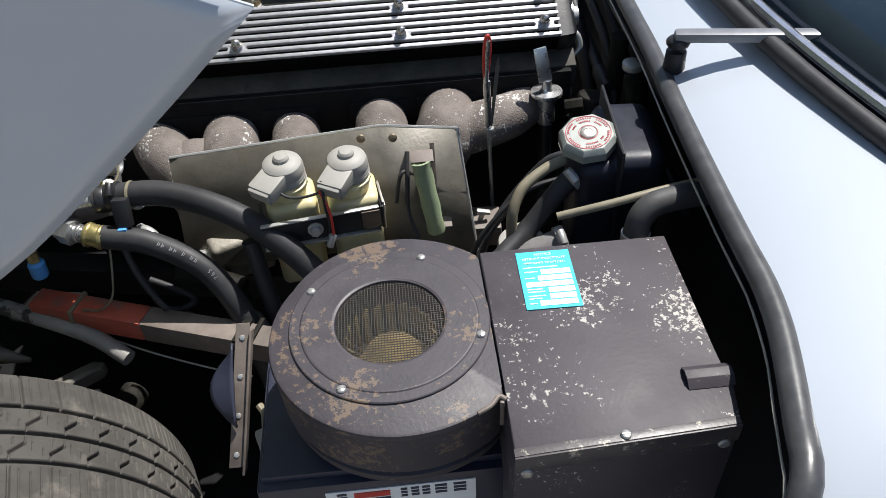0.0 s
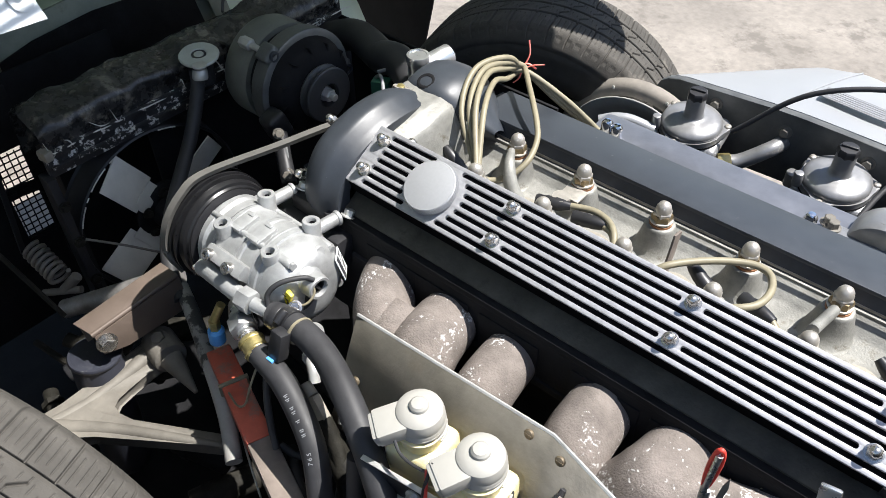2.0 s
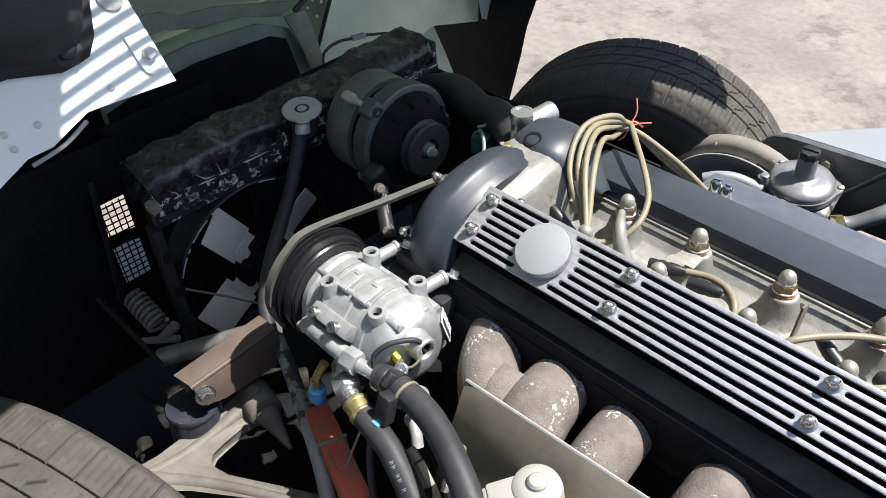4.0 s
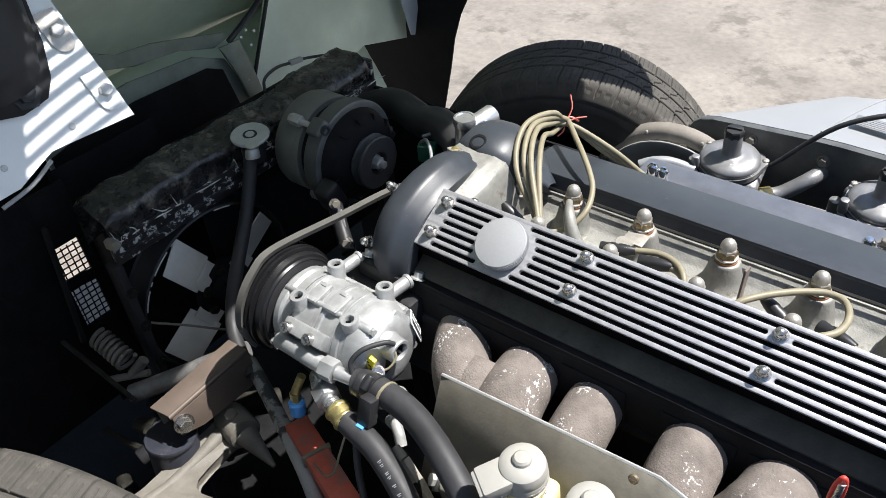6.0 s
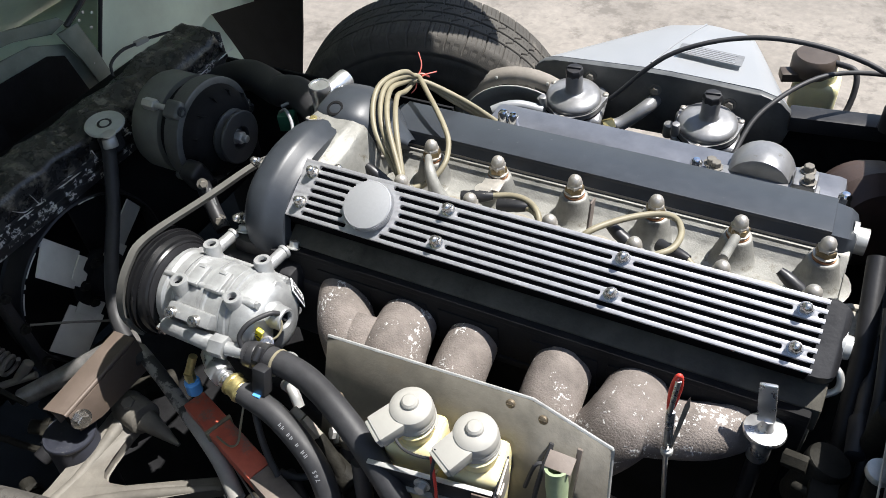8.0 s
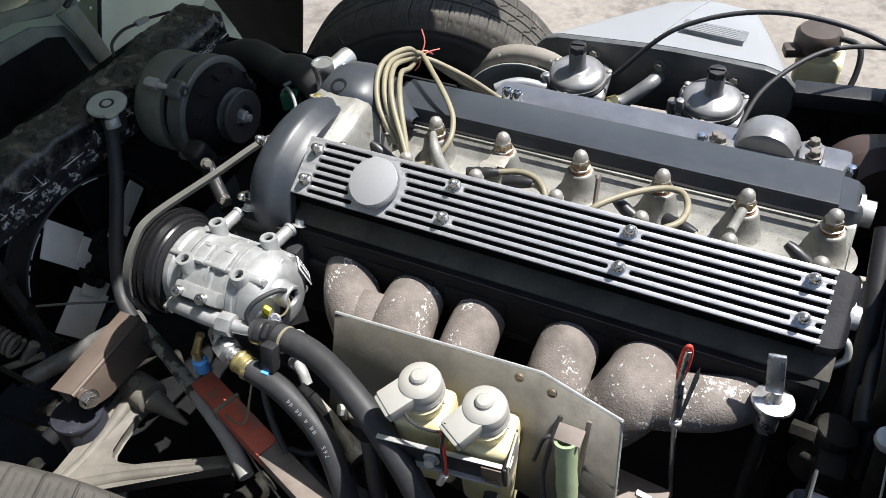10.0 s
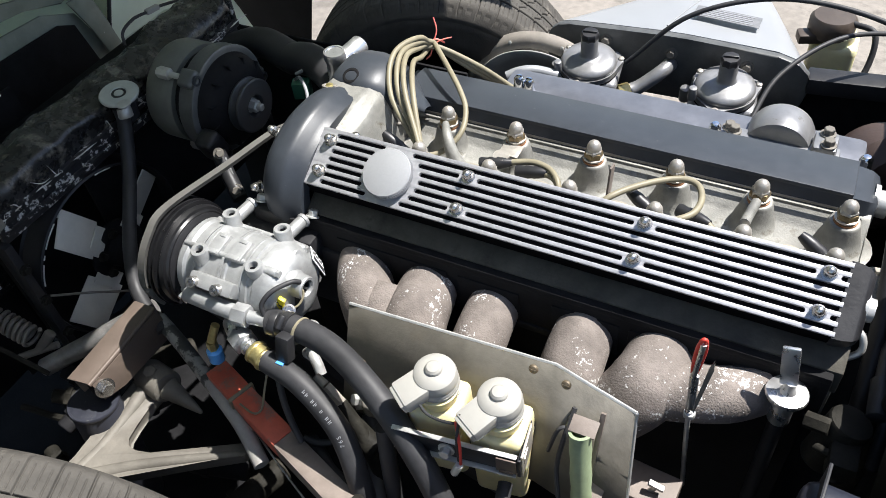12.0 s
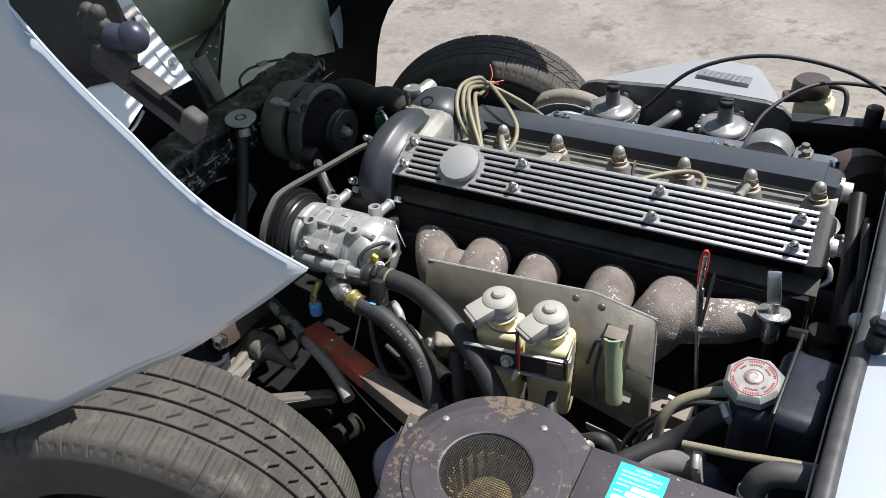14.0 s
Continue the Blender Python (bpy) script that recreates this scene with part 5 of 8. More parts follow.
def clamp(name, p, axis, r, material=None, label="worm-drive steel hose clamp"):
    p, axis = Vector(p), Vector(axis).normalized()
    ob = thing(name, p - axis * 0.006, label, "hose clamp", "hose clamps")
    f = Form()
    f.lathe(p - axis * 0.006, axis, [(r, 0), (r + 0.0015, 0.0005), (r + 0.0015, 0.0115), (r, 0.012)], 28)
    x = axis.orthogonal().normalized()
    part("band", f, material or M["zinc"], ob)
    f = Form()
    side = Vector((0, -0.5, 0.85))
    side = (side - axis * side.dot(axis)).normalized()
    t = axis.cross(side)
    f.cyl(p + side * (r + 0.004) - t * 0.009, p + side * (r + 0.004) + t * 0.009, 0.005, n=12, bevel=0.001)
    part("screw", f, material or M["zinc"], ob)
    return ob


clamp("hose_clamp", (0.048, -0.171, 0.616), (1, -0.05, 0.03), 0.0168, M["blackplastic"], "black plastic hose clamp")
f = Form()
f.lathe((0.066, -0.173, 0.617), (1, -0.1, 0.0), [(0.0170, 0), (0.0185, 0.001), (0.0185, 0.003), (0.017, 0.004)], 24)
solo("cable_tie", f, M["wire"], "tan cable tie round the black hose", "cable tie")
f = Form()
f.box((0.060, -0.1990, 0.610), (0.020, 0.017, 0.038), Matrix.Rotation(radians(-20), 4, "X"), 0.003)
plug = solo("wire_plug", f, M["blackplastic"], "black wire plug hanging below the hose", "connector")
f = Form()
f.box((0.058, -0.2115, 0.590), (0.011, 0.011, 0.012), None, 0.001)
part("blue_pin", f, M["blue"], plug, "blue locking pin")
f = Form()
f.tube([(0.056, -0.206, 0.598), (0.054, -0.220, 0.575), (0.062, -0.234, 0.540), (0.076, -0.246, 0.508), (0.090, -0.254, 0.486)], 0.0045, 10)
f.tube([(0.083, -0.244, 0.475), (0.105, -0.238, 0.467), (0.12, -0.225, 0.47), (0.09, -0.21, 0.48), (0.06, -0.20, 0.49)], 0.005, 10)
solo("clutch_cable", f, M["rubber"], "thin black cable looping over the frame rail", "cable")
f = Form()
f.tube([(0.036, -0.222, 0.570), (0.034, -0.236, 0.545), (0.024, -0.244, 0.508), (0.004, -0.245, 0.487), (-0.025, -0.238, 0.482)], 0.0015, 8)
solo("earth_wire", f, M["wire"], "thin tan wire hanging to the tie on the frame rail", "wire")
# pipe fittings between the hoses and shield
fit_ = thing("pipe_fitting", (0.115, -0.205, 0.50), "plated steel pipe union beside the heat shield", "pipe fitting")
f = Form()
f.cyl((0.088, -0.195, 0.554), (0.105, -0.198, 0.547), 0.008, n=16, bevel=0.002)
f.cyl((0.105, -0.198, 0.547), (0.130, -0.204, 0.529), 0.0095, n=6, bevel=0.001)
part("union", f, M["alloydark"], fit_)
f = Form()
f.tube([(0.128, -0.2035, 0.530), (0.16, -0.215, 0.50), (0.19, -0.235, 0.47), (0.22, -0.25, 0.42)], 0.0095, 14)
f.cyl((0.10, -0.195, 0.50), (0.19, -0.225, 0.48), 0.016, n=18, bevel=0.004)
part("pipe", f, M["oily"], fit_)
f = Form()
f.tube([(0.215, -0.230, 0.57), (0.225, -0.25, 0.50), (0.235, -0.265, 0.42)], 0.011, 16)
solo("coolant_hose", f, M["rubber"], "black coolant hose below the washer bottles", "hose")

f = Form()
f.tube([(0.085, -0.232, 0.452), (0.104, -0.243, 0.458), (0.136, -0.264, 0.462), (0.177, -0.278, 0.466), (0.239, -0.302, 0.462), (0.285, -0.322, 0.44), (0.31, -0.335, 0.39)], 0.0085, 14, 8)
solo("black_conduit", f, M["rubber"], "black rubber conduit lying along the frame rail", "cable")
f = Form()
f.tube([(0.149, -0.176, 0.475), (0.160, -0.196, 0.46), (0.186, -0.236, 0.452), (0.218, -0.284, 0.445), (0.24, -0.31, 0.40)], 0.0125, 14, 8)
solo("grey_conduit", f, mat("dusty_grey_rubber", (0.075, 0.075, 0.076), 0.7, var=0.2, scale=40, bump=0.15), "dusty grey rubber conduit behind the hoses", "cable")
mount = thing("engine_mount", (0.165, -0.165, 0.45), "dull grey cast engine mount bracket below the manifold", "engine mount")
f = Form()
f.box((0.165, -0.165, 0.505), (0.050, 0.036, 0.040), Matrix.Rotation(radians(25), 4, "Z") @ Matrix.Rotation(radians(12), 4, "X"), 0.009, 3)
f.box((0.180, -0.150, 0.475), (0.080, 0.030, 0.060), Matrix.Rotation(radians(20), 4, "Z"), 0.008, 3)
part("casting", f, M["alloydark"], mount)
f = Form()
f.lathe((0.140, -0.172, 0.500), (-0.6, -0.6, 0.5), [(0.014, 0), (0.015, 0.002), (0.015, 0.008), (0.010, 0.010), (0.0085, 0.010), (0.0085, 0.016), (0.0001, 0.0165)], 6)
part("bolt", f, M["zinc"], mount)
f = Form()
f.tube([(0.046, -0.155, 0.535), (0.058, -0.160, 0.546), (0.072, -0.168, 0.545), (0.082, -0.176, 0.532)], 0.0075, 14)
f.lathe((0.053, -0.157, 0.541), (0.8, -0.35, 0.45), [(0.0075, 0), (0.0105, 0.001), (0.0105, 0.008), (0.0075, 0.009)], 6)
solo("elbow_union", f, M["zinc"], "bright plated pipe elbow behind the hose", "pipe fitting")

# ---- alternator ----
alt = thing("alternator", (-0.30, 0.16, 0.57), "grey and black alternator with bare pulley nut", "alternator")
AY, AZ = 0.166, 0.652
f = Form()
f.lathe((-0.400, AY, AZ), (1, 0, 0), [(0.052, 0), (0.072, 0.003), (0.081, 0.009), (0.0835, 0.016), (0.0835, 0.062), (0.0825, 0.0635), (0.075, 0.064)], 56)
part("rear_housing", f, mat("grey_alternator_paint", (0.125, 0.13, 0.115), 0.55, 0.1, var=0.18, bump=0.18, worn=((0.08, 0.078, 0.07), 0.6, 30, 0.12)), alt)
f = Form()
f.cyl((-0.34, AY, AZ), (-0.30, AY, AZ), 0.074, n=48)
part("stator", f, M["deep_black"], alt)
FRONT_ALT = mat("dark_grey_alternator_casting", (0.105, 0.11, 0.11), 0.45, 0.25, var=0.2, bump=0.25)
f = Form()
f.lathe((-0.318, AY, AZ), (1, 0, 0), [(0.076, 0), (0.0870, 0.001), (0.0885, 0.004), (0.0885, 0.024), (0.0895, 0.026), (0.0895, 0.030), (0.086, 0.032), (0.070, 0.030)], 56)
for a, w in ((37, 0.030), (152, 0.034), (262, 0.030)):
    t = Matrix.Translation((-0.303, AY, AZ)) @ Matrix.Rotation(radians(a), 4, "X")
    f.box(t @ Vector((0, 0, 0.088)), (0.030, w, 0.022), Matrix.Rotation(radians(a), 4, "X"), 0.007, 3)
part("front_housing", f, FRONT_ALT, alt)
f = Form()
f.lathe((-0.288, AY, AZ), (1, 0, 0), [(0.079, 0), (0.0775, 0.003), (0.075, 0.010), (0.071, 0.020), (0.060, 0.027), (0.045, 0.030), (0.036, 0.031)], 56)
fan_a = part("fan", f, M["deep_black"], alt, "black cooling fan")
for k in range(12):
    f = Form(Matrix.Translation((-0.268, AY, AZ)) @ Matrix.Rotation(radians(30 * k), 4, "X"))
    f.box((0, 0, 0.060), (0.012, 0.003, 0.028), Matrix.Rotation(radians(25), 4, "X"), 0.001)
    part("fan_vane", f, M["deep_black"], fan_a)
f = Form()
f.lathe((-0.256, AY, AZ), (1, 0, 0), [(0.043, 0), (0.0445, 0.002), (0.0445, 0.004), (0.035, 0.009), (0.035, 0.012), (0.0445, 0.017), (0.0445, 0.020), (0.0425, 0.0212), (0.0195, 0.0212), (0.0180, 0.018), (0.0175, 0.010), (0.0001, 0.010)], 56)
part("pulley", f, mat("dark_pulley_steel", (0.062, 0.063, 0.066), 0.45, 0.3, var=0.12, bump=0.08), alt, "dark grey pulley", 20)
f = Form()
f.lathe((-0.246, AY, AZ), (1, 0, 0), [(0.0125, 0), (0.0125, 0.003), (0.0100, 0.0035)], 20)
f.lathe((-0.2425, AY, AZ), (1, 0, 0), [(0.0105, 0), (0.0105, 0.011), (0.0092, 0.0125)], 6)
f.lathe((-0.230, AY, AZ), (1, 0, 0), [(0.0062, 0), (0.0062, 0.007), (0.005, 0.008), (0.0001, 0.008)], 16)
part("pulley_nut", f, M["zinc"], alt, "", 30)
for a in (37, 152, 262):
    q = Matrix.Rotation(radians(a), 4, "X") @ Vector((0, 0, 0.0905))
    f = Form()
    f.cyl((-0.366, AY + q.y, AZ + q.z), (-0.318, AY + q.y, AZ + q.z), 0.0048, n=10)
    f.cyl((-0.362, AY + q.y, AZ + q.z), (-0.340, AY + q.y, AZ + q.z), 0.0098, n=6, bevel=0.001)
    part("through_bolt", f, M["zinc"], alt)
    f = Form()
    f.lathe((-0.289, AY + q.y, AZ + q.z), (1, 0, 0), [(0.0085, 0), (0.0085, 0.004), (0.0055, 0.0045), (0.005, 0.001), (0.0001, 0.001)], 16)
    part("bolt_end", f, M["cover"], alt)
f = Form()
f.box((-0.262, 0.076, 0.632), (0.034, 0.034, 0.050), Matrix.Rotation(radians(20), 4, "X"), 0.010, 3)
f.tube([(-0.246, 0.068, 0.628), (-0.22, 0.05, 0.60), (-0.19, 0.03, 0.58)], 0.012, 10)
part("adjuster", f, M["black"], alt)
f = Form()
f.prism([(0.0, -0.008), (0.052, -0.007), (0.056, 0.0), (0.052, 0.007), (0.0, 0.008)], (-0.236, 0.062, 0.622), (0.62, -0.42, -0.66), (0.6, 0.7, 0.1), 0.006, 0.002)
part("slotted_strap", f, FRONT_ALT, alt, "dark slotted adjuster strap")
piece("bolt", bolt_mesh("adjuster_bolt", 0.006, 0.010, M["forged"]), upright((-0.232, 0.056, 0.640), (0.7, -0.4, 0.4)), alt)
piece("bolt", BOLT_DULL, upright((-0.198, 0.036, 0.590), (0.6, -0.6, 0.5)), alt)
# small green relay and wiring behind the pulley
relay = thing("relay", (-0.20, 0.24, 0.60), "small green relay with loose grey wires", "relay")
part("case", Form().box((-0.196, 0.242, 0.645), (0.030, 0.022, 0.030), Matrix.Rotation(radians(25), 4, "Z"), 0.003), mat("dark_green_plastic", (0.015, 0.10, 0.065), 0.4, var=0.2, bump=0.03), relay)
f = Form()
f.tube([(-0.21, 0.25, 0.665), (-0.185, 0.262, 0.675), (-0.165, 0.258, 0.668), (-0.15, 0.24, 0.65)], 0.003, 8)
f.tube([(-0.205, 0.24, 0.662), (-0.19, 0.235, 0.672), (-0.17, 0.22, 0.665), (-0.155, 0.20, 0.66), (-0.145, 0.17, 0.665)], 0.0028, 8)
part("wires", f, M["can"], relay)

# Added black sheet for the shaded space by the far wheel.
f = Form()
f.box((-0.30, 0.445, 0.36), (0.62, 0.006, 0.46), None, 0.002)
solo("inner_splash_panel", f, M["deep_black"], "added black sheet in place of shade beside the far front wheel", "splash panel", kind="structure")

# ---- radiator, fan and their hoses ----
rad = thing("radiator", (-0.5, 0.08, 0.2), "black painted radiator with chipped worn top tank", "radiator")


def tank_point(a, b):
    """The skin of the rounded top tank; a runs along it, b round its section."""
    y = -0.205 + 0.575 * a
    sect = [(-0.430, 0.650), (-0.427, 0.668), (-0.425, 0.685), (-0.431, 0.696), (-0.446, 0.703), (-0.475, 0.706), (-0.502, 0.704), (-0.515, 0.692), (-0.518, 0.66), (-0.518, 0.62)]
    k = b * (len(sect) - 1)
    i = min(int(k), len(sect) - 2)
    x, z = [sect[i][c] + (sect[i + 1][c] - sect[i][c]) * (k - i) for c in (0, 1)]
    end = min(1.0, min(a, 1 - a) / 0.035)
    shrink = 0.90 + 0.1 * math.sqrt(max(0, 1 - (1 - end) ** 2))
    dent = 0.011 * noise.noise(Vector((x * 24, y * 15, z * 24))) + 0.006 * noise.noise(Vector((x * 9 + 3, y * 38, z * 9))) + 0.003 * noise.noise(Vector((x * 60, y * 55, z * 60)))
    return (-0.5 + (x + 0.5) * shrink, y, 0.62 + (z - 0.62) * shrink + dent)


f = Form()
f.grid(tank_point, 60, 24)
part("top_tank", f, M["radblack"], rad, "black top tank with chipped and dented paint", 60)
f = Form()
f.box((-0.430, 0.08, 0.652), (0.016, 0.585, 0.012), None, 0.003)
f.box((-0.434, 0.08, 0.630), (0.010, 0.58, 0.034), None, 0.003)
part("tank_seam", f, M["chipseam"], rad, "chipped seam under the top tank")
f = Form()
f.box((-0.428, -0.206, 0.655), (0.020, 0.014, 0.016), Matrix.Rotation(radians(10), 4, "Z"), 0.003)
part("tank_end", Form().box((-0.472, 0.3715, 0.668), (0.088, 0.008, 0.056), None, 0.003), M["chipseam"], rad, "chipped far end of the top tank")
part("tank_corner", f, M["alloydark"], rad, "bare worn metal corner of the tank")
CHIP = mat("bare_scratched_metal", (0.62, 0.61, 0.58), 0.5, 0.2, var=0.2, scale=80, bump=0.3)
rng = random.Random(21)
y = -0.205
while y < 0.355:
    w = rng.choice((0.008, 0.014, 0.03, 0.05))
    f = Form()
    f.tube([(-0.4212 + 0.001 * rng.uniform(-1, 1), y + w * q, 0.6565 + 0.0012 * rng.uniform(-1, 1)) for q in (0, 0.3, 0.6, 1.0)], 0.0011, 6, 3, radii=[0.0002, 0.0013, 0.0009, 0.0013, 0.0002])
    part("scratch", f, CHIP, rad, "bare metal scratch on the seam")
    if rng.random() < 0.6:
        f = Form()
        f.tube([(-0.4225, y + w * q, 0.672 + 0.012 * rng.uniform(-1, 1) - 0.02 * q) for q in (0, 0.5, 1.0)], 0.001, 6, 3, radii=[0.0002, 0.0011, 0.0002])
        part("scratch", f, CHIP, rad)
    y += w + rng.uniform(0.004, 0.03)
for a0, a1 in ((20, 34), (37, 40), (44, 60), (64, 68), (100, 112)):
    f = Form()
    f.tube([(-0.424, -0.060 - 0.1485 * math.cos(radians(a)), 0.462 + 0.1485 * math.sin(radians(a))) for a in np.linspace(a0, a1, 6)], 0.0011, 6, 2)
    part("scratch", f, CHIP, rad)
f = Form()
f.box((-0.63, 0.11, 0.40), (0.06, 0.51, 0.42), None, 0.004)
f.box((-0.575, 0.11, 0.607), (0.15, 0.51, 0.02), None, 0.004)
part("core", f, M["deep_black"], rad)
f = Form()
f.box((-0.432, -0.215, 0.40), (0.03, 0.014, 0.44), None, 0.003)
part("side_bracket", f, M["black"], rad)
part("side_bracket", Form().box((-0.432, 0.375, 0.40), (0.03, 0.014, 0.44), None, 0.003), M["black"], rad)
for z in (0.57, 0.50, 0.42):
    piece("bolt", BOLT_BLACK, upright((-0.416, -0.214, z), (1, 0, 0)), rad)
shroud = thing("fan_shroud", (-0.44, -0.06, 0.2), "black fan shroud ring behind the radiator", "fan shroud")
f = Form()
f.lathe((-0.468, -0.060, 0.462), (1, 0, 0), [(0.158, 0), (0.151, 0.004), (0.147, 0.040), (0.149, 0.043), (0.152, 0.041), (0.156, 0.006)], 64, cap=False)
part("ring", f, M["black"], shroud)
f = Form()
f.box((-0.4235, 0.06, 0.632), (0.006, 0.53, 0.006), None, 0.0015)
part("top_rail", f, M["chipseam"], shroud, "chipped black rail")
f = Form()
f.box((-0.472, 0.17, 0.47), (0.006, 0.40, 0.26), None, 0.002)
part("side_sheet", f, M["deep_black"], shroud)
fan = thing("radiator_fan", (-0.42, -0.06, 0.30), "grey-bladed cooling fan behind the radiator", "fan")
f = Form()
f.lathe((-0.432, -0.060, 0.462), (1, 0, 0), [(0.050, 0), (0.054, 0.003), (0.054, 0.010), (0.050, 0.013), (0.030, 0.014), (0.026, 0.030), (0.0001, 0.030)], 32)
part("hub", f, M["deep_black"], fan)
for a in (-58, 32, 122, 212):
    f = Form(Matrix.Translation((-0.424, -0.060, 0.462)) @ Matrix.Rotation(radians(a), 4, "X"))
    f.box((0.0, 0.0, 0.099), (0.003, 0.064, 0.082), Matrix.Rotation(radians(20), 4, "Z"), 0.0014)
    f.box((0.004, 0.0, 0.052), (0.003, 0.050, 0.030), Matrix.Rotation(radians(8), 4, "Z"), 0.0014)
    blade = part("fan_blade", f, M["blade"], fan, "dusty grey metal fan blade")
for a in (-58, 2, 62, 122, 182, 242):
    piece("bolt", BOLT_BLACK, upright((-0.416, -0.060 - 0.041 * math.sin(radians(a)), 0.462 + 0.041 * math.cos(radians(a))), (1, 0, 0)), fan)
f = Form()
f.cyl((-0.413, 0.062, 0.66), (-0.411, 0.061, 0.702), 0.018, n=24)
part("filler_neck", f, M["black"], rad)
f = Form()
f.lathe((-0.411, 0.061, 0.701), (0.10, -0.06, 1), [(0.027, 0), (0.0305, 0.001), (0.0315, 0.004), (0.0298, 0.0062), (0.013, 0.0066), (0.0115, 0.0045), (0.008, 0.0045), (0.007, 0.0062), (0.0001, 0.0062)], 40)
pcap = part("pressure_cap", f, mat("bright_cap_plating", (0.43, 0.45, 0.42), 0.45, 0.15, var=0.10, scale=60, bump=0.08, worn=((0.38, 0.38, 0.33), 0.64, 60, 0.1)), rad, "bright zinc-plated pressure cap with two ears")
f = Form()
f.lathe((-0.4105, 0.0607, 0.7056), (0.10, -0.06, 1), [(0.0115, 0), (0.0115, 0.0008), (0.0078, 0.0008), (0.0078, 0)], 28, cap=False)
part("cap_groove", f, M["black"], pcap, "dark groove round the cap's centre")
for ex, ey in ((-0.434, 0.077), (-0.385, 0.043)):
    f = Form()
    f.cyl((ex, ey, 0.7020), (ex, ey, 0.7052), 0.0115, n=20, bevel=0.001)
    part("ear", f, M["zinc"], pcap)
f = Form()
f.lathe((-0.398, 0.048, 0.690), (0.25, -0.25, -1), [(0.011, 0), (0.012, 0.002), (0.012, 0.014), (0.011, 0.016)], 20)
part("spout", f, M["zinc"], rad)
f = Form()
f.tube([(-0.404, 0.046, 0.690), (-0.402, 0.040, 0.66), (-0.380, -0.006, 0.60), (-0.332, -0.091, 0.54), (-0.300, -0.135, 0.50), (-0.256, -0.161, 0.48), (-0.225, -0.172, 0.466)], 0.0112, 16, 10)
solo("overflow_hose", f, M["rubber"], "black rubber overflow hose hanging from the radiator cap", "hose")
f = Form()
f.tube([(-0.25, 0.30, 0.655), (-0.20, 0.285, 0.672), (-0.15, 0.265, 0.668), (-0.12, 0.245, 0.655)], 0.028, 18)
f.tube([(-0.42, 0.33, 0.62), (-0.34, 0.33, 0.65), (-0.25, 0.30, 0.655)], 0.028, 18)
solo("top_hose", f, M["rubber"], "thick black radiator top hose", "hose")
f = Form()
f.tube([(-0.515, 0.185, 0.695), (-0.53, 0.203, 0.708), (-0.53, 0.233, 0.716), (-0.53, 0.266, 0.711), (-0.53, 0.308, 0.703), (-0.525, 0.375, 0.680), (-0.50, 0.41, 0.645), (-0.47, 0.40, 0.60)], 0.0028, 8)
solo("radiator_wire", f, M["rubber"], "thin black wire lying over the radiator tank", "wire")
f = Form()
f.box((-0.53, 0.280, 0.709), (0.010, 0.030, 0.009), Matrix.Rotation(radians(-8), 4, "X"), 0.002)
solo("wire_joint", f, M["plastic"], "grey wire joint on the radiator wire", "connector")
f = Form()
f.tube([(-0.415, -0.205, 0.50), (-0.39, -0.16, 0.47), (-0.36, -0.11, 0.435), (-0.33, -0.06, 0.415)], 0.0021, 8)
solo("braided_pipe", f, M["forged"], "thin pale braided pipe beside the fan", "pipe")

# nose mouth with its stone guard, seen past the radiator
guard = thing("stone_guard", (-0.62, -0.21, 0.38), "black wire mesh guard with daylight behind it", "mesh guard")
f = Form()
for i in range(6):
    f.cyl((-0.62, -0.224 + 0.0115 * i, 0.385), (-0.62, -0.224 + 0.0115 * i, 0.565), 0.0013, n=6)
for i in range(16):
    f.cyl((-0.62, -0.228, 0.388 + 0.0115 * i), (-0.62, -0.160, 0.388 + 0.0115 * i), 0.0013, n=6)
part("wire_mesh", f, M["deep_black"], guard)
# Added black sheets stand in for the dark nose around the mesh.
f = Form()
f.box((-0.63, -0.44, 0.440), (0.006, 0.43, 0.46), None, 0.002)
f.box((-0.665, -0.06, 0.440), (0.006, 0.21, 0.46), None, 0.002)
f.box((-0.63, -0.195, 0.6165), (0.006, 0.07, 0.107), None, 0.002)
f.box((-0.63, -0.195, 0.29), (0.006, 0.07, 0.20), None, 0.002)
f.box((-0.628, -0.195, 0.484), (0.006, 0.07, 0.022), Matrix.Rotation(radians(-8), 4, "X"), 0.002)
part("panel", f, M["deep_black"], guard)
f = Form()
f.box((-0.612, -0.236, 0.50), (0.008, 0.010, 0.24), Matrix.Rotation(radians(-6), 4, "X"), 0.003)
part("stay", f, M["black"], guard)

# ---- frame rails and left front suspension ----
rail = thing("frame_rail", (0.07, -0.26, 0.44), "square steel frame tube in faded red and brown paint", "frame rail")
A0, A1 = Vector((-0.10, -0.199, 0.462)), Vector((0.26, -0.328, 0.466))
d = (A1 - A0).normalized()
turn = Matrix((d, Vector((0, 0, 1)).cross(d), Vector((0, 0, 1)))).transposed().to_4x4()
f = Form()
f.box(A0 + d * 0.085, (0.17, 0.034, 0.034), turn, 0.003)
part("red_end", f, M["orange"], rail, "faded red painted end")
f = Form()
f.box(A0 + d * 0.32, (0.30, 0.034, 0.034), turn, 0.003)
part("tube", f, M["frame"], rail)
f = Form()
f.tube([(-0.012, -0.244, 0.434), (0.06, -0.279, 0.430), (0.141, -0.315, 0.430), (0.20, -0.34, 0.435)], 0.0013, 8)
part("edge_line", f, M["zinc"], rail)
f = Form()
f.box(A0 + d * 0.066, (0.0055, 0.0405, 0.0405), turn @ Matrix.Rotation(radians(6), 4, "Y"), 0.001)
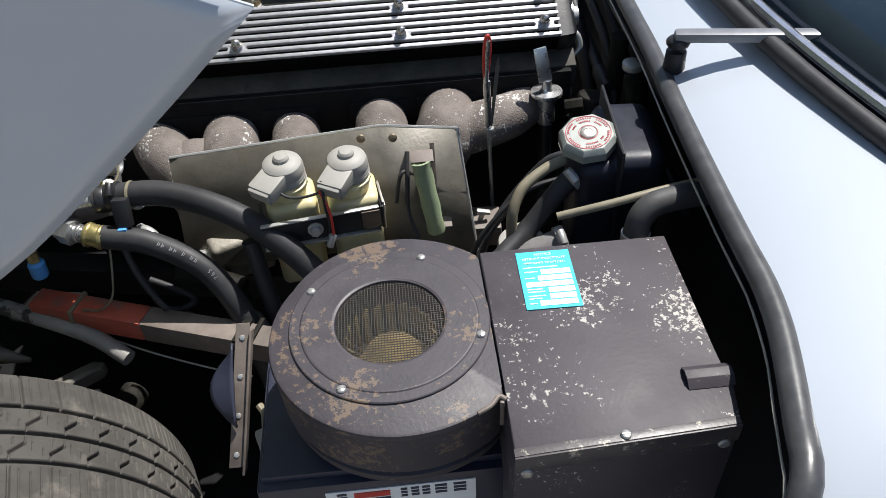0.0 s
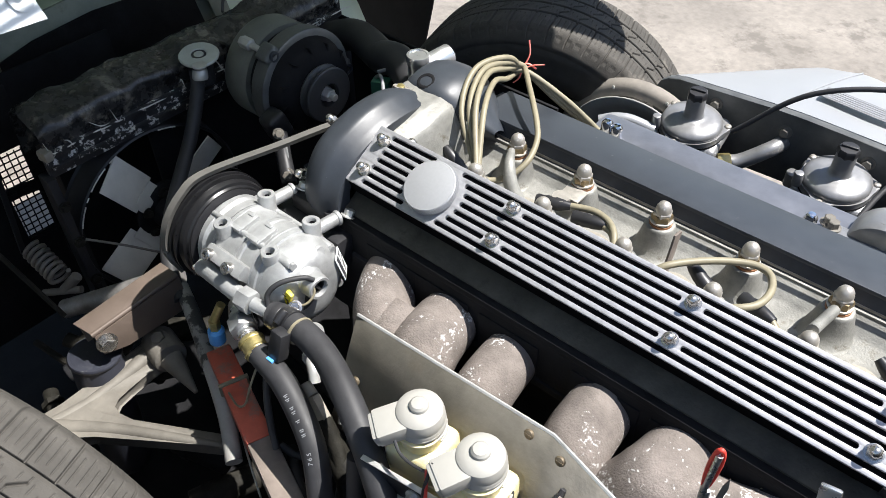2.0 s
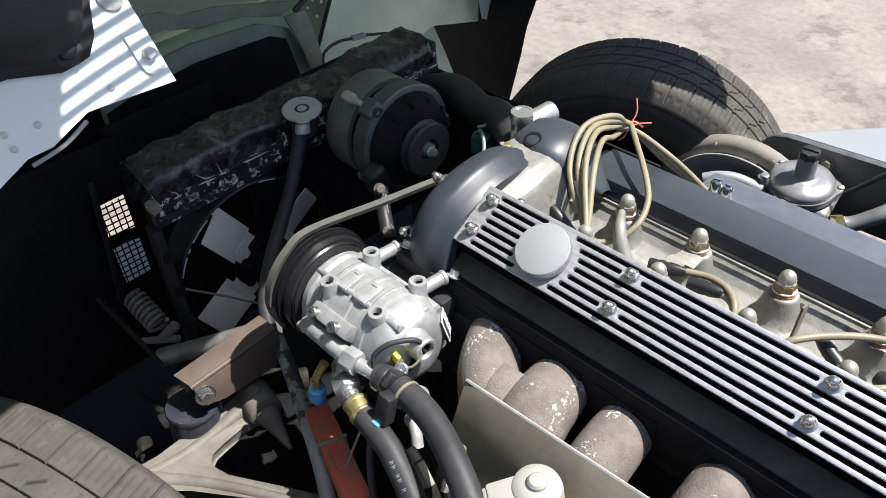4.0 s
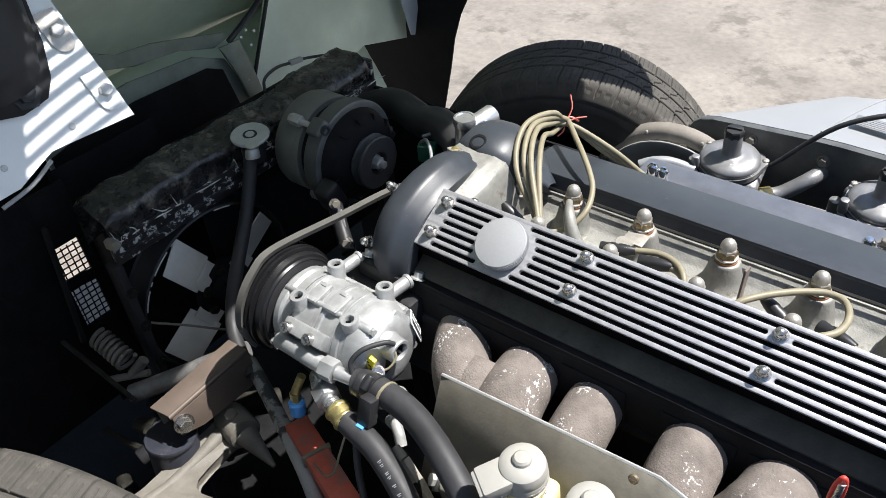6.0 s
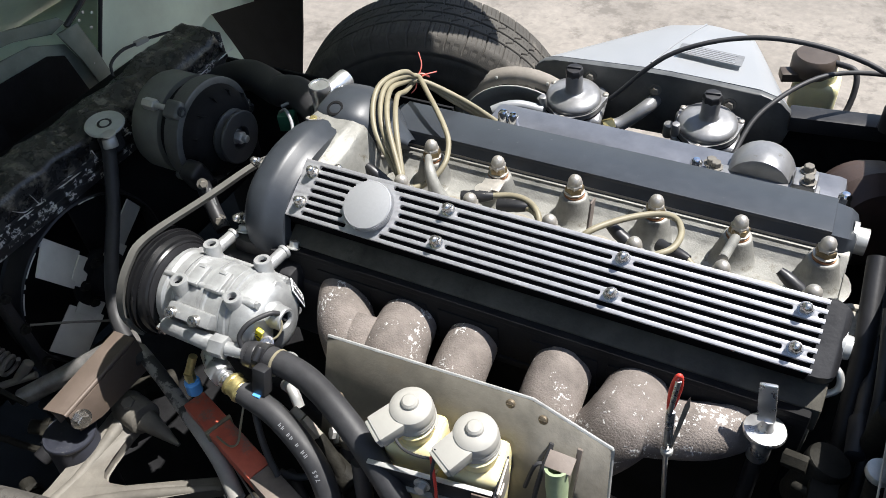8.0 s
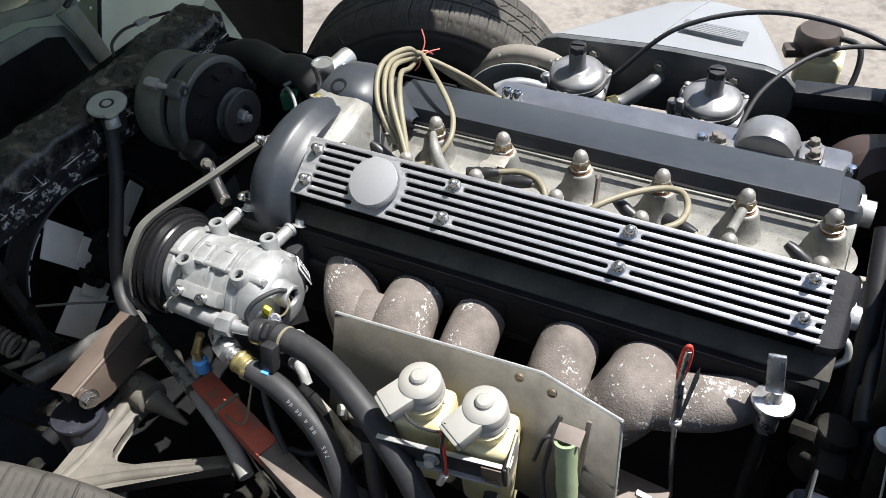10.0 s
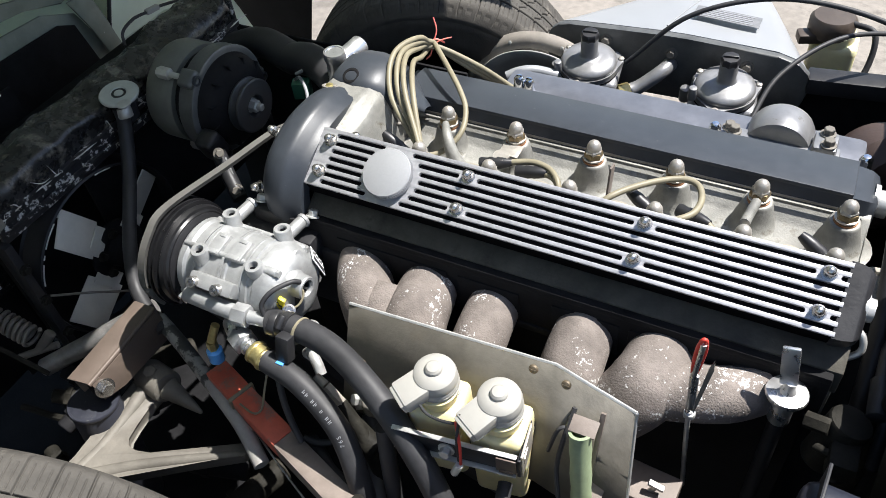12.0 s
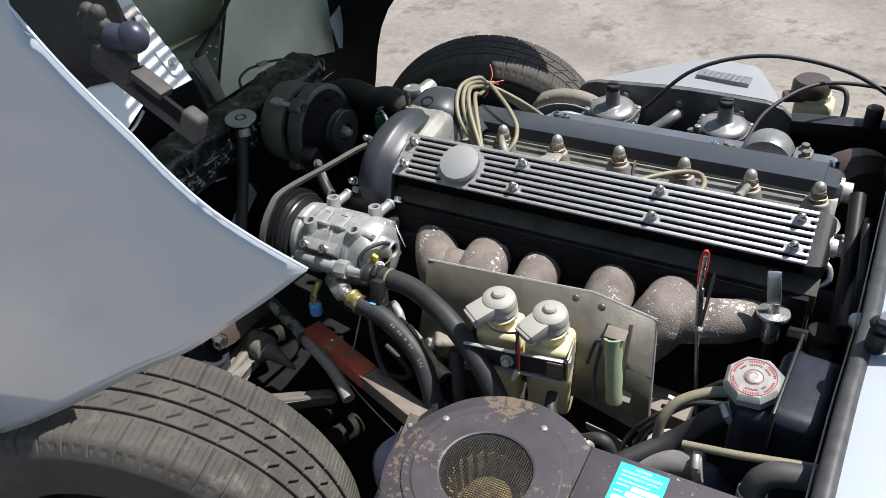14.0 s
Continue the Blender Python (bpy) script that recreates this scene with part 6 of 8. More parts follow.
solo("band_clip", f, M["wire"], "pale tie band round the red frame rail", "cable tie")
f = Form()
f.box(A0 + d * 0.312 + Vector((0, 0, 0.018)), (0.012, 0.04, 0.006), turn, 0.001)
f.box(A0 + d * 0.330 + Vector((0, 0, 0.018)), (0.006, 0.05, 0.006), turn, 0.001)
solo("rail_clip", f, M["oily"], "dark grimy clip on the frame rail", "clip")
f = Form()
f.box((0.05, -0.10, 0.40), (0.62, 0.04, 0.05), Matrix.Rotation(radians(-10), 4, "Z"), 0.004)
solo("lower_rail", f, M["black"], "dark grimy lower frame tube beneath the manifold", "frame rail")
f = Form()
f.box((0.478, -0.128, 0.471), (0.15, 0.05, 0.035), Matrix.Rotation(radians(-4), 4, "Z"), 0.004)
solo("rear_frame_tube", f, M["frame"], "brown painted frame tube under the dipstick", "frame rail")
f = Form()
f.tube([(-0.245, -0.158, 0.470), (-0.190, -0.178, 0.462), (-0.106, -0.214, 0.455), (-0.023, -0.252, 0.446), (0.03, -0.285, 0.43)], 0.0112, 16)
solo("brake_pipe_sleeve", f, mat("grey_sleeved_pipe", (0.30, 0.29, 0.27), 0.6, var=0.3, scale=14, bump=0.2, worn=((0.04, 0.04, 0.04), 0.52, 16, 0.05)), "grey sleeved pipe running beside the frame rail", "pipe")

arm = thing("upper_wishbone", (-0.2, -0.36, 0.36), "dusty forged steel upper suspension arm", "suspension arm")
hub = Vector((-0.222, -0.226, 0.405))
ball = Vector((-0.25, -0.44, 0.375))
f = Form()
vee = [(-0.262, -0.232), (-0.247, -0.378), (-0.262, -0.43), (-0.225, -0.44), (-0.169, -0.373), (-0.019, -0.276), (-0.016, -0.262), (-0.034, -0.257), (-0.150, -0.326), (-0.172, -0.336), (-0.190, -0.334), (-0.199, -0.322), (-0.203, -0.300), (-0.203, -0.262), (-0.201, -0.234)]
f.prism(vee, (0, 0, 0.383), (1, 0, 0), (0, 1, 0), 0.018, 0.004)
f.tube([(-0.020, -0.269, 0.396), (-0.09, -0.310, 0.398), (-0.165, -0.356, 0.396), (-0.235, -0.41, 0.392)], 0.010, 12, radii=[0.006, 0.008, 0.010, 0.014])
f.tube([(-0.233, -0.232, 0.402), (-0.228, -0.29, 0.397), (-0.228, -0.35, 0.394), (-0.24, -0.42, 0.39)], 0.013, 12, radii=[0.014, 0.010, 0.009, 0.013])
part("arm", f, M["forged"], arm, sharp=50)
f = Form()
f.cyl(hub + Vector((-0.025, 0.006, 0.0)), hub + Vector((0.03, -0.004, 0.004)), 0.026, n=24, bevel=0.006)
f.cyl(hub + Vector((0.03, -0.004, 0.004)), hub + Vector((0.095, -0.012, -0.012)), 0.018, 0.003, 18)
part("bush", f, M["forged"], arm)
piece("bolt", bolt_mesh("bush_bolt", 0.011, 0.012, M["forged"]), upright(hub + Vector((0, 0, 0.02)), (0.1, -0.2, 1)), arm)
brk = thing("spring_bracket", (-0.27, -0.24, 0.42), "brown painted pressed steel bracket with a bright bolt", "bracket")
e0, e1 = Vector((-0.247, -0.302, 0.484)), Vector((-0.238, -0.160, 0.502))
ax = e1 - e0
acr = Vector((-0.96, -0.10, 0.12)).normalized()
dwn = Vector((0.22, -0.05, -0.97)).normalized()
L = ax.length
f = Form()
f.prism([(0.003, 0), (0.035, -0.003), (0.035, L), (0.003, L)], e0, acr, ax, -0.0028, 0.0008)
part("top_plate", f, M["bronze"], brk)
f = Form()
f.tube([e0 + acr * 0.002 + dwn * 0.001, e1 + acr * 0.002 + dwn * 0.001], 0.0042, 14, 1)
part("folded_edge", f, M["bronze"], brk)
f = Form()
f.prism([(0.003, 0.002), (0.036, 0.004), (0.048, 0.04), (0.056, L), (0.003, L)], e0, dwn, ax, 0.0028, 0.0008)
part("side_plate", f, M["bronze"], brk)
f = Form()
f.prism([(0.003, 0.002), (0.036, 0.004), (0.050, L), (0.003, L)], e0 + acr * 0.035, dwn, ax, 0.0028, 0.0008)
part("far_side_plate", f, M["frame"], brk)
# Black block fills the channel just inside its open end.
part("rubber_block", Form().box(e0 + acr * 0.018 + dwn * 0.030 + ax * 0.16, (0.028, 0.030, 0.042), None, 0.006), M["deep_black"], brk)
piece("bolt", bolt_mesh("bracket_bolt", 0.0105, 0.013, M["nut"]), upright(e0 + dwn * 0.020 + ax * 0.10 + Vector((0.003, -0.001, 0)), (0.95, -0.2, 0.22)), brk)
f = Form()
hp = Vector((-0.2605, -0.188, 0.5025))
f.cyl(hp - Vector((0, 0, 0.004)), hp + Vector((0, 0, 0.0006)), 0.0046, n=14)
part("hole", f, M["deep_black"], brk)
damp = thing("damper", (-0.275, -0.31, 0.25), "dark grey suspension damper cylinder", "damper")
f = Form()
f.cyl((-0.270, -0.325, 0.18), (-0.268, -0.303, 0.432), 0.037, n=36, bevel=0.004)
f.lathe((-0.268, -0.304, 0.425), (0, 0.08, 1), [(0.0375, 0), (0.0385, 0.002), (0.0385, 0.005), (0.037, 0.007)], 36)
part("cylinder", f, mat("dark_slate_damper_paint", (0.022, 0.024, 0.034), 0.5, var=0.3, scale=25, bump=0.12, worn=((0.10, 0.10, 0.10), 0.64, 40, 0.08)), damp)
spring = thing("coil_spring", (-0.43, -0.27, 0.42), "small grey coil spring by the front frame", "spring")
f = Form()
p0, p1 = Vector((-0.49, -0.262, 0.475)), Vector((-0.43, -0.258, 0.448))
axs = (p1 - p0)
xx = axs.orthogonal().normalized()
yy = axs.normalized().cross(xx)
f.tube([p0 + axs * (a / 30.0) + (xx * math.cos(a * 1.45) + yy * math.sin(a * 1.45)) * 0.0155 for a in np.linspace(0, 30, 100)], 0.0036, 8, 2)
part("coil", f, M["forged"], spring)
f = Form()
f.cyl((-0.425, -0.262, 0.425), (-0.41, -0.24, 0.45), 0.009, n=12, bevel=0.002)
f.cyl((-0.45, -0.285, 0.42), (-0.40, -0.245, 0.43), 0.006, n=10)
part("end_fitting", f, M["forged"], spring)
f = Form()
f.tube([(-0.42, -0.275, 0.395), (-0.36, -0.225, 0.425), (-0.31, -0.18, 0.45), (-0.27, -0.14, 0.465)], 0.0155, 14)
solo("anti_roll_bar", f, mat("twisted_grey_rod", (0.26, 0.25, 0.24), 0.45, 0.5, var=0.35, scale=40, bump=0.3), "grey steel bar running towards the front suspension", "suspension bar")
# dim clutter in the lower front corner
rng = random.Random(11)
SHAPES = []
for k in range(4):
    f = Form()
    f.cyl((0, 0, 0), (0.05 + 0.02 * k, 0, 0), 0.012 + 0.003 * k, n=14, bevel=0.003)
    f.cyl((0.02, 0, 0), (0.03, 0, 0), 0.017 + 0.003 * k, n=6)
    SHAPES.append(f.mesh("steering_joint", [M["oily"], M["black"], M["deep_black"], M["oily"]][k]))
for k, (x, y, z, a, b) in enumerate(((-0.40, -0.30, 0.36, 30, 20), (-0.36, -0.33, 0.33, 80, -10), (-0.45, -0.24, 0.33, 10, 30), (-0.33, -0.20, 0.34, 60, 15), (-0.38, -0.36, 0.30, -20, 10), (-0.30, -0.24, 0.29, 40, -20), (-0.13, -0.29, 0.33, 20, 10), (-0.05, -0.33, 0.29, 70, 0))):
    tagged(piece("steering_joint", SHAPES[k % 4], pose(x, y, z, 0, b, a), None), "grimy steel steering joint low in the engine bay", "steering joint", "steering joints")
f = Form()
f.tube([(-0.50, -0.31, 0.50), (-0.44, -0.30, 0.46), (-0.38, -0.29, 0.42)], 0.004, 8)
f.tube([(-0.45, -0.33, 0.34), (-0.36, -0.31, 0.33), (-0.28, -0.26, 0.36)], 0.006, 8)
solo("brake_line", f, M["oily"], "thin grimy brake line by the suspension", "pipe")

# ---- heater unit ----
heater = thing("heater_unit", (0.45, -0.52, 0.507), "black painted car heater box with round blower drum and chipped paint", "heater")
HC = Vector((0.391, -0.482, 0))
HZ = 0.671


def scroll(deg):
    """The blower housing's radius, growing from its tongue towards the box."""
    return 0.112 + 0.026 * max(0.0, min(1.0, (deg - 150) / 160)) if deg < 312 else 0.112 + 0.026 * (1 - (deg - 312) / 198)


def scroll_ring(inset, z, n=96):
    return [(min(HC.x + (scroll(150 + 360 * k / n) - inset) * math.cos(radians(150 + 360 * k / n)), 0.4875), HC.y + (scroll(150 + 360 * k / n) - inset) * math.sin(radians(150 + 360 * k / n)), z) for k in range(n)]


f = Form()
levels = [(0.012, HZ - 0.083), (0.007, HZ - 0.082), (0.0055, HZ - 0.077), (0.006, HZ - 0.072), (0.009, HZ - 0.070), (0.0085, HZ - 0.066), (0.003, HZ - 0.060), (0.0015, HZ - 0.020), (0.0005, HZ - 0.0085), (0.0, HZ - 0.005), (0.0012, HZ - 0.0012), (0.004, HZ)]
rings = [f.verts(scroll_ring(i, z)) for i, z in levels]
hole = f.verts([(HC.x + 0.054 * math.cos(radians(150 + 360 * k / 96)), HC.y + 0.054 * math.sin(radians(150 + 360 * k / 96)), HZ) for k in range(96)])
deep = f.verts([(HC.x + 0.054 * math.cos(radians(150 + 360 * k / 96)), HC.y + 0.054 * math.sin(radians(150 + 360 * k / 96)), HZ - 0.078) for k in range(96)])
rings += [hole, deep]
for a, b in zip(rings, rings[1:]):
    for k in range(96):
        f.face([a[k], a[(k + 1) % 96], b[(k + 1) % 96], b[k]])
f.face(deep)
f.face(rings[0])
drum = part("blower_drum", f, M["heaterrust"], heater, "round black scroll-shaped drum with rust-stained top", 30)
f = Form()
f.lathe((HC.x, HC.y, HZ), (0, 0, 1), [(0.0975, 0), (0.0975, 0.0018), (0.0965, 0.0026), (0.087, 0.0027), (0.0858, 0.0036), (0.0845, 0.0038), (0.056, 0.0038), (0.0535, 0.0030), (0.0522, -0.002), (0.054, -0.006)], 96, cap=False)
part("lid_ring", f, M["heaterrust"], heater, "", 8)
f = Form()
n = 36
for i in range(1, n):
    o = -0.0525 + 0.105 * i / n
    w = math.sqrt(max(0, 0.0525**2 - o * o))
    for a, b in (((o, -w), (o, w)), ((-w, o), (w, o))):
        f.cyl((HC.x + a[0], HC.y + a[1], HZ + 0.0005), (HC.x + b[0], HC.y + b[1], HZ + 0.0005), 0.0005, n=4)
part("wire_mesh", f, M["mesh"], heater, "fine tarnished wire mesh over the intake")
f = Form()
f.lathe((HC.x, HC.y, HZ - 0.076), (0, 0, 1), [(0.050, 0), (0.046, 0.004), (0.030, 0.012), (0.028, 0.030), (0.018, 0.036), (0.0001, 0.038)], 40)
blower = part("blower_wheel", f, M["straw"], heater, "dusty ochre blower wheel inside the drum")
VANE = Form().box((0, 0, 0), (0.002, 0.010, 0.055)).mesh("vane", M["straw"])
for i in range(20):
    a = 2 * math.pi * i / 20
    piece("vane", VANE, pose(HC.x + 0.043 * math.cos(a), HC.y + 0.043 * math.sin(a), HZ - 0.048, 0, 0, math.degrees(a) + 30), blower)
LID_SCREW = screw_mesh("lid_screw", 0.0046, mat("dull_grey_screw", (0.30, 0.30, 0.29), 0.45, 0.5, var=0.2, scale=90, bump=0.1))
for a, turned in ((-121, 10), (-19, 75), (66, 40), (148, 120)):
    piece("screw", LID_SCREW, upright((HC.x + 0.0905 * math.cos(radians(a)), HC.y + 0.0905 * math.sin(radians(a)), HZ + 0.0024)) @ Matrix.Rotation(radians(turned), 4, "Z"), heater)
BZ = 0.676
f = Form()
outline = [(0.4885, -0.402), (0.4890, -0.579), (0.4865, -0.648), (0.680, -0.638), (0.687, -0.600), (0.684, -0.560), (0.685, -0.402)]
f.prism(outline[::-1], (0, 0, BZ - 0.185), (1, 0, 0), (0, 1, 0), 0.185, 0.002)
part("heater_box", f, M["heater"], heater, "black box with chipped white paint spots")
f = Form()
f.prism([(0.4865, -0.6485), (0.680, -0.6385), (0.680, -0.6305), (0.4865, -0.6405)], (0, 0, BZ), (1, 0, 0), (0, 1, 0), 0.0016, 0.0006)
f.box((0.58325, -0.6445, BZ - 0.010), (0.194, 0.0022, 0.022), Matrix.Rotation(radians(2.95), 4, "Z"), 0.0009)
part("folded_edge", f, mat("edge_worn_black_paint", (0.065, 0.058, 0.06), 0.42, var=0.2, scale=40, bump=0.15, worn=((0.42, 0.38, 0.31), 0.585, 55, 0.05), spec=0.5), heater, "worn folded seam along the box's front")
piece("screw", LID_SCREW, upright((0.581, -0.6385, BZ + 0.0016)), heater)
piece("screw", SCREW, upright((0.497, -0.6495, BZ - 0.022), (0, -1, 0)), heater)
piece("screw", SCREW, upright((0.668, -0.6405, BZ - 0.022), (0, -1, 0)), heater)
f = Form()
f.prism([(0, 0), (0.008, 0.0060), (0.017, 0.0066), (0.024, 0.0020), (0.024, 0), (0.017, 0.0046), (0.008, 0.0040)], (0.647, -0.600, BZ + 0.0006), (0, 1, 0), (0, 0, 1), 0.042, 0.0006)
part("latch", f, M["heater"], heater, "bent sheet-metal clip on the box")
f = Form()
f.tube([(0.462, -0.602, BZ + 0.001), (0.474, -0.596, BZ + 0.002), (0.482, -0.588, BZ + 0.003), (0.488, -0.590, BZ + 0.001)], 0.0022, 8)
f.box((0.4845, -0.592, BZ - 0.016), (0.004, 0.004, 0.034), None, 0.0015)
part("torn_edge", f, M["frame"], heater, "rusty torn metal edge")
# notice label
LX, LY = 0.552, -0.450
lab = Matrix.Translation((LX, LY, BZ + 0.0008)) @ Matrix.Rotation(radians(-1), 4, "Z")
f = Form(lab)
f.box((0, 0, 0), (0.055, 0.080, 0.0008))
label = part("notice_label", f, M["teal"], heater, "turquoise printed notice label with white form boxes")
for y, x0, x1 in ((0.0095, -0.006, 0.024), (0.001, -0.010, 0.024), (-0.0075, -0.023, 0.024), (-0.016, -0.002, 0.024), (-0.0245, -0.002, 0.024), (-0.033, -0.013, 0.024)):
    part("form_box", Form(lab).box(((x0 + x1) / 2, y, 0.0006), (x1 - x0, 0.0068, 0.0005)), M["paper"], label)
f = Form(lab)
for y, x0, x1 in ((0.0165, -0.023, 0.012), (0.0105, -0.023, -0.009), (0.0015, -0.023, -0.013), (-0.014, -0.023, -0.008), (-0.0175, -0.023, -0.006), (-0.023, -0.023, -0.006), (-0.0265, -0.023, -0.01), (-0.033, -0.023, -0.016)):
    f.box(((x0 + x1) / 2, y, 0.0006), (x1 - x0, 0.0013, 0.0004))
part("small_print", f, M["paper"], label)


for text, y, size in (("NOTICE", 0.0350, 0.0048), ("RETROFIT PROCEDURE", 0.0288, 0.0043), ("PERFORMED TO SAE J1661", 0.0228, 0.0037)):
    writing(text, size, lab @ Matrix.Translation((0, y, 0.0007)), M["paper"], label)

# battery and terminals below the drum
bat = thing("battery", (0.375, -0.495, 0.36), "dark car battery with a white printed label strip", "battery")
f = Form()
f.box((0.375, -0.495, 0.455), (0.26, 0.170, 0.19), None, 0.006)
f.box((0.375, -0.495, 0.553), (0.25, 0.150, 0.012), None, 0.004)
part("case", f, M["battery"], bat)
f = Form()
f.box((0.386, -0.5805, 0.513), (0.150, 0.0012, 0.050), None)
strip = part("label_strip", f, M["paper"], bat, "white label strip")
f = Form()
f.box((0.357, -0.5815, 0.529), (0.036, 0.001, 0.009), None)
part("red_wordmark", f, M["red"], strip, "plain red bar")
f = Form()
for x, w in ((0.327, 0.012), (0.389, 0.008), (0.400, 0.008), (0.411, 0.010), (0.426, 0.012), (0.445, 0.016)):
    for z in (0.533, 0.527, 0.521):
        f.box((x, -0.5815, z), (w * (0.8 + 0.2 * ((x * 1000 + z * 3000) % 2)), 0.001, 0.003), None)
f.box((0.357, -0.5815, 0.520), (0.036, 0.001, 0.003), None)
part("print_bars", f, M["battery"], strip)
brkt = thing("riveted_strip", (0.235, -0.54, 0.40), "rusty riveted metal strip beside the blower drum", "metal strip")
S0, S1 = Vector((0.215, -0.360, 0.558)), Vector((0.192, -0.475, 0.437))
sd = (S1 - S0).normalized()
sx = Vector((1, 0.05, -0.1))
sn = sx.cross(sd).normalized() * -1
sturn = Matrix((sx.normalized(), sd, sn)).transposed().to_4x4()
f = Form()
f.box((S0 + S1) / 2, (0.016, (S1 - S0).length, 0.003), sturn, 0.001)
f.box((S0 + S1) / 2 + Vector((0.0075, 0, -0.012)), (0.003, (S1 - S0).length, 0.03), sturn, 0.001)
part("strip", f, M["frame"], brkt)
RIV = Form().lathe((0, 0, 0), (0, 0, 1), [(0.0035, 0), (0.003, 0.0015), (0.0001, 0.0022)], 12).mesh("rivet", M["zinc"])
for k in range(4):
    piece("rivet", RIV, upright(S0.lerp(S1, 0.1 + 0.27 * k) + sn * 0.0012, sn), brkt)
f = Form()
f.grid(lambda a, b: (0.199 - 0.030 * math.sin(math.pi * a) * b, -0.372 - 0.075 * a, 0.538 - 0.05 * a - 0.012 * b), 10, 6)
solid(part("flap", f, M["battery"], brkt, "dark rubber flap"), 0.003)
conn = thing("wire_terminal", (0.222, -0.44, 0.43), "pale plastic wire terminal beside the drum", "connector")
f = Form()
f.box((0.235, -0.457, 0.455), (0.030, 0.034, 0.024), Matrix.Rotation(radians(20), 4, "Z"), 0.006, 3)
part("shell", f, M["plastic"], conn)
for dx in (-0.006, 0.006):
    f = Form()
    f.tube([(0.235 + dx, -0.447, 0.462), (0.235 + dx, -0.431, 0.476), (0.229 + dx, -0.421, 0.480)], 0.0045, 8)
    part("wire_end", f, M["wire"], conn)

# ---- header tank with cap and hoses ----
tank = thing("header_tank", (0.66, -0.25, 0.50), "black painted coolant header tank with octagonal cap", "coolant tank")
f = Form()
f.box((0.690, -0.232, 0.60), (0.075, 0.13, 0.19), Matrix.Rotation(radians(-4), 4, "Z"), 0.022, 4)
f.box((0.648, -0.258, 0.60), (0.06, 0.075, 0.18), None, 0.02, 4)
TANKPAINT = mat("blue_black_tank_paint", (0.016, 0.018, 0.027), 0.4, spec=0.3, var=0.25, scale=25, bump=0.1, worn=((0.06, 0.06, 0.062), 0.64, 30, 0.08))
part("shell", f, TANKPAINT, tank)
f = Form()
f.box((0.668, -0.235, 0.61), (0.004, 0.145, 0.21), Matrix.Rotation(radians(-4), 4, "Z"), 0.002)
part("seam", f, M["black"], tank)
f = Form()
f.cyl((0.636, -0.260, 0.66), (0.635, -0.258, 0.703), 0.026, n=28, bevel=0.003)
part("neck", f, M["black"], tank)
f = Form()
cu_ = Vector((-0.10, -0.18, 1)).normalized()
f.lathe((0.635, -0.257, 0.696), cu_, [(0.032, 0), (0.0345, 0.002), (0.0345, 0.013), (0.032, 0.0165), (0.0295, 0.0185)], 8, phase=0.4)
OCT = mat("weathered_grey_cap_plating", (0.30, 0.32, 0.295), 0.48, 0.25, var=0.15, scale=60, bump=0.15, worn=((0.42, 0.43, 0.41), 0.6, 40, 0.1))
octa = part("octagonal_cap", f, OCT, tank, "grey octagonal pressure cap", 20)
FADED = mat("faded_red_print", (0.36, 0.045, 0.062), 0.5, var=0.25, scale=90, bump=0.03, worn=((0.33, 0.30, 0.30), 0.60, 90, 0.06))
CT = Vector((0.635, -0.257, 0.696)) + cu_ * 0.0185
f = Form()
f.lathe(CT, cu_, [(0.0290, 0), (0.0290, 0.0003), (0.0001, 0.0003)], 8, phase=0.4)
part("cap_face", f, OCT, octa)
for r0, r1 in ((0.0262, 0.0252), (0.0112, 0.0104)):
    part("printed_ring", Form().lathe(CT, cu_, [(r0, 0.0003), (r0, 0.0008), (r1, 0.0008), (r1, 0.0003)], 56, cap=False), FADED, octa, "faded red printed ring")
cx_ = (Vector((1, 0, 0)) - cu_ * cu_.x).normalized()
cy_ = cu_.cross(cx_)
f = Form()
rng = random.Random(8)
for k in range(54):
    a = 2 * math.pi * k / 54
    if k % 9 in (0, 1):
        continue
    for rr, hh in ((0.0228, 0.0032), (0.0178, 0.0026)):
        if rr < 0.02 and not (3 < k < 24 or 36 < k < 50):
            continue
        rad_v = cx_ * math.cos(a) + cy_ * math.sin(a)
        t = Matrix((rad_v, cu_.cross(rad_v), cu_)).transposed().to_4x4()
        f.box(CT + rad_v * rr + cu_ * 0.0006, (hh * rng.uniform(0.7, 1.0), 0.0014, 0.0005), t)
part("print_bars", f, FADED, octa, "faded red bars of small print")
f = Form()
f.lathe(Vector((0.635, -0.257, 0.696)) + cu_ * 0.0185, cu_, [(0.0098, 0), (0.0095, 0.0014), (0.0080, 0.0024), (0.0050, 0.0026), (0.0045, 0.0020), (0.0001, 0.0019)], 32)
part("centre_rivet", f, M["dull"], tank)
f = Form()
f.tube([(0.625, -0.272, 0.668), (0.600, -0.280, 0.650), (0.560, -0.298, 0.608), (0.505, -0.345, 0.585), (0.47, -0.385, 0.56)], 0.0122, 18, 10)
solo("heater_hose", f, M["rubber"], "black heater hose from the header tank", "hose", "heater hoses")
f = Form()
f.tube([(0.600, -0.318, 0.600), (0.55, -0.325, 0.585), (0.50, -0.34, 0.56), (0.45, -0.35, 0.50)], 0.018, 16)
solo("heater_hose", f, mat("grey_worn_hose", (0.16, 0.155, 0.15), 0.6, var=0.25, scale=30, bump=0.1), "greyed heater hose beneath the black one", "hose", "heater hoses")
clamp("hose_clamp", (0.597, -0.318, 0.600), (1, 0.1, 0.2), 0.0185)
clamp("hose_clamp", (0.617, -0.275, 0.661), (0.7, 0.2, 0.5), 0.0126)
f = Form()
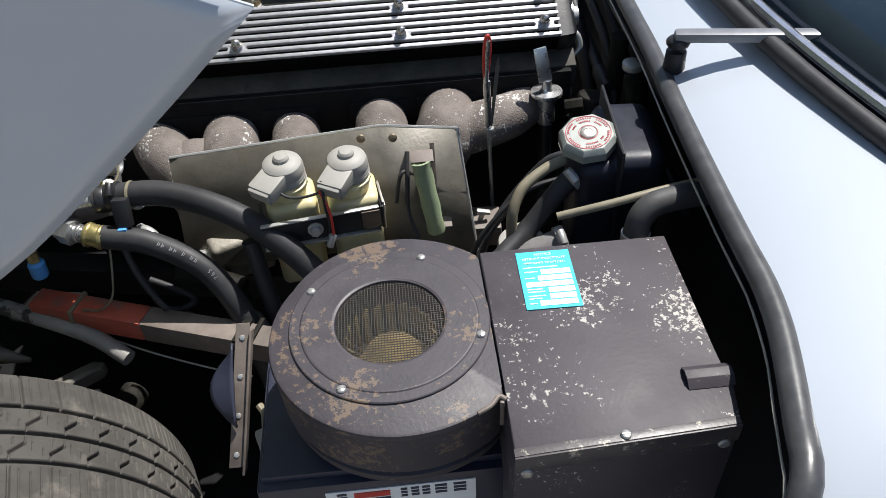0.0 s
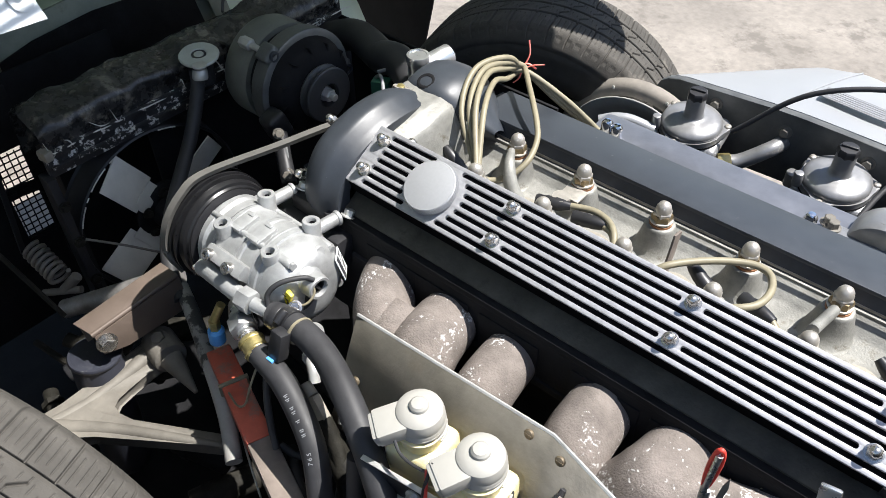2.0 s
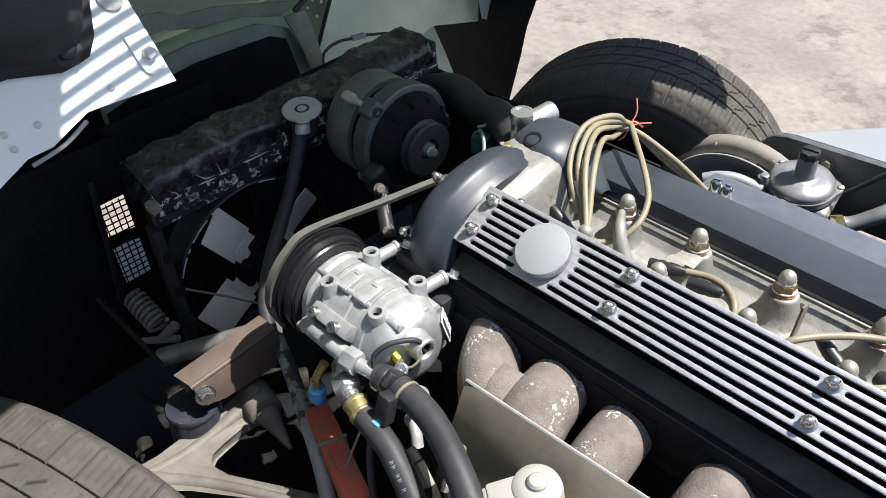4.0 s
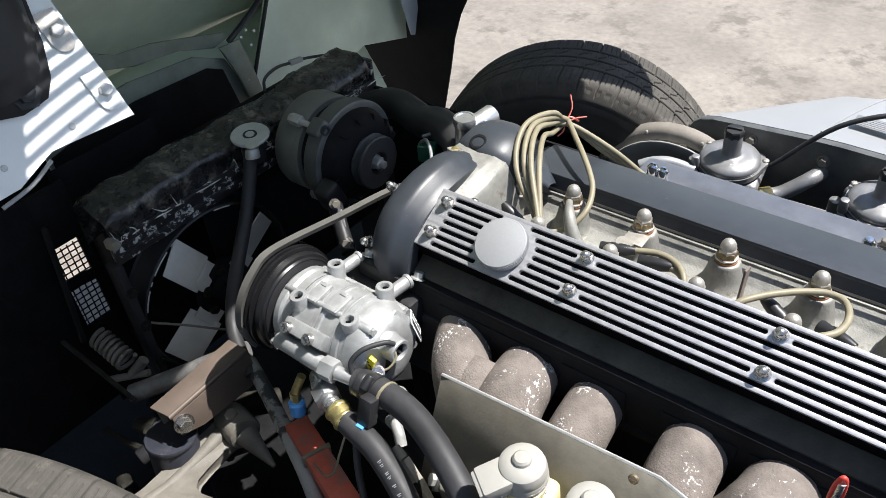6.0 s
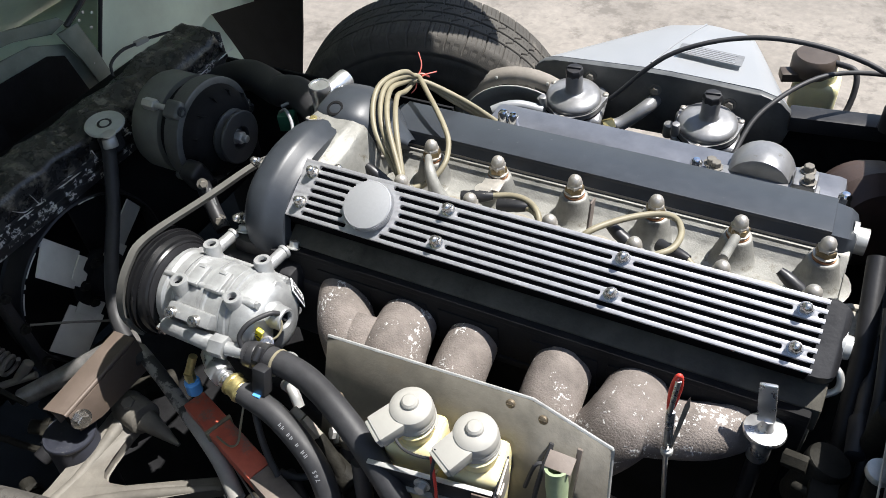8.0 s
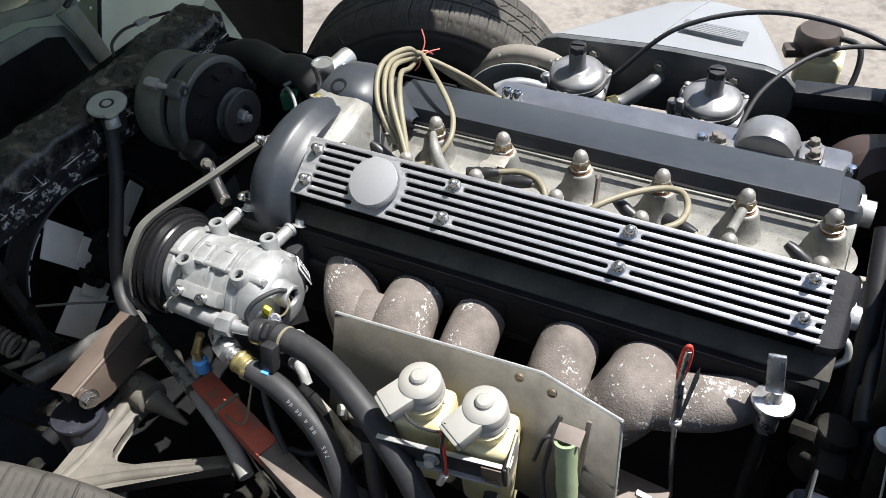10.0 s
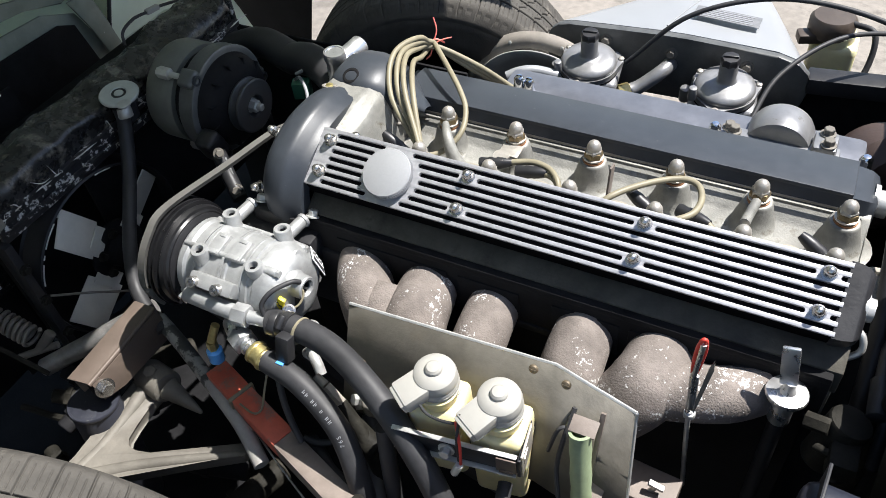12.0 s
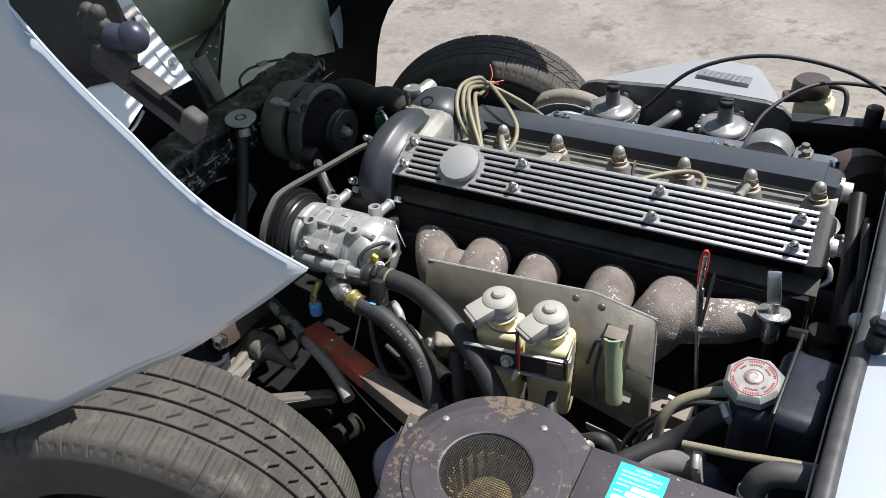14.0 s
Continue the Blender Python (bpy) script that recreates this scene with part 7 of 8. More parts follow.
f.tube([(0.58, -0.356, 0.675), (0.636, -0.358, 0.688), (0.700, -0.352, 0.697), (0.78, -0.34, 0.70)], 0.0046, 10)
solo("tan_vacuum_pipe", f, M["wire"], "tan rubber vacuum pipe across the tank", "pipe")
f = Form()
f.tube([(0.662, -0.387, 0.60), (0.662, -0.380, 0.662), (0.674, -0.372, 0.688), (0.705, -0.365, 0.694), (0.78, -0.355, 0.692)], 0.0140, 18, 8)
elbow = thing("elbow_hose", (0.655, -0.385, 0.60), "grey-black rubber elbow hose into the heater box", "hose", "heater hoses")
part("hose_body", f, mat("grey_elbow_rubber", (0.052, 0.051, 0.05), 0.6, var=0.15, bump=0.1), elbow)
f = Form()
f.tube([(0.662, -0.386, 0.622), (0.662, -0.384, 0.636)], 0.0160, 18)
part("cuff", f, M["rubber"], elbow)
clamp("hose_clamp", (0.6625, -0.380, 0.657), (0, 0.1, 1), 0.0145)
f = Form()
f.tube([(0.612, -0.255, 0.675), (0.585, -0.262, 0.668), (0.556, -0.278, 0.655), (0.542, -0.294, 0.632), (0.540, -0.302, 0.60)], 0.0066, 12)
solo("tan_hose", f, M["wire"], "bent tan rubber hose by the header tank", "hose")
f = Form()
f.tube([(0.615, -0.245, 0.64), (0.57, -0.25, 0.63), (0.53, -0.26, 0.60), (0.50, -0.27, 0.56), (0.485, -0.27, 0.50), (0.48, -0.27, 0.43)], 0.0035, 8)
f.tube([(0.61, -0.235, 0.63), (0.57, -0.24, 0.62), (0.53, -0.255, 0.585), (0.51, -0.265, 0.55), (0.50, -0.27, 0.49), (0.495, -0.27, 0.43)], 0.0035, 8)
f.tube([(0.50, -0.30, 0.50), (0.46, -0.31, 0.50), (0.42, -0.33, 0.51), (0.40, -0.33, 0.48)], 0.012, 12)
solo("harness", f, M["rubber"], "black wiring and small hose behind the heater", "wire")
f = Form()
f.tube([(0.505, -0.262, 0.53), (0.523, -0.241, 0.56), (0.543, -0.224, 0.58), (0.562, -0.214, 0.60), (0.584, -0.207, 0.622), (0.604, -0.206, 0.640), (0.63, -0.21, 0.65)], 0.0055, 10)
solo("small_hose", f, M["rubber"], "thin black rubber hose running to the header tank", "hose")
f = Form()
f.tube([(0.725, 0.255, 0.62), (0.725, 0.107, 0.625), (0.722, 0.02, 0.623)], 0.0085, 12)
f.cyl((0.722, 0.02, 0.623), (0.722, -0.03, 0.621), 0.012, 0.011, 16, 0.002)
solo("bulkhead_pipe", f, M["black"], "black steel pipe with a fitting along the bulkhead", "pipe")
dist = thing("distributor", (0.56, -0.30, 0.44), "white distributor cap fragment behind the heater", "distributor")
f = Form()
f.cyl((0.555, -0.29, 0.50), (0.555, -0.292, 0.585), 0.034, 0.03, 28, 0.004)
f.cyl((0.555, -0.292, 0.585), (0.555, -0.293, 0.60), 0.018, n=20, bevel=0.003)
part("cap", f, M["plastic"], dist)
f = Form()
f.cyl((0.60, -0.315, 0.44), (0.60, -0.315, 0.56), 0.045, n=28, bevel=0.01)
part("body", f, M["battery"], dist)
# valve unit with its plated disc, and the hose behind it
valve = thing("brake_valve", (0.40, -0.30, 0.42), "pale alloy brake valve with a yellow-plated disc behind the drum", "brake valve")
VAX = Vector((1, -0.25, 0.22)).normalized()
VC = Vector((0.413, -0.300, 0.478))
YZ = mat("yellow_plated_steel", (0.60, 0.54, 0.27), 0.4, 0.3, var=0.2, scale=40, bump=0.1)
f = Form()
f.lathe(VC, VAX, [(0.014, -0.030), (0.016, -0.010), (0.034, -0.005), (0.038, -0.002), (0.038, 0.002), (0.035, 0.005), (0.026, 0.006)], 44)
part("plated_disc", f, YZ, valve, "yellow-plated dished disc")
f = Form()
f.lathe(VC, VAX, [(0.0335, 0.0055), (0.031, 0.010), (0.024, 0.013), (0.022, 0.026), (0.018, 0.030), (0.016, 0.044), (0.0001, 0.045)], 40)
part("valve_body", f, M["alloy"], valve, "pale cast alloy body")
f = Form()
f.lathe((0.462, -0.306, 0.468), (-0.15, 0.05, 1), [(0.020, 0)] + [(0.019 - 0.002 * k + (0.0025 if s else -0.0015), 0.008 + 0.010 * k + 0.005 * s) for k in range(5) for s in (0, 1)] + [(0.007, 0.062), (0.006, 0.078), (0.0001, 0.079)], 28)
part("ribbed_boot", f, M["plastic"], valve, "grey ribbed rubber boot")
f = Form()
f.tube([(0.446, -0.330, 0.50), (0.446, -0.322, 0.535), (0.449, -0.310, 0.552), (0.454, -0.300, 0.545), (0.456, -0.298, 0.52)], 0.0052, 12)
part("vent_tube", f, M["zinc"], valve)
cooler = thing("cooler_hose", (0.473, -0.25, 0.45), "dark grey rubber cooler hose with small white printing", "hose")
HP = [(0.366, -0.215, 0.522), (0.372, -0.240, 0.516), (0.383, -0.25, 0.504), (0.398, -0.25, 0.491), (0.421, -0.25, 0.485), (0.447, -0.25, 0.500), (0.463, -0.25, 0.495), (0.473, -0.25, 0.465), (0.476, -0.25, 0.445)]
f = Form()
f.tube(HP, 0.0090, 18, 8)
part("hose_body", f, M["rubber"], cooler)
f = Form()
for k in range(14):
    s = k / 13
    q = Vector((0.388, -0.2575, 0.5020)).lerp(Vector((0.436, -0.2568, 0.4970)), s) + Vector((0, 0, -0.010 * math.sin(math.pi * min(1, s * 1.2))))
    if k not in (5, 9):
        f.box(q, (0.0022, 0.0012, 0.0032), Matrix.Rotation(radians(-35 + 50 * s), 4, "Y"))
part("printed_mark", f, M["paper"], cooler, "small white printed marks")
f = Form()
f.cyl((0.477, -0.25, 0.444), (0.482, -0.25, 0.405), 0.016, n=6, bevel=0.002)
part("union_nut", f, M["zinc"], cooler)
clamp("hose_clamp", (0.4745, -0.25, 0.456), (0.15, 0, -1), 0.0096)
clip = thing("rail_clip", (0.524, -0.134, 0.485), "small bright spring clip on the frame rail", "clip")
part("clip_strap", Form().box((0.522, -0.138, 0.489), (0.007, 0.004, 0.026), Matrix.Rotation(radians(18), 4, "Y"), 0.001), M["zinc"], clip)
part("clip_head", Form().box((0.527, -0.137, 0.503), (0.020, 0.008, 0.006), Matrix.Rotation(radians(14), 4, "Y"), 0.002), M["zinc"], clip)
# torn flange of the rail under the shield
f = Form()
f.prism([(0, 0), (0.045, -0.024), (0.078, -0.058), (0.098, -0.072), (0.095, -0.083), (0.066, -0.070), (0.030, -0.040), (0.002, -0.012)], (0.412, -0.196, 0.462), (1, 0.36, 0), (0, 0.1, 1), 0.003, 0.0006)
solo("rail_flange", f, M["plate"], "grey ragged metal flange under the heat shield", "flange")

# linkage by the bulkhead
link = thing("throttle_linkage", (0.70, -0.03, 0.55), "dark greasy linkage and motor by the bulkhead", "linkage")
f = Form()
f.cyl((0.685, -0.055, 0.55), (0.70, -0.045, 0.625), 0.024, n=24, bevel=0.006)
f.cyl((0.735, 0.0, 0.40), (0.735, -0.02, 0.70), 0.013, n=14)
f.cyl((0.76, -0.10, 0.50), (0.74, -0.09, 0.68), 0.016, n=14, bevel=0.003)
f.box((0.70, -0.075, 0.60), (0.03, 0.05, 0.03), None, 0.006)
part("motor", f, M["oily"], link)
f = Form()
f.cyl((0.655, -0.055, 0.615), (0.68, -0.06, 0.62), 0.010, n=6, bevel=0.001)
part("bolt", f, M["oily"], link)
part("pin", Form().cyl((0.672, -0.075, 0.60), (0.688, -0.082, 0.605), 0.005, n=12), M["oily"], link)
part("end_cap", Form().cyl((0.733, -0.092, 0.69), (0.733, -0.092, 0.70), 0.014, n=20, bevel=0.002), M["zinc"], link)
for pts, r in (([(0.70, 0.20, 0.70), (0.71, 0.10, 0.64), (0.715, 0.02, 0.56), (0.715, -0.03, 0.48)], 0.012), ([(0.755, 0.25, 0.71), (0.755, 0.05, 0.66), (0.757, -0.1, 0.62), (0.757, -0.3, 0.60)], 0.008), ([(0.72, 0.12, 0.70), (0.73, 0.02, 0.66), (0.735, -0.06, 0.57)], 0.007)):
    f = Form()
    f.tube(pts, r, 12)
    solo("bulkhead_pipe", f, M["black"], "black pipe running down the bulkhead", "pipe", "bulkhead pipes")

# ---- spark plug leads ----
leads = thing("coiled_leads", (0.06, 0.20, 0.68), "coiled beige ignition leads tied with a coral twist", "ignition leads")
TIEP = Vector((0.003, 0.343, 0.708))
LOOP_A = [(0.084, 0.132, 0.690), (0.018, 0.184, 0.724), (-0.008, 0.246, 0.749), (0.002, 0.307, 0.743), (0.003, 0.345, 0.706)]
LOOP_B = [(0.094, 0.124, 0.692), (0.053, 0.187, 0.736), (0.019, 0.252, 0.734), (0.002, 0.305, 0.708), (-0.002, 0.343, 0.704)]
for k in range(4):
    f = Form()
    s = k / 3.0
    f.tube([Vector(a).lerp(Vector(b), s) + Vector((0, 0.002 * (k % 2), 0.003 * (k % 3))) for a, b in zip(LOOP_A, LOOP_B)], 0.0042, 10)
    part("lead", f, M["wire"], leads)
f = Form()
f.tube([(-0.004, 0.30, 0.742), (0.006, 0.338, 0.718), (0.017, 0.333, 0.714), (0.048, 0.30, 0.714), (0.075, 0.272, 0.713), (0.101, 0.245, 0.707), (0.119, 0.222, 0.698), (0.129, 0.19, 0.688), (0.122, 0.165, 0.676), (0.104, 0.145, 0.668), (0.084, 0.135, 0.672)], 0.0042, 10)
part("lead", f, M["wire"], leads)
for k in range(3):
    f = Form()
    f.tube([(-0.004, 0.325, 0.722 - 0.004 * k), (0.010 + 0.004 * k, 0.345, 0.705), (0.058 + 0.008 * k, 0.364 + 0.004 * k, 0.664), (0.112 + 0.006 * k, 0.397, 0.615)], 0.0042, 10)
    part("lead", f, M["wire"], leads)
f = Form()
f.tube([TIEP + Vector((-0.01, -0.008, 0.0)), TIEP + Vector((0.004, 0.006, 0.008)), TIEP + Vector((0.016, 0.014, 0.0))], 0.0016, 6)
f.tube([TIEP, TIEP + Vector((0.004, 0.012, 0.02)), TIEP + Vector((-0.004, 0.02, 0.038))], 0.0012, 6)
f.tube([TIEP, TIEP + Vector((0.012, 0.01, 0.006)), TIEP + Vector((0.026, 0.02, 0.008))], 0.0012, 6)
f.tube([TIEP, TIEP + Vector((0.0, -0.006, -0.012)), TIEP + Vector((-0.006, -0.012, -0.02))], 0.0012, 6)
part("twist_tie", f, M["pinkcord"], leads, "coral red twist tie")
for pts in ([(0.212, 0.160, 0.674), (0.245, 0.170, 0.676), (0.271, 0.165, 0.676), (0.290, 0.147, 0.675), (0.300, 0.128, 0.66)], [(0.265, 0.161, 0.669), (0.280, 0.156, 0.670), (0.292, 0.144, 0.668), (0.302, 0.125, 0.655)], [(0.358, 0.118, 0.675), (0.367, 0.127, 0.688), (0.388, 0.152, 0.690), (0.417, 0.178, 0.690), (0.445, 0.193, 0.690), (0.466, 0.189, 0.690), (0.477, 0.165, 0.690), (0.474, 0.137, 0.690), (0.457, 0.119, 0.688), (0.430, 0.113, 0.675)], [(0.492, 0.147, 0.668), (0.505, 0.138, 0.662), (0.512, 0.120, 0.65)]):
    f = Form()
    f.tube(pts, 0.0044, 10)
    lead = solo("plug_lead", f, M["wire"], "beige spark plug lead in the head valley", "ignition lead", "plug leads")
BOOT = Form().lathe((0, 0, 0), (0, 0, 1), [(0.0085, 0), (0.0095, 0.003), (0.0085, 0.012), (0.0095, 0.015), (0.0085, 0.024), (0.009, 0.027), (0.0075, 0.038), (0.0055, 0.046)], 18).mesh("plug_boot", M["blackplastic"])
for p, ax in (((0.174, 0.147, 0.670), (1, 0.35, 0.08)), ((0.226, 0.155, 0.666), (1, 0.18, 0.08)), ((0.423, 0.149, 0.660), (-0.8, 0.35, 0.25)), ((0.451, 0.161, 0.666), (1, -0.33, 0.05)), ((0.64, 0.150, 0.655), (-0.8, 0.3, 0.35)), ((0.06, 0.14, 0.66), (-0.8, 0.1, 0.5))):
    tagged(piece("plug_boot", BOOT, upright(p, ax), None), "black rubber spark plug boot in the head valley", "plug boot", "plug boots")

# ---- carburettors and air cleaner ----
carb = thing("carburettor", (0, 0, 0), "dull alloy carburettor with a domed top and black damper cap", "carburettor", "carburettors")
f = Form()
f.lathe((0, 0, -0.073), (0, 0, 1), [(0.0470, 0), (0.0490, 0.001), (0.0500, 0.004), (0.0492, 0.008), (0.0465, 0.0115), (0.0410, 0.0145), (0.0335, 0.0166), (0.0250, 0.0178), (0.0180, 0.0184), (0.0160, 0.0196), (0.0152, 0.023), (0.0148, 0.056), (0.0140, 0.058)], 48)
part("dome", f, M["carb"], carb, sharp=60)
f = Form()
lobes = []
for k in range(60):
    a = 6 * k
    ear = max(math.exp(-(((a - c + 180) % 360 - 180) / 15.0) ** 2) for c in (20, 140, 260))
    lobes.append(((0.0520 + 0.0105 * ear) * math.cos(radians(a)), (0.0520 + 0.0105 * ear) * math.sin(radians(a))))
f.prism(lobes, (0, 0, -0.082), (1, 0, 0), (0, 1, 0), 0.0095, 0.002)
part("dome_flange", f, M["carb"], carb)
part("gasket", Form().lathe((0, 0, -0.0855), (0, 0, 1), [(0.050, 0), (0.0525, 0.0004), (0.0525, 0.0031), (0.050, 0.0035)], 40), M["deep_black"], carb)
part("lower_flange", Form().box((0, 0.006, -0.096), (0.112, 0.092, 0.021), None, 0.012, 3), M["carb"], carb)
part("vent_peg", Form().cyl((-0.050, -0.030, -0.076), (-0.050, -0.030, -0.052), 0.0075, 0.0068, 16, 0.0015), M["carb"], carb)
f = Form()
f.lathe((0, 0, -0.019), (0, 0, 1), [(0.0152, 0), (0.0160, 0.002), (0.0160, 0.010), (0.0140, 0.013), (0.0001, 0.0135)], 8)
f.box((0, 0, -0.005), (0.024, 0.004, 0.005), None, 0.001)
part("damper_cap", f, M["blackplastic"], carb)
f = Form()
f.box((0, 0.01, -0.145), (0.085, 0.09, 0.10), None, 0.012, 3)
f.cyl((0.066, -0.025, -0.135), (0.066, -0.025, -0.112), 0.011, n=14, bevel=0.002)
f.cyl((-0.063, 0.02, -0.125), (-0.063, 0.02, -0.098), 0.010, n=14, bevel=0.002)
f.cyl((0.04, 0.05, -0.10), (0.04, 0.07, -0.095), 0.012, n=14, bevel=0.002)
f.cyl((0.07, -0.01, -0.13), (0.09, 0.01, -0.14), 0.007, n=12)
part("body", f, M["carb"], carb)
for a in (20, 140, 260):
    piece("screw", SCREW, pose(0.0575 * math.cos(radians(a)), 0.0575 * math.sin(radians(a)), -0.0725), carb)
for o in carb.children:
    o.matrix_parent_inverse = Matrix()
carb.matrix_basis = pose(0.195, 0.557, 0.650, 6, 0, 8)
copy_thing(carb, pose(0.433, 0.559, 0.650, 6, 0, 8))
f = Form()
f.tube([(0.262, 0.56, 0.535), (0.285, 0.575, 0.540), (0.318, 0.60, 0.565), (0.326, 0.632, 0.565)], 0.013, 14)
pipe = solo("breather_pipe", f, M["carb"], "short bent alloy breather pipe between the carburettors", "pipe")
f = Form()
f.cyl((0.255, 0.553, 0.535), (0.272, 0.565, 0.538), 0.015, n=6, bevel=0.001)
part("union_nut", f, M["brass"], pipe)
f = Form()
f.tube([(0.07, 0.48, 0.575), (0.09, 0.492, 0.582), (0.115, 0.505, 0.582), (0.15, 0.52, 0.57)], 0.009, 14)
solo("inlet_pipe", f, M["can"], "light grey bent pipe at the front carburettor", "pipe")

can = thing("air_cleaner", (0.33, 0.75, 0.45), "silver-grey air cleaner can with a dark backing plate", "air cleaner")
PL = [(0.088, 0.560), (0.091, 0.578), (0.099, 0.594), (0.112, 0.604), (0.135, 0.609), (0.22, 0.6145), (0.30, 0.6195), (0.345, 0.6205), (0.42, 0.619), (0.50, 0.617), (0.535, 0.608), (0.553, 0.592), (0.560, 0.565), (0.552, 0.53), (0.53, 0.510), (0.50, 0.500), (0.16, 0.490), (0.12, 0.502), (0.095, 0.53)]
f = Form()
f.prism([(x, z) for x, z in PL], (0, 0.640, 0), (1, 0, 0), (0, 0, 1), 0.014, 0.003)
part("backing_plate", f, mat("grey_black_plate_paint", (0.088, 0.091, 0.090), 0.45, 0.2, var=0.3, scale=24, bump=0.1, worn=((0.15, 0.15, 0.14), 0.60, 22, 0.12)), can, "dark painted backing plate")
f = Form()
base = [Vector((x + (0.33 - x) * 0.02, 0.642, z)) for x, z in PL]
tipc = Vector((0.389, 0.955, 0.515))
rings = []
for y in (0.642, 0.655, 0.70, 0.75, 0.80, 0.85, 0.89, 0.915, 0.935, 0.946, 0.950):
    k = (y - 0.642) / 0.308
    w = (1 - 0.74 * k) * (math.sqrt(max(0.0, 1 - ((y - 0.88) / 0.0701) ** 2)) if y > 0.88 else 1.0)
    h = 1 - 0.50 * k - (0.30 * ((y - 0.88) / 0.07) ** 2 if y > 0.88 else 0)
    ring = []
    for p in base:
        fold = 0.009 * k * (1 - k) * 4 * max(0.0, 1 - abs((p.x - 0.30) / 0.13)) if p.z > 0.55 else 0.0
        ring.append(Vector((tipc.x + (p.x - tipc.x) * max(w, 0.02), y, tipc.z + (p.z - tipc.z) * h + fold)))
    rings.append(ring)
f.rings(rings)
part("can", f, M["can"], can, sharp=35)
f = Form()
line = []
for y in (0.66, 0.70, 0.75, 0.80, 0.85, 0.89):
    k = (y - 0.642) / 0.308
    line.append((tipc.x + (0.300 - tipc.x) * (1 - 0.74 * k), y, tipc.z + (0.6195 - tipc.z) * (1 - 0.50 * k) + 0.009 * k * (1 - k) * 4 + 0.0002))
f.tube(line, 0.0018, 8, 3)
part("crease", f, M["can"], can, "raised pressed crease along the can")
f = Form()
plate_m = Matrix.Translation((0.395, 0.722, 0.6190)) @ Matrix.Rotation(radians(-3), 4, "X") @ Matrix.Rotation(radians(3), 4, "Y")
f.turn = plate_m
f.box((0, 0, 0), (0.115, 0.038, 0.0012), None, 0.0004, 1)
tag = part("data_plate", f, mat("engraved_grey_plate", (0.22, 0.22, 0.22), 0.4, 0.4, var=0.2, scale=200, bump=0.05), can, "small engraved data plate with rows of unreadable print")
f = Form(plate_m)
for i in range(5):
    f.box((0, 0.013 - 0.0065 * i, 0.0009), (0.09 - 0.01 * (i % 2), 0.0024, 0.0005))
part("print_bars", f, M["can"], tag)
for x, z in ((0.205, 0.590), (0.325, 0.588), (0.455, 0.588)):
    piece("bolt", BOLT_DULL, upright((x, 0.626, z), (0, -1, 0.1)), can)

f = Form()
f.tube([(0.259, 0.571, 0.588), (0.353, 0.605, 0.680), (0.488, 0.641, 0.713), (0.642, 0.638, 0.700), (0.765, 0.575, 0.662), (0.80, 0.55, 0.65)], 0.0042, 10)
solo("throttle_cable", f, M["rubber"], "black control cable arching over the air cleaner", "cable", "control cables")
f = Form()
f.tube([(0.490, 0.445, 0.605), (0.514, 0.531, 0.648), (0.590, 0.629, 0.672), (0.704, 0.721, 0.639), (0.80, 0.77, 0.60)], 0.004, 10)
solo("choke_cable", f, M["rubber"], "black control cable curving past the reservoir", "cable", "control cables")
f = Form()
f.tube([(0.600, 0.86, 0.565), (0.640, 0.84, 0.56), (0.640, 0.80, 0.50), (0.600, 0.74, 0.46), (0.555, 0.70, 0.47)], 0.0055, 10)
solo("reservoir_hose", f, M["rubber"], "black looped hose beside the fluid reservoir", "hose")

resv = thing("brake_reservoir", (0.575, 0.86, 0.36), "cream plastic brake fluid reservoir with a brown cap", "fluid reservoir")
f = Form()
f.box((0.578, 0.87, 0.455), (0.085, 0.07, 0.14), None, 0.016, 3)
f.cyl((0.575, 0.87, 0.52), (0.575, 0.87, 0.54), 0.036, n=28)
part("bottle", f, M["cream"], resv)
f = Form()
f.lathe((0.565, 0.87, 0.535), (0, 0, 1), [(0.040, 0), (0.042, 0.004), (0.042, 0.028), (0.036, 0.036), (0.0001, 0.038)], 28)
f.box((0.535, 0.845, 0.535), (0.05, 0.03, 0.018), Matrix.Rotation(radians(20), 4, "Z"), 0.004)
part("cap", f, M["brownplastic"], resv)
servo = thing("brake_servo", (0.72, 0.62, 0.35), "brown-black round brake servo by the bulkhead", "brake servo")
f = Form()
f.lathe((0.70, 0.50, 0.52), (0.5, -1, 0.2), [(0.02, -0.06), (0.07, -0.05), (0.085, -0.02), (0.085, 0.02), (0.06, 0.045), (0.0001, 0.05)], 36)
part("drum", f, mat("rust_brown_black_paint", (0.055, 0.035, 0.028), 0.5, var=0.3, scale=20, bump=0.2), servo)
f = Form()
f.box((0.70, 0.66, 0.575), (0.30, 0.04, 0.03), Matrix.Rotation(radians(8), 4, "Z"), 0.005)
f.box((0.76, 0.45, 0.64), (0.05, 0.14, 0.05), None, 0.01)
f.cyl((0.70, 0.62, 0.60), (0.70, 0.62, 0.645), 0.016, n=16, bevel=0.004)
f.cyl((0.74, 0.60, 0.60), (0.74, 0.60, 0.65), 0.014, n=16, bevel=0.004)
part("mounting", f, M["black"], servo)
f = Form()
f.box((0.25, 0.64, 0.36), (1.0, 0.05, 0.05), None, 0.006)
# Added black sheet, keeps the space below this tube dark.
part_panel = Form().box((0.68, 0.662, 0.36), (0.34, 0.006, 0.42), None, 0.002)
solo("far_splash_panel", part_panel, M["deep_black"], "added black sheet hiding sunlit ground below the far frame tube", "splash panel", kind="structure")
solo("far_frame_rail", f, M["black"], "black square frame tube on the far side", "frame rail")

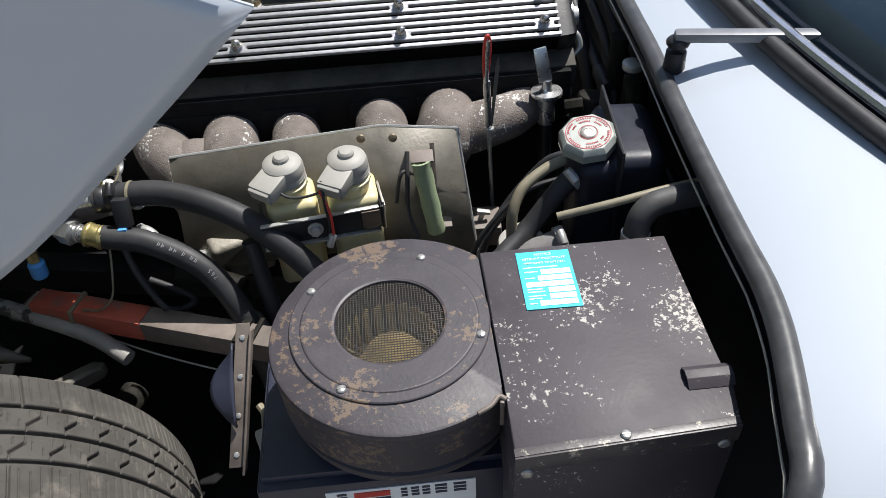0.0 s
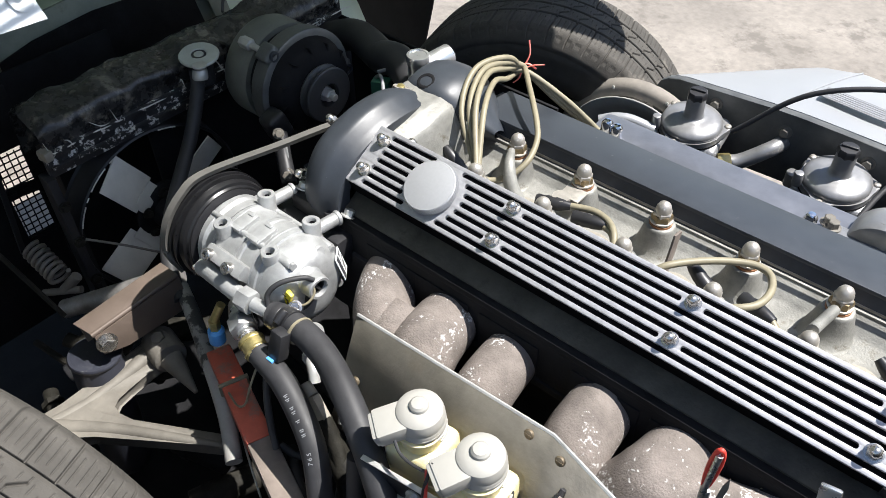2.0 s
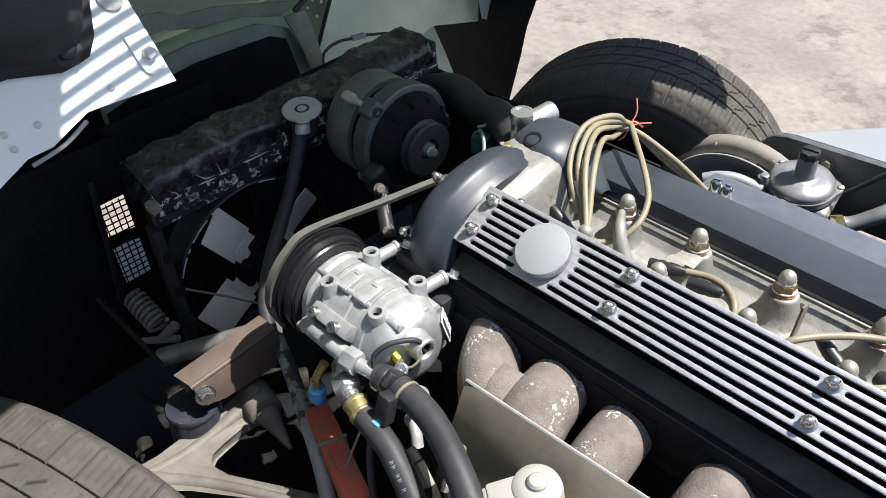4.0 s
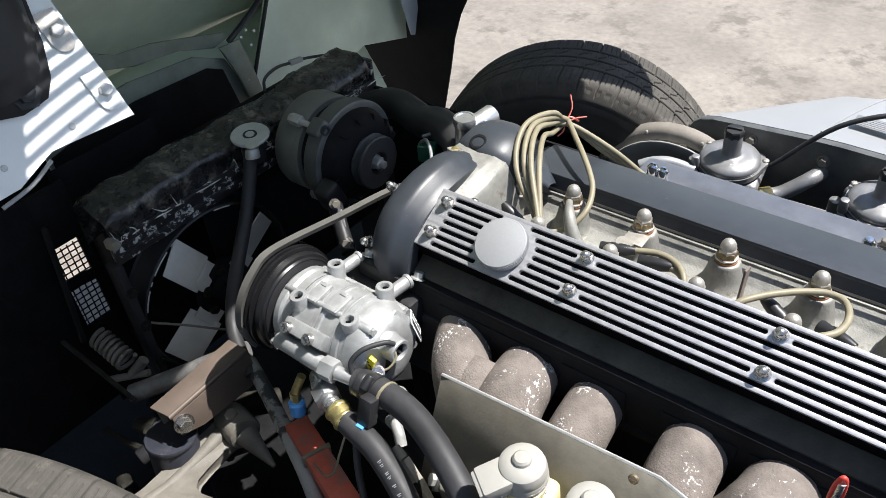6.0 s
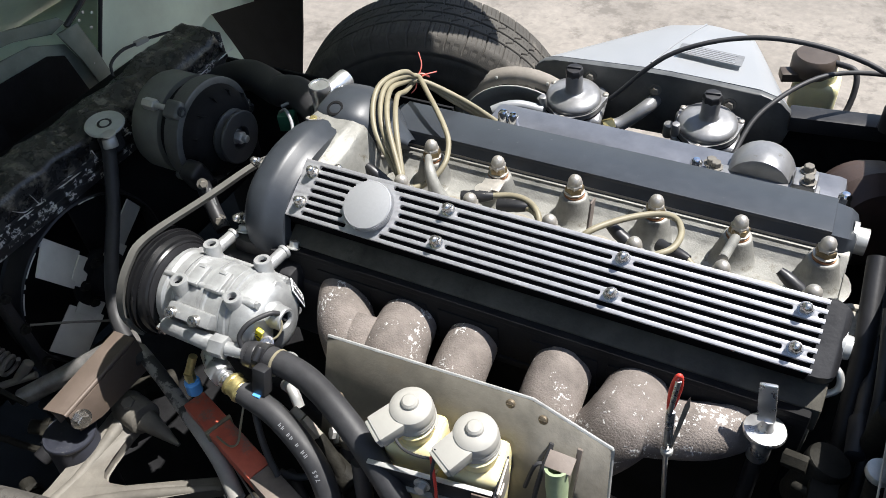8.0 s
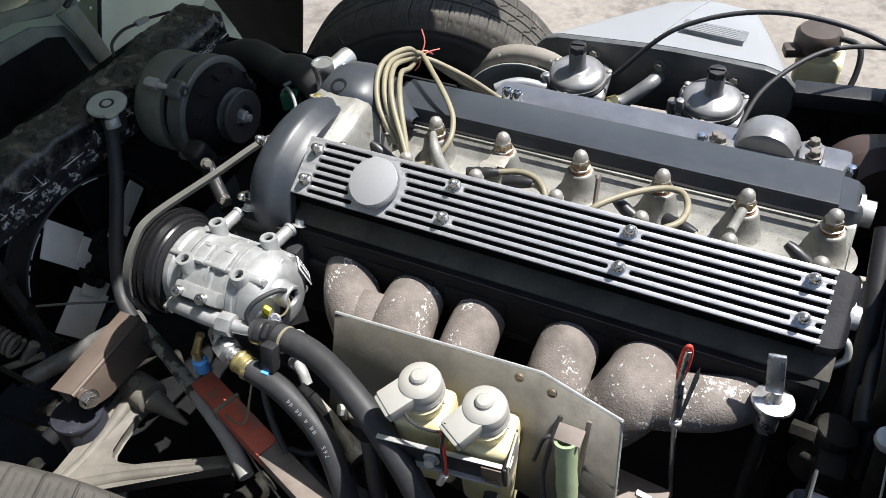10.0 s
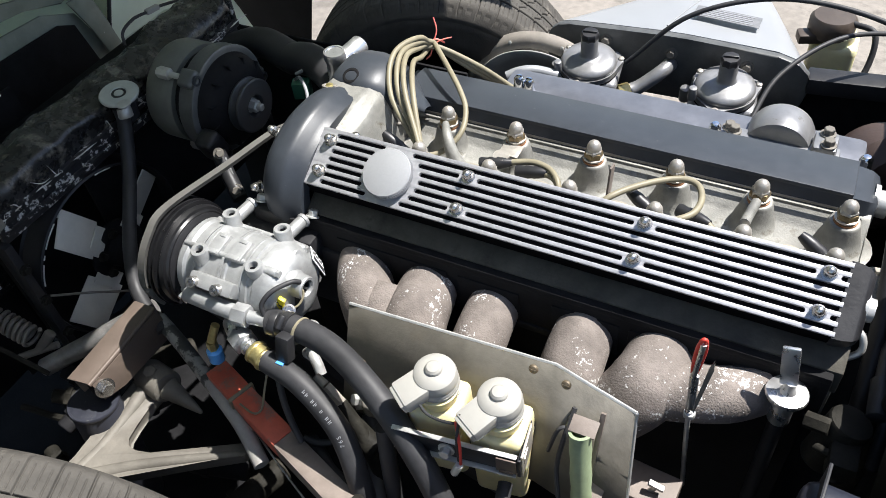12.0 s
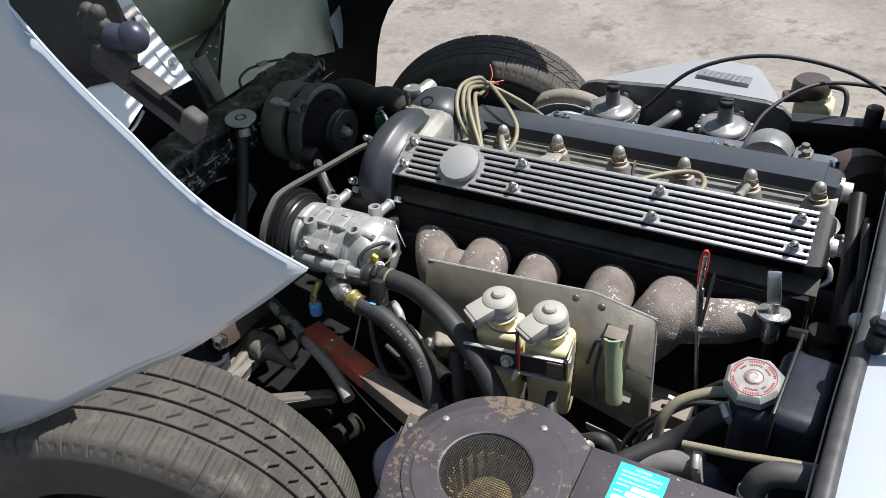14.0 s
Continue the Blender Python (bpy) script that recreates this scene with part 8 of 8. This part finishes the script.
# dusty curved duct edge by the far wheel
duct = thing("wheel_arch_flange", (0.06, 0.55, 0.40), "dusty brown riveted arch flange by the far wheel", "inner arch")
f = Form()
arc = [Vector((0.088 + 0.165 * math.cos(a), 0.595 + 0.02 * math.sin(a), 0.424 + 0.165 * math.sin(a))) for a in np.linspace(radians(195), radians(10), 24)]
inner = [Vector((0.088 + 0.140 * math.cos(a), 0.580 + 0.015 * math.sin(a), 0.424 + 0.140 * math.sin(a))) for a in np.linspace(radians(195), radians(10), 24)]
va, vb = f.verts(arc), f.verts(inner)
for i in range(23):
    f.face([va[i], va[i + 1], vb[i + 1], vb[i]])
solid(part("flange", f, mat("dusty_grey_brown_flange", (0.225, 0.205, 0.18), 0.7, var=0.2, scale=30, bump=0.2, worn=((0.16, 0.13, 0.11), 0.6, 26, 0.1)), duct, "dusty riveted flange"), 0.003)
f = Form()
f.grid(lambda a, b: (0.088 + (0.142 * math.cos(radians(195 - 185 * a))) * (1 - b * 0.96), 0.583 + 0.06 * b, 0.424 + 0.142 * math.sin(radians(195 - 185 * a)) * (1 - b * 0.96)), 24, 6)
solid(part("dish", f, mat("dusty_grey_panel", (0.30, 0.30, 0.29), 0.6, 0.1, var=0.25, scale=16, bump=0.1, worn=((0.55, 0.53, 0.48), 0.62, 18, 0.1)), duct), 0.003)
for i in (5, 10, 15, 20):
    piece("rivet", RIV, upright((arc[i] + inner[i]) / 2 + Vector((0, -0.003, 0)), (0, -0.8, 0.4)), duct)

# ---- the raised bonnet ----
bonnet = thing("bonnet", (-1.0, CAR_Y, 0.30), "white forward-tilted car bonnet, raised open", "bonnet")
# side skin of the left wing, seen from outside
f = Form()
wing = [(0.356, 1.082), (0.322, 1.100), (0.288, 1.122), (0.260, 1.149), (0.241, 1.172), (0.219, 1.195), (0.200, 1.216), (0.184, 1.236), (0.169, 1.256), (0.13, 1.41), (-0.2, 1.30), (-0.6, 1.0), (-0.95, 0.72), (-1.1, 0.45), (-0.85, 0.42), (-0.62, 0.55), (-0.40, 0.645), (-0.244, 0.668), (-0.197, 0.676), (-0.03, 0.79), (0.148, 0.920), (0.220, 0.968), (0.270, 1.008), (0.318, 1.048)]
ring = curve([(x, 0, z) for x, z in wing + wing[:1]], 3)[:-1]
hub_w = Vector((-0.25, 0, 0.98))


def bowed(p):
    """The outward swell of the wing side."""
    d = (p - hub_w).length
    return Vector((p.x, -0.650 - 0.055 * max(0.0, 1 - (d / 0.62) ** 2), p.z))


skins = [f.verts([bowed(hub_w + (p - hub_w) * s) for p in ring]) for s in (0.02, 0.2, 0.4, 0.6, 0.75, 0.88, 0.96, 1.0)]
for a, b in zip(skins, skins[1:]):
    for i in range(len(a)):
        j = (i + 1) % len(a)
        f.face([a[i], a[j], b[j], b[i]])
f.face(skins[0])
solid(part("left_wing", f, M["white"], bonnet, "white wing side panel in shade"), 0.0025, 1)
f = Form()
f.tube([bowed(Vector((x, 0, z))) + Vector((0, -0.001, 0)) for x, z in wing[:9]], 0.0013, 8, 3)
part("wing_edge", f, M["white"], bonnet)
# Far wing is near-black all over, so bounced light hardly shows.
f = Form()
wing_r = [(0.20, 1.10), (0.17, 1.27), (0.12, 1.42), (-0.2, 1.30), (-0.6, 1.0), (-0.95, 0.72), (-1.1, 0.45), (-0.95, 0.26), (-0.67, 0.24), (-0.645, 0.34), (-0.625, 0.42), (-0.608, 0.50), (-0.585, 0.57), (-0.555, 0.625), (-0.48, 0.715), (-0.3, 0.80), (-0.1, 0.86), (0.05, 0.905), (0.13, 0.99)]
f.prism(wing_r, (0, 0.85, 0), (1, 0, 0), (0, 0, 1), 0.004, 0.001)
part("right_wing", f, M["deep_black"], bonnet, "black underside of the far wing")


def sheet_point(a, b):
    """The bonnet skin: a runs across the car, b from the nose to the raised rear edge."""
    s = 2 * a - 1
    y = 0.10 + 0.755 * s
    edge = Vector((0.075 + 0.21 * s**2, y, 1.53 - 0.10 * s**2))
    nose = Vector((-1.05 - 0.05 * s**2, y, 0.56 - 0.06 * s**2))
    p = nose.lerp(edge, b)
    bulge = 0.06 * math.sin(math.pi * b)
    return p + Vector((-0.64, 0, 0.77)) * bulge * (1 - s**4)


f = Form()
NU, NV = 80, 192
rows = [f.verts([sheet_point(i / NU, j / NV) for j in range(NV + 1)]) for i in range(NU + 1)]


def louvre(i, j):
    """Slots through the skin beside the centre."""
    s = 2 * (i + 0.5) / NU - 1
    return -0.36 < s < -0.14 and 159 <= j <= 187 and (j - 5) % 3 != 0


for i in range(NU):
    for j in range(NV):
        if not louvre(i, j):
            f.face([rows[i][j], rows[i][j + 1], rows[i + 1][j + 1], rows[i + 1][j]])
skin = part("skin", f, M["white_in"], bonnet, "pale grey-green painted underside of the bonnet skin")
solid(skin, 0.004, 0)
# nose pan and diaphragm behind the radiator
f = Form()
f.grid(lambda a, b: (-0.98 + 0.30 * b, -0.10 + 0.82 * a, 0.62 - 0.34 * b * b), 16, 8)
solid(part("nose_pan", f, M["white_in"], bonnet), 0.003)
f = Form()
f.prism([(-0.12, 0.30), (0.345, 0.30), (0.345, 0.50), (0.334, 0.548), (0.287, 0.655), (0.217, 0.688), (0.07, 0.700), (-0.05, 0.69), (-0.12, 0.68)], (-0.765, 0, 0), (0, 1, 0), (0, 0, 1), 0.006, 0.002)
part("mouth_frame", f, M["shaded_green"], bonnet, "painted frame round the air intake, darkened for shade")
# The intake's dark depth is a flat black sheet.
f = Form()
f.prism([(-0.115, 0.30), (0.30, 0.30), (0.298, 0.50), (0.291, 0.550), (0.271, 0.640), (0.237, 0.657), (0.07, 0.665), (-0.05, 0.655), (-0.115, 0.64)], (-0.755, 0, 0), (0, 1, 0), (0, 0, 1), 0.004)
part("mouth_opening", f, M["deep_black"], bonnet, "flat black sheet standing in for the dark air intake opening")
# Band of shade above the intake frame, made as a darker strip.
f = Form()
f.prism([(-0.10, 0.735), (0.033, 0.742), (0.097, 0.720), (0.192, 0.712), (0.273, 0.682), (0.31, 0.69), (0.30, 0.705), (0.228, 0.724), (0.143, 0.746), (0.07, 0.752), (0.036, 0.772), (-0.10, 0.79)], (-0.770, 0, 0), (0, 1, 0), (0, 0, 1), 0.006, 0.002)
part("mouth_seam", f, M["shaded_green"], bonnet, "darker green strip painted as the shade above the intake frame")
f = Form()
f.prism([(0.268, 0.690), (0.319, 0.688), (0.336, 0.62), (0.352, 0.538), (0.312, 0.552), (0.296, 0.62)], (-0.745, 0, 0), (0, 1, 0), (0, 0, 1), 0.006, 0.002)
part("corner_bracket", f, M["shaded_green"], bonnet)
f = Form()
f.prism([(0.325, 0.55), (0.496, 0.547), (0.639, 0.508), (0.682, 0.52), (0.761, 0.497), (0.840, 0.475), (0.845, 0.60), (0.83, 1.0), (0.555, 1.0), (0.413, 0.723)], (-0.762, 0, 0), (0, 1, 0), (0, 0, 1), 0.004, 0.001)
part("inner_arch", f, M["white_in"], bonnet, "pale green painted inner arch panel")
f = Form()
f.tube([(-0.752, 0.322, 0.55), (-0.752, 0.366, 0.635), (-0.752, 0.413, 0.723), (-0.752, 0.556, 1.0)], 0.0042, 8)
part("stay_wire", f, M["black"], bonnet)
f = Form()
f.tube([(-0.748, 0.298, 0.690), (-0.748, 0.345, 0.712), (-0.74, 0.385, 0.742), (-0.72, 0.42, 0.79)], 0.006, 8)
part("stay", f, M["black"], bonnet)
for y, z in ((0.325, 0.69), (0.345, 0.665), (0.36, 0.69), (0.34, 0.70), (0.318, 0.60)):
    piece("rivet", RIV, upright((-0.741, y, z), (1, 0, 0.2)), bonnet)
f = Form()
f.prism([(0.788, 0.60), (0.846, 0.62), (0.846, 0.56), (0.826, 0.497), (0.812, 0.503), (0.805, 0.531)], (-0.72, 0, 0), (0, 1, 0), (0, 0, 1), 0.004, 0.001)
part("lit_flange", f, M["white"], bonnet, "sunlit white edge of the arch")
# Unseen-depth filler: black sheet added where the nose is dark.
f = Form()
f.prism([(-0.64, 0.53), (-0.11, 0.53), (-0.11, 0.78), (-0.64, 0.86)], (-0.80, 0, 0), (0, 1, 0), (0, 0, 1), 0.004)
part("intake_panel", f, M["deep_black"], bonnet, "added black sheet keeping the space beside the air intake dark")
# white diaphragm panel beside the left wheel arch
PC, PU, PV = Vector((-0.193, -0.222, 0.948)), Vector((0, -1, 0)), Vector((-0.46, -0.09, 0.88)).normalized()
f = Form()
f.prism([(0, 0), (0.094, 0.006), (0.14, -0.012), (0.165, -0.012), (0.21, -0.03), (0.30, -0.13), (0.36, -0.20), (0.41, -0.12), (0.41, 0.22), (0, 0.22)], PC, PU, PV, 0.0025, 0.0006)
part("diaphragm", f, M["white_arch"], bonnet, "white painted inner panel with slatted sunlight")
for u, v in ((0.012, 0.035), (0.016, 0.105), (0.062, 0.018), (0.14, 0.012), (0.17, 0.015), (0.17, 0.0), (0.21, 0.0)):
    piece("rivet" if u > 0.03 else "bolt", RIV if u > 0.03 else BOLT, upright(PC + PU * u + PV * v, PU.cross(PV) * -1 if PU.cross(PV).x < 0 else PU.cross(PV)), bonnet)
f = Form()
f.tube([PC + PU * 0.10 + PV * -0.002, PC + PU * 0.13 + PV * -0.014, PC + PU * 0.165 + PV * -0.02], 0.0022, 8)
part("arch_flange", f, M["can"], bonnet)
f = Form()


def duct_point(a, b):
    low = float(np.interp(a, [0, 0.06, 0.12, 0.2, 0.35, 1], [0.16, 0.088, 0.066, 0.060, 0.074, 0.03]))
    swell = math.sin(math.pi * min(1.0, 0.06 + a * 1.1)) ** 0.5 * math.sin(math.pi * 0.5 * min(1.0, 0.1 + b * 1.6))
    return PC + PU * (0.024 + 0.40 * a) + PV * (low + (0.34 - low) * b) + Vector((0.88, 0, 0.46)) * (0.006 + 0.06 * swell)


f.grid(duct_point, 24, 12)
DUCT = mat("dusty_black_duct", (0.022, 0.023, 0.026), 0.5, spec=0.3, var=0.25, scale=14, bump=0.08, worn=((0.05, 0.05, 0.052), 0.6, 12, 0.15))
solid(part("lamp_duct", f, DUCT, bonnet, "dark moulded headlamp duct"), 0.004)
OUT = Vector((0.88, 0, 0.46))
f = Form()
f.grid(lambda a, b: PC + PU * (0.020 + 0.36 * a) + PV * (float(np.interp(a, [0, 0.06, 0.12, 0.2, 0.35, 1], [0.150, 0.078, 0.052, 0.046, 0.060, 0.02])) + 0.05 * b) + OUT * 0.0045, 24, 2)
solid(part("duct_flange", f, DUCT, bonnet, "flat black fixing flange of the duct"), 0.002)
part("duct_bolt", Form().lathe(PC + PU * 0.082 + PV * 0.064 + OUT * 0.006, OUT, [(0.0165, 0), (0.0165, 0.002), (0.010, 0.0024), (0.0095, 0.007), (0.0080, 0.008), (0.0001, 0.008)], 6), DUCT, bonnet)
TAB = [(-0.012, 0.022), (-0.012, -0.010)] + [(0.012 * math.sin(radians(k)), -0.010 - 0.012 * math.cos(radians(k))) for k in range(-60, 61, 20)] + [(0.012, -0.010), (0.012, 0.022)]
for u, v, m in ((0.013, 0.035, M["white_arch"]), (0.016, 0.105, M["dull"])):
    part("tab", Form().prism(TAB, PC + PU * u + PV * v + OUT * 0.0008, PU, PV, -0.0022, 0.0005), m, bonnet)
# latch on the inside of the wing
LATCH = mat("dull_tan_latch_paint", (0.055, 0.050, 0.045), 0.7, 0.0, var=0.4, scale=40, bump=0.25, worn=((0.035, 0.035, 0.036), 0.52, 30, 0.12))
LTURN = Matrix.Rotation(radians(31), 4, "Y")
LM = Matrix.Translation((0.195, -0.606, 1.172)) @ LTURN
f = Form(LM)
f.box((0.0, 0, -0.0075), (0.104, 0.014, 0.009), None, 0.003, 3)
f.box((0.001, 0, 0.0085), (0.030, 0.014, 0.007), None, 0.002)
f.box((-0.033, 0, 0.002), (0.038, 0.014, 0.022), None, 0.005, 3)
f.box((0.043, 0, 0.001), (0.018, 0.014, 0.022), None, 0.005, 3)
part("latch_bar", f, LATCH, bonnet, "dull tan latch plate inside the wing")
f = Form(LM)
f.box((0.014, -0.003, 0.001), (0.044, 0.004, 0.016), None, 0.001)
part("latch_slot", f, M["deep_black"], bonnet)
f = Form()
f.box((0.156, -0.602, 1.216), (0.024, 0.012, 0.022), LTURN, 0.007, 3)
for k in range(5):
    a = radians(60 + 52 * k)
    f.ball((0.156 + 0.011 * math.cos(a), -0.602, 1.217 + 0.011 * math.sin(a)), (0.0065, 0.006, 0.0065), 12, 8)
part("latch_hinge", f, LATCH, bonnet)
f = Form()
f.cyl((0.166, -0.603, 1.210), (0.188, -0.598, 1.207), 0.010, n=20, bevel=0.003)
f.ball((0.186, -0.598, 1.209), (0.013, 0.011, 0.012))
part("latch_knob", f, M["battery"], bonnet)
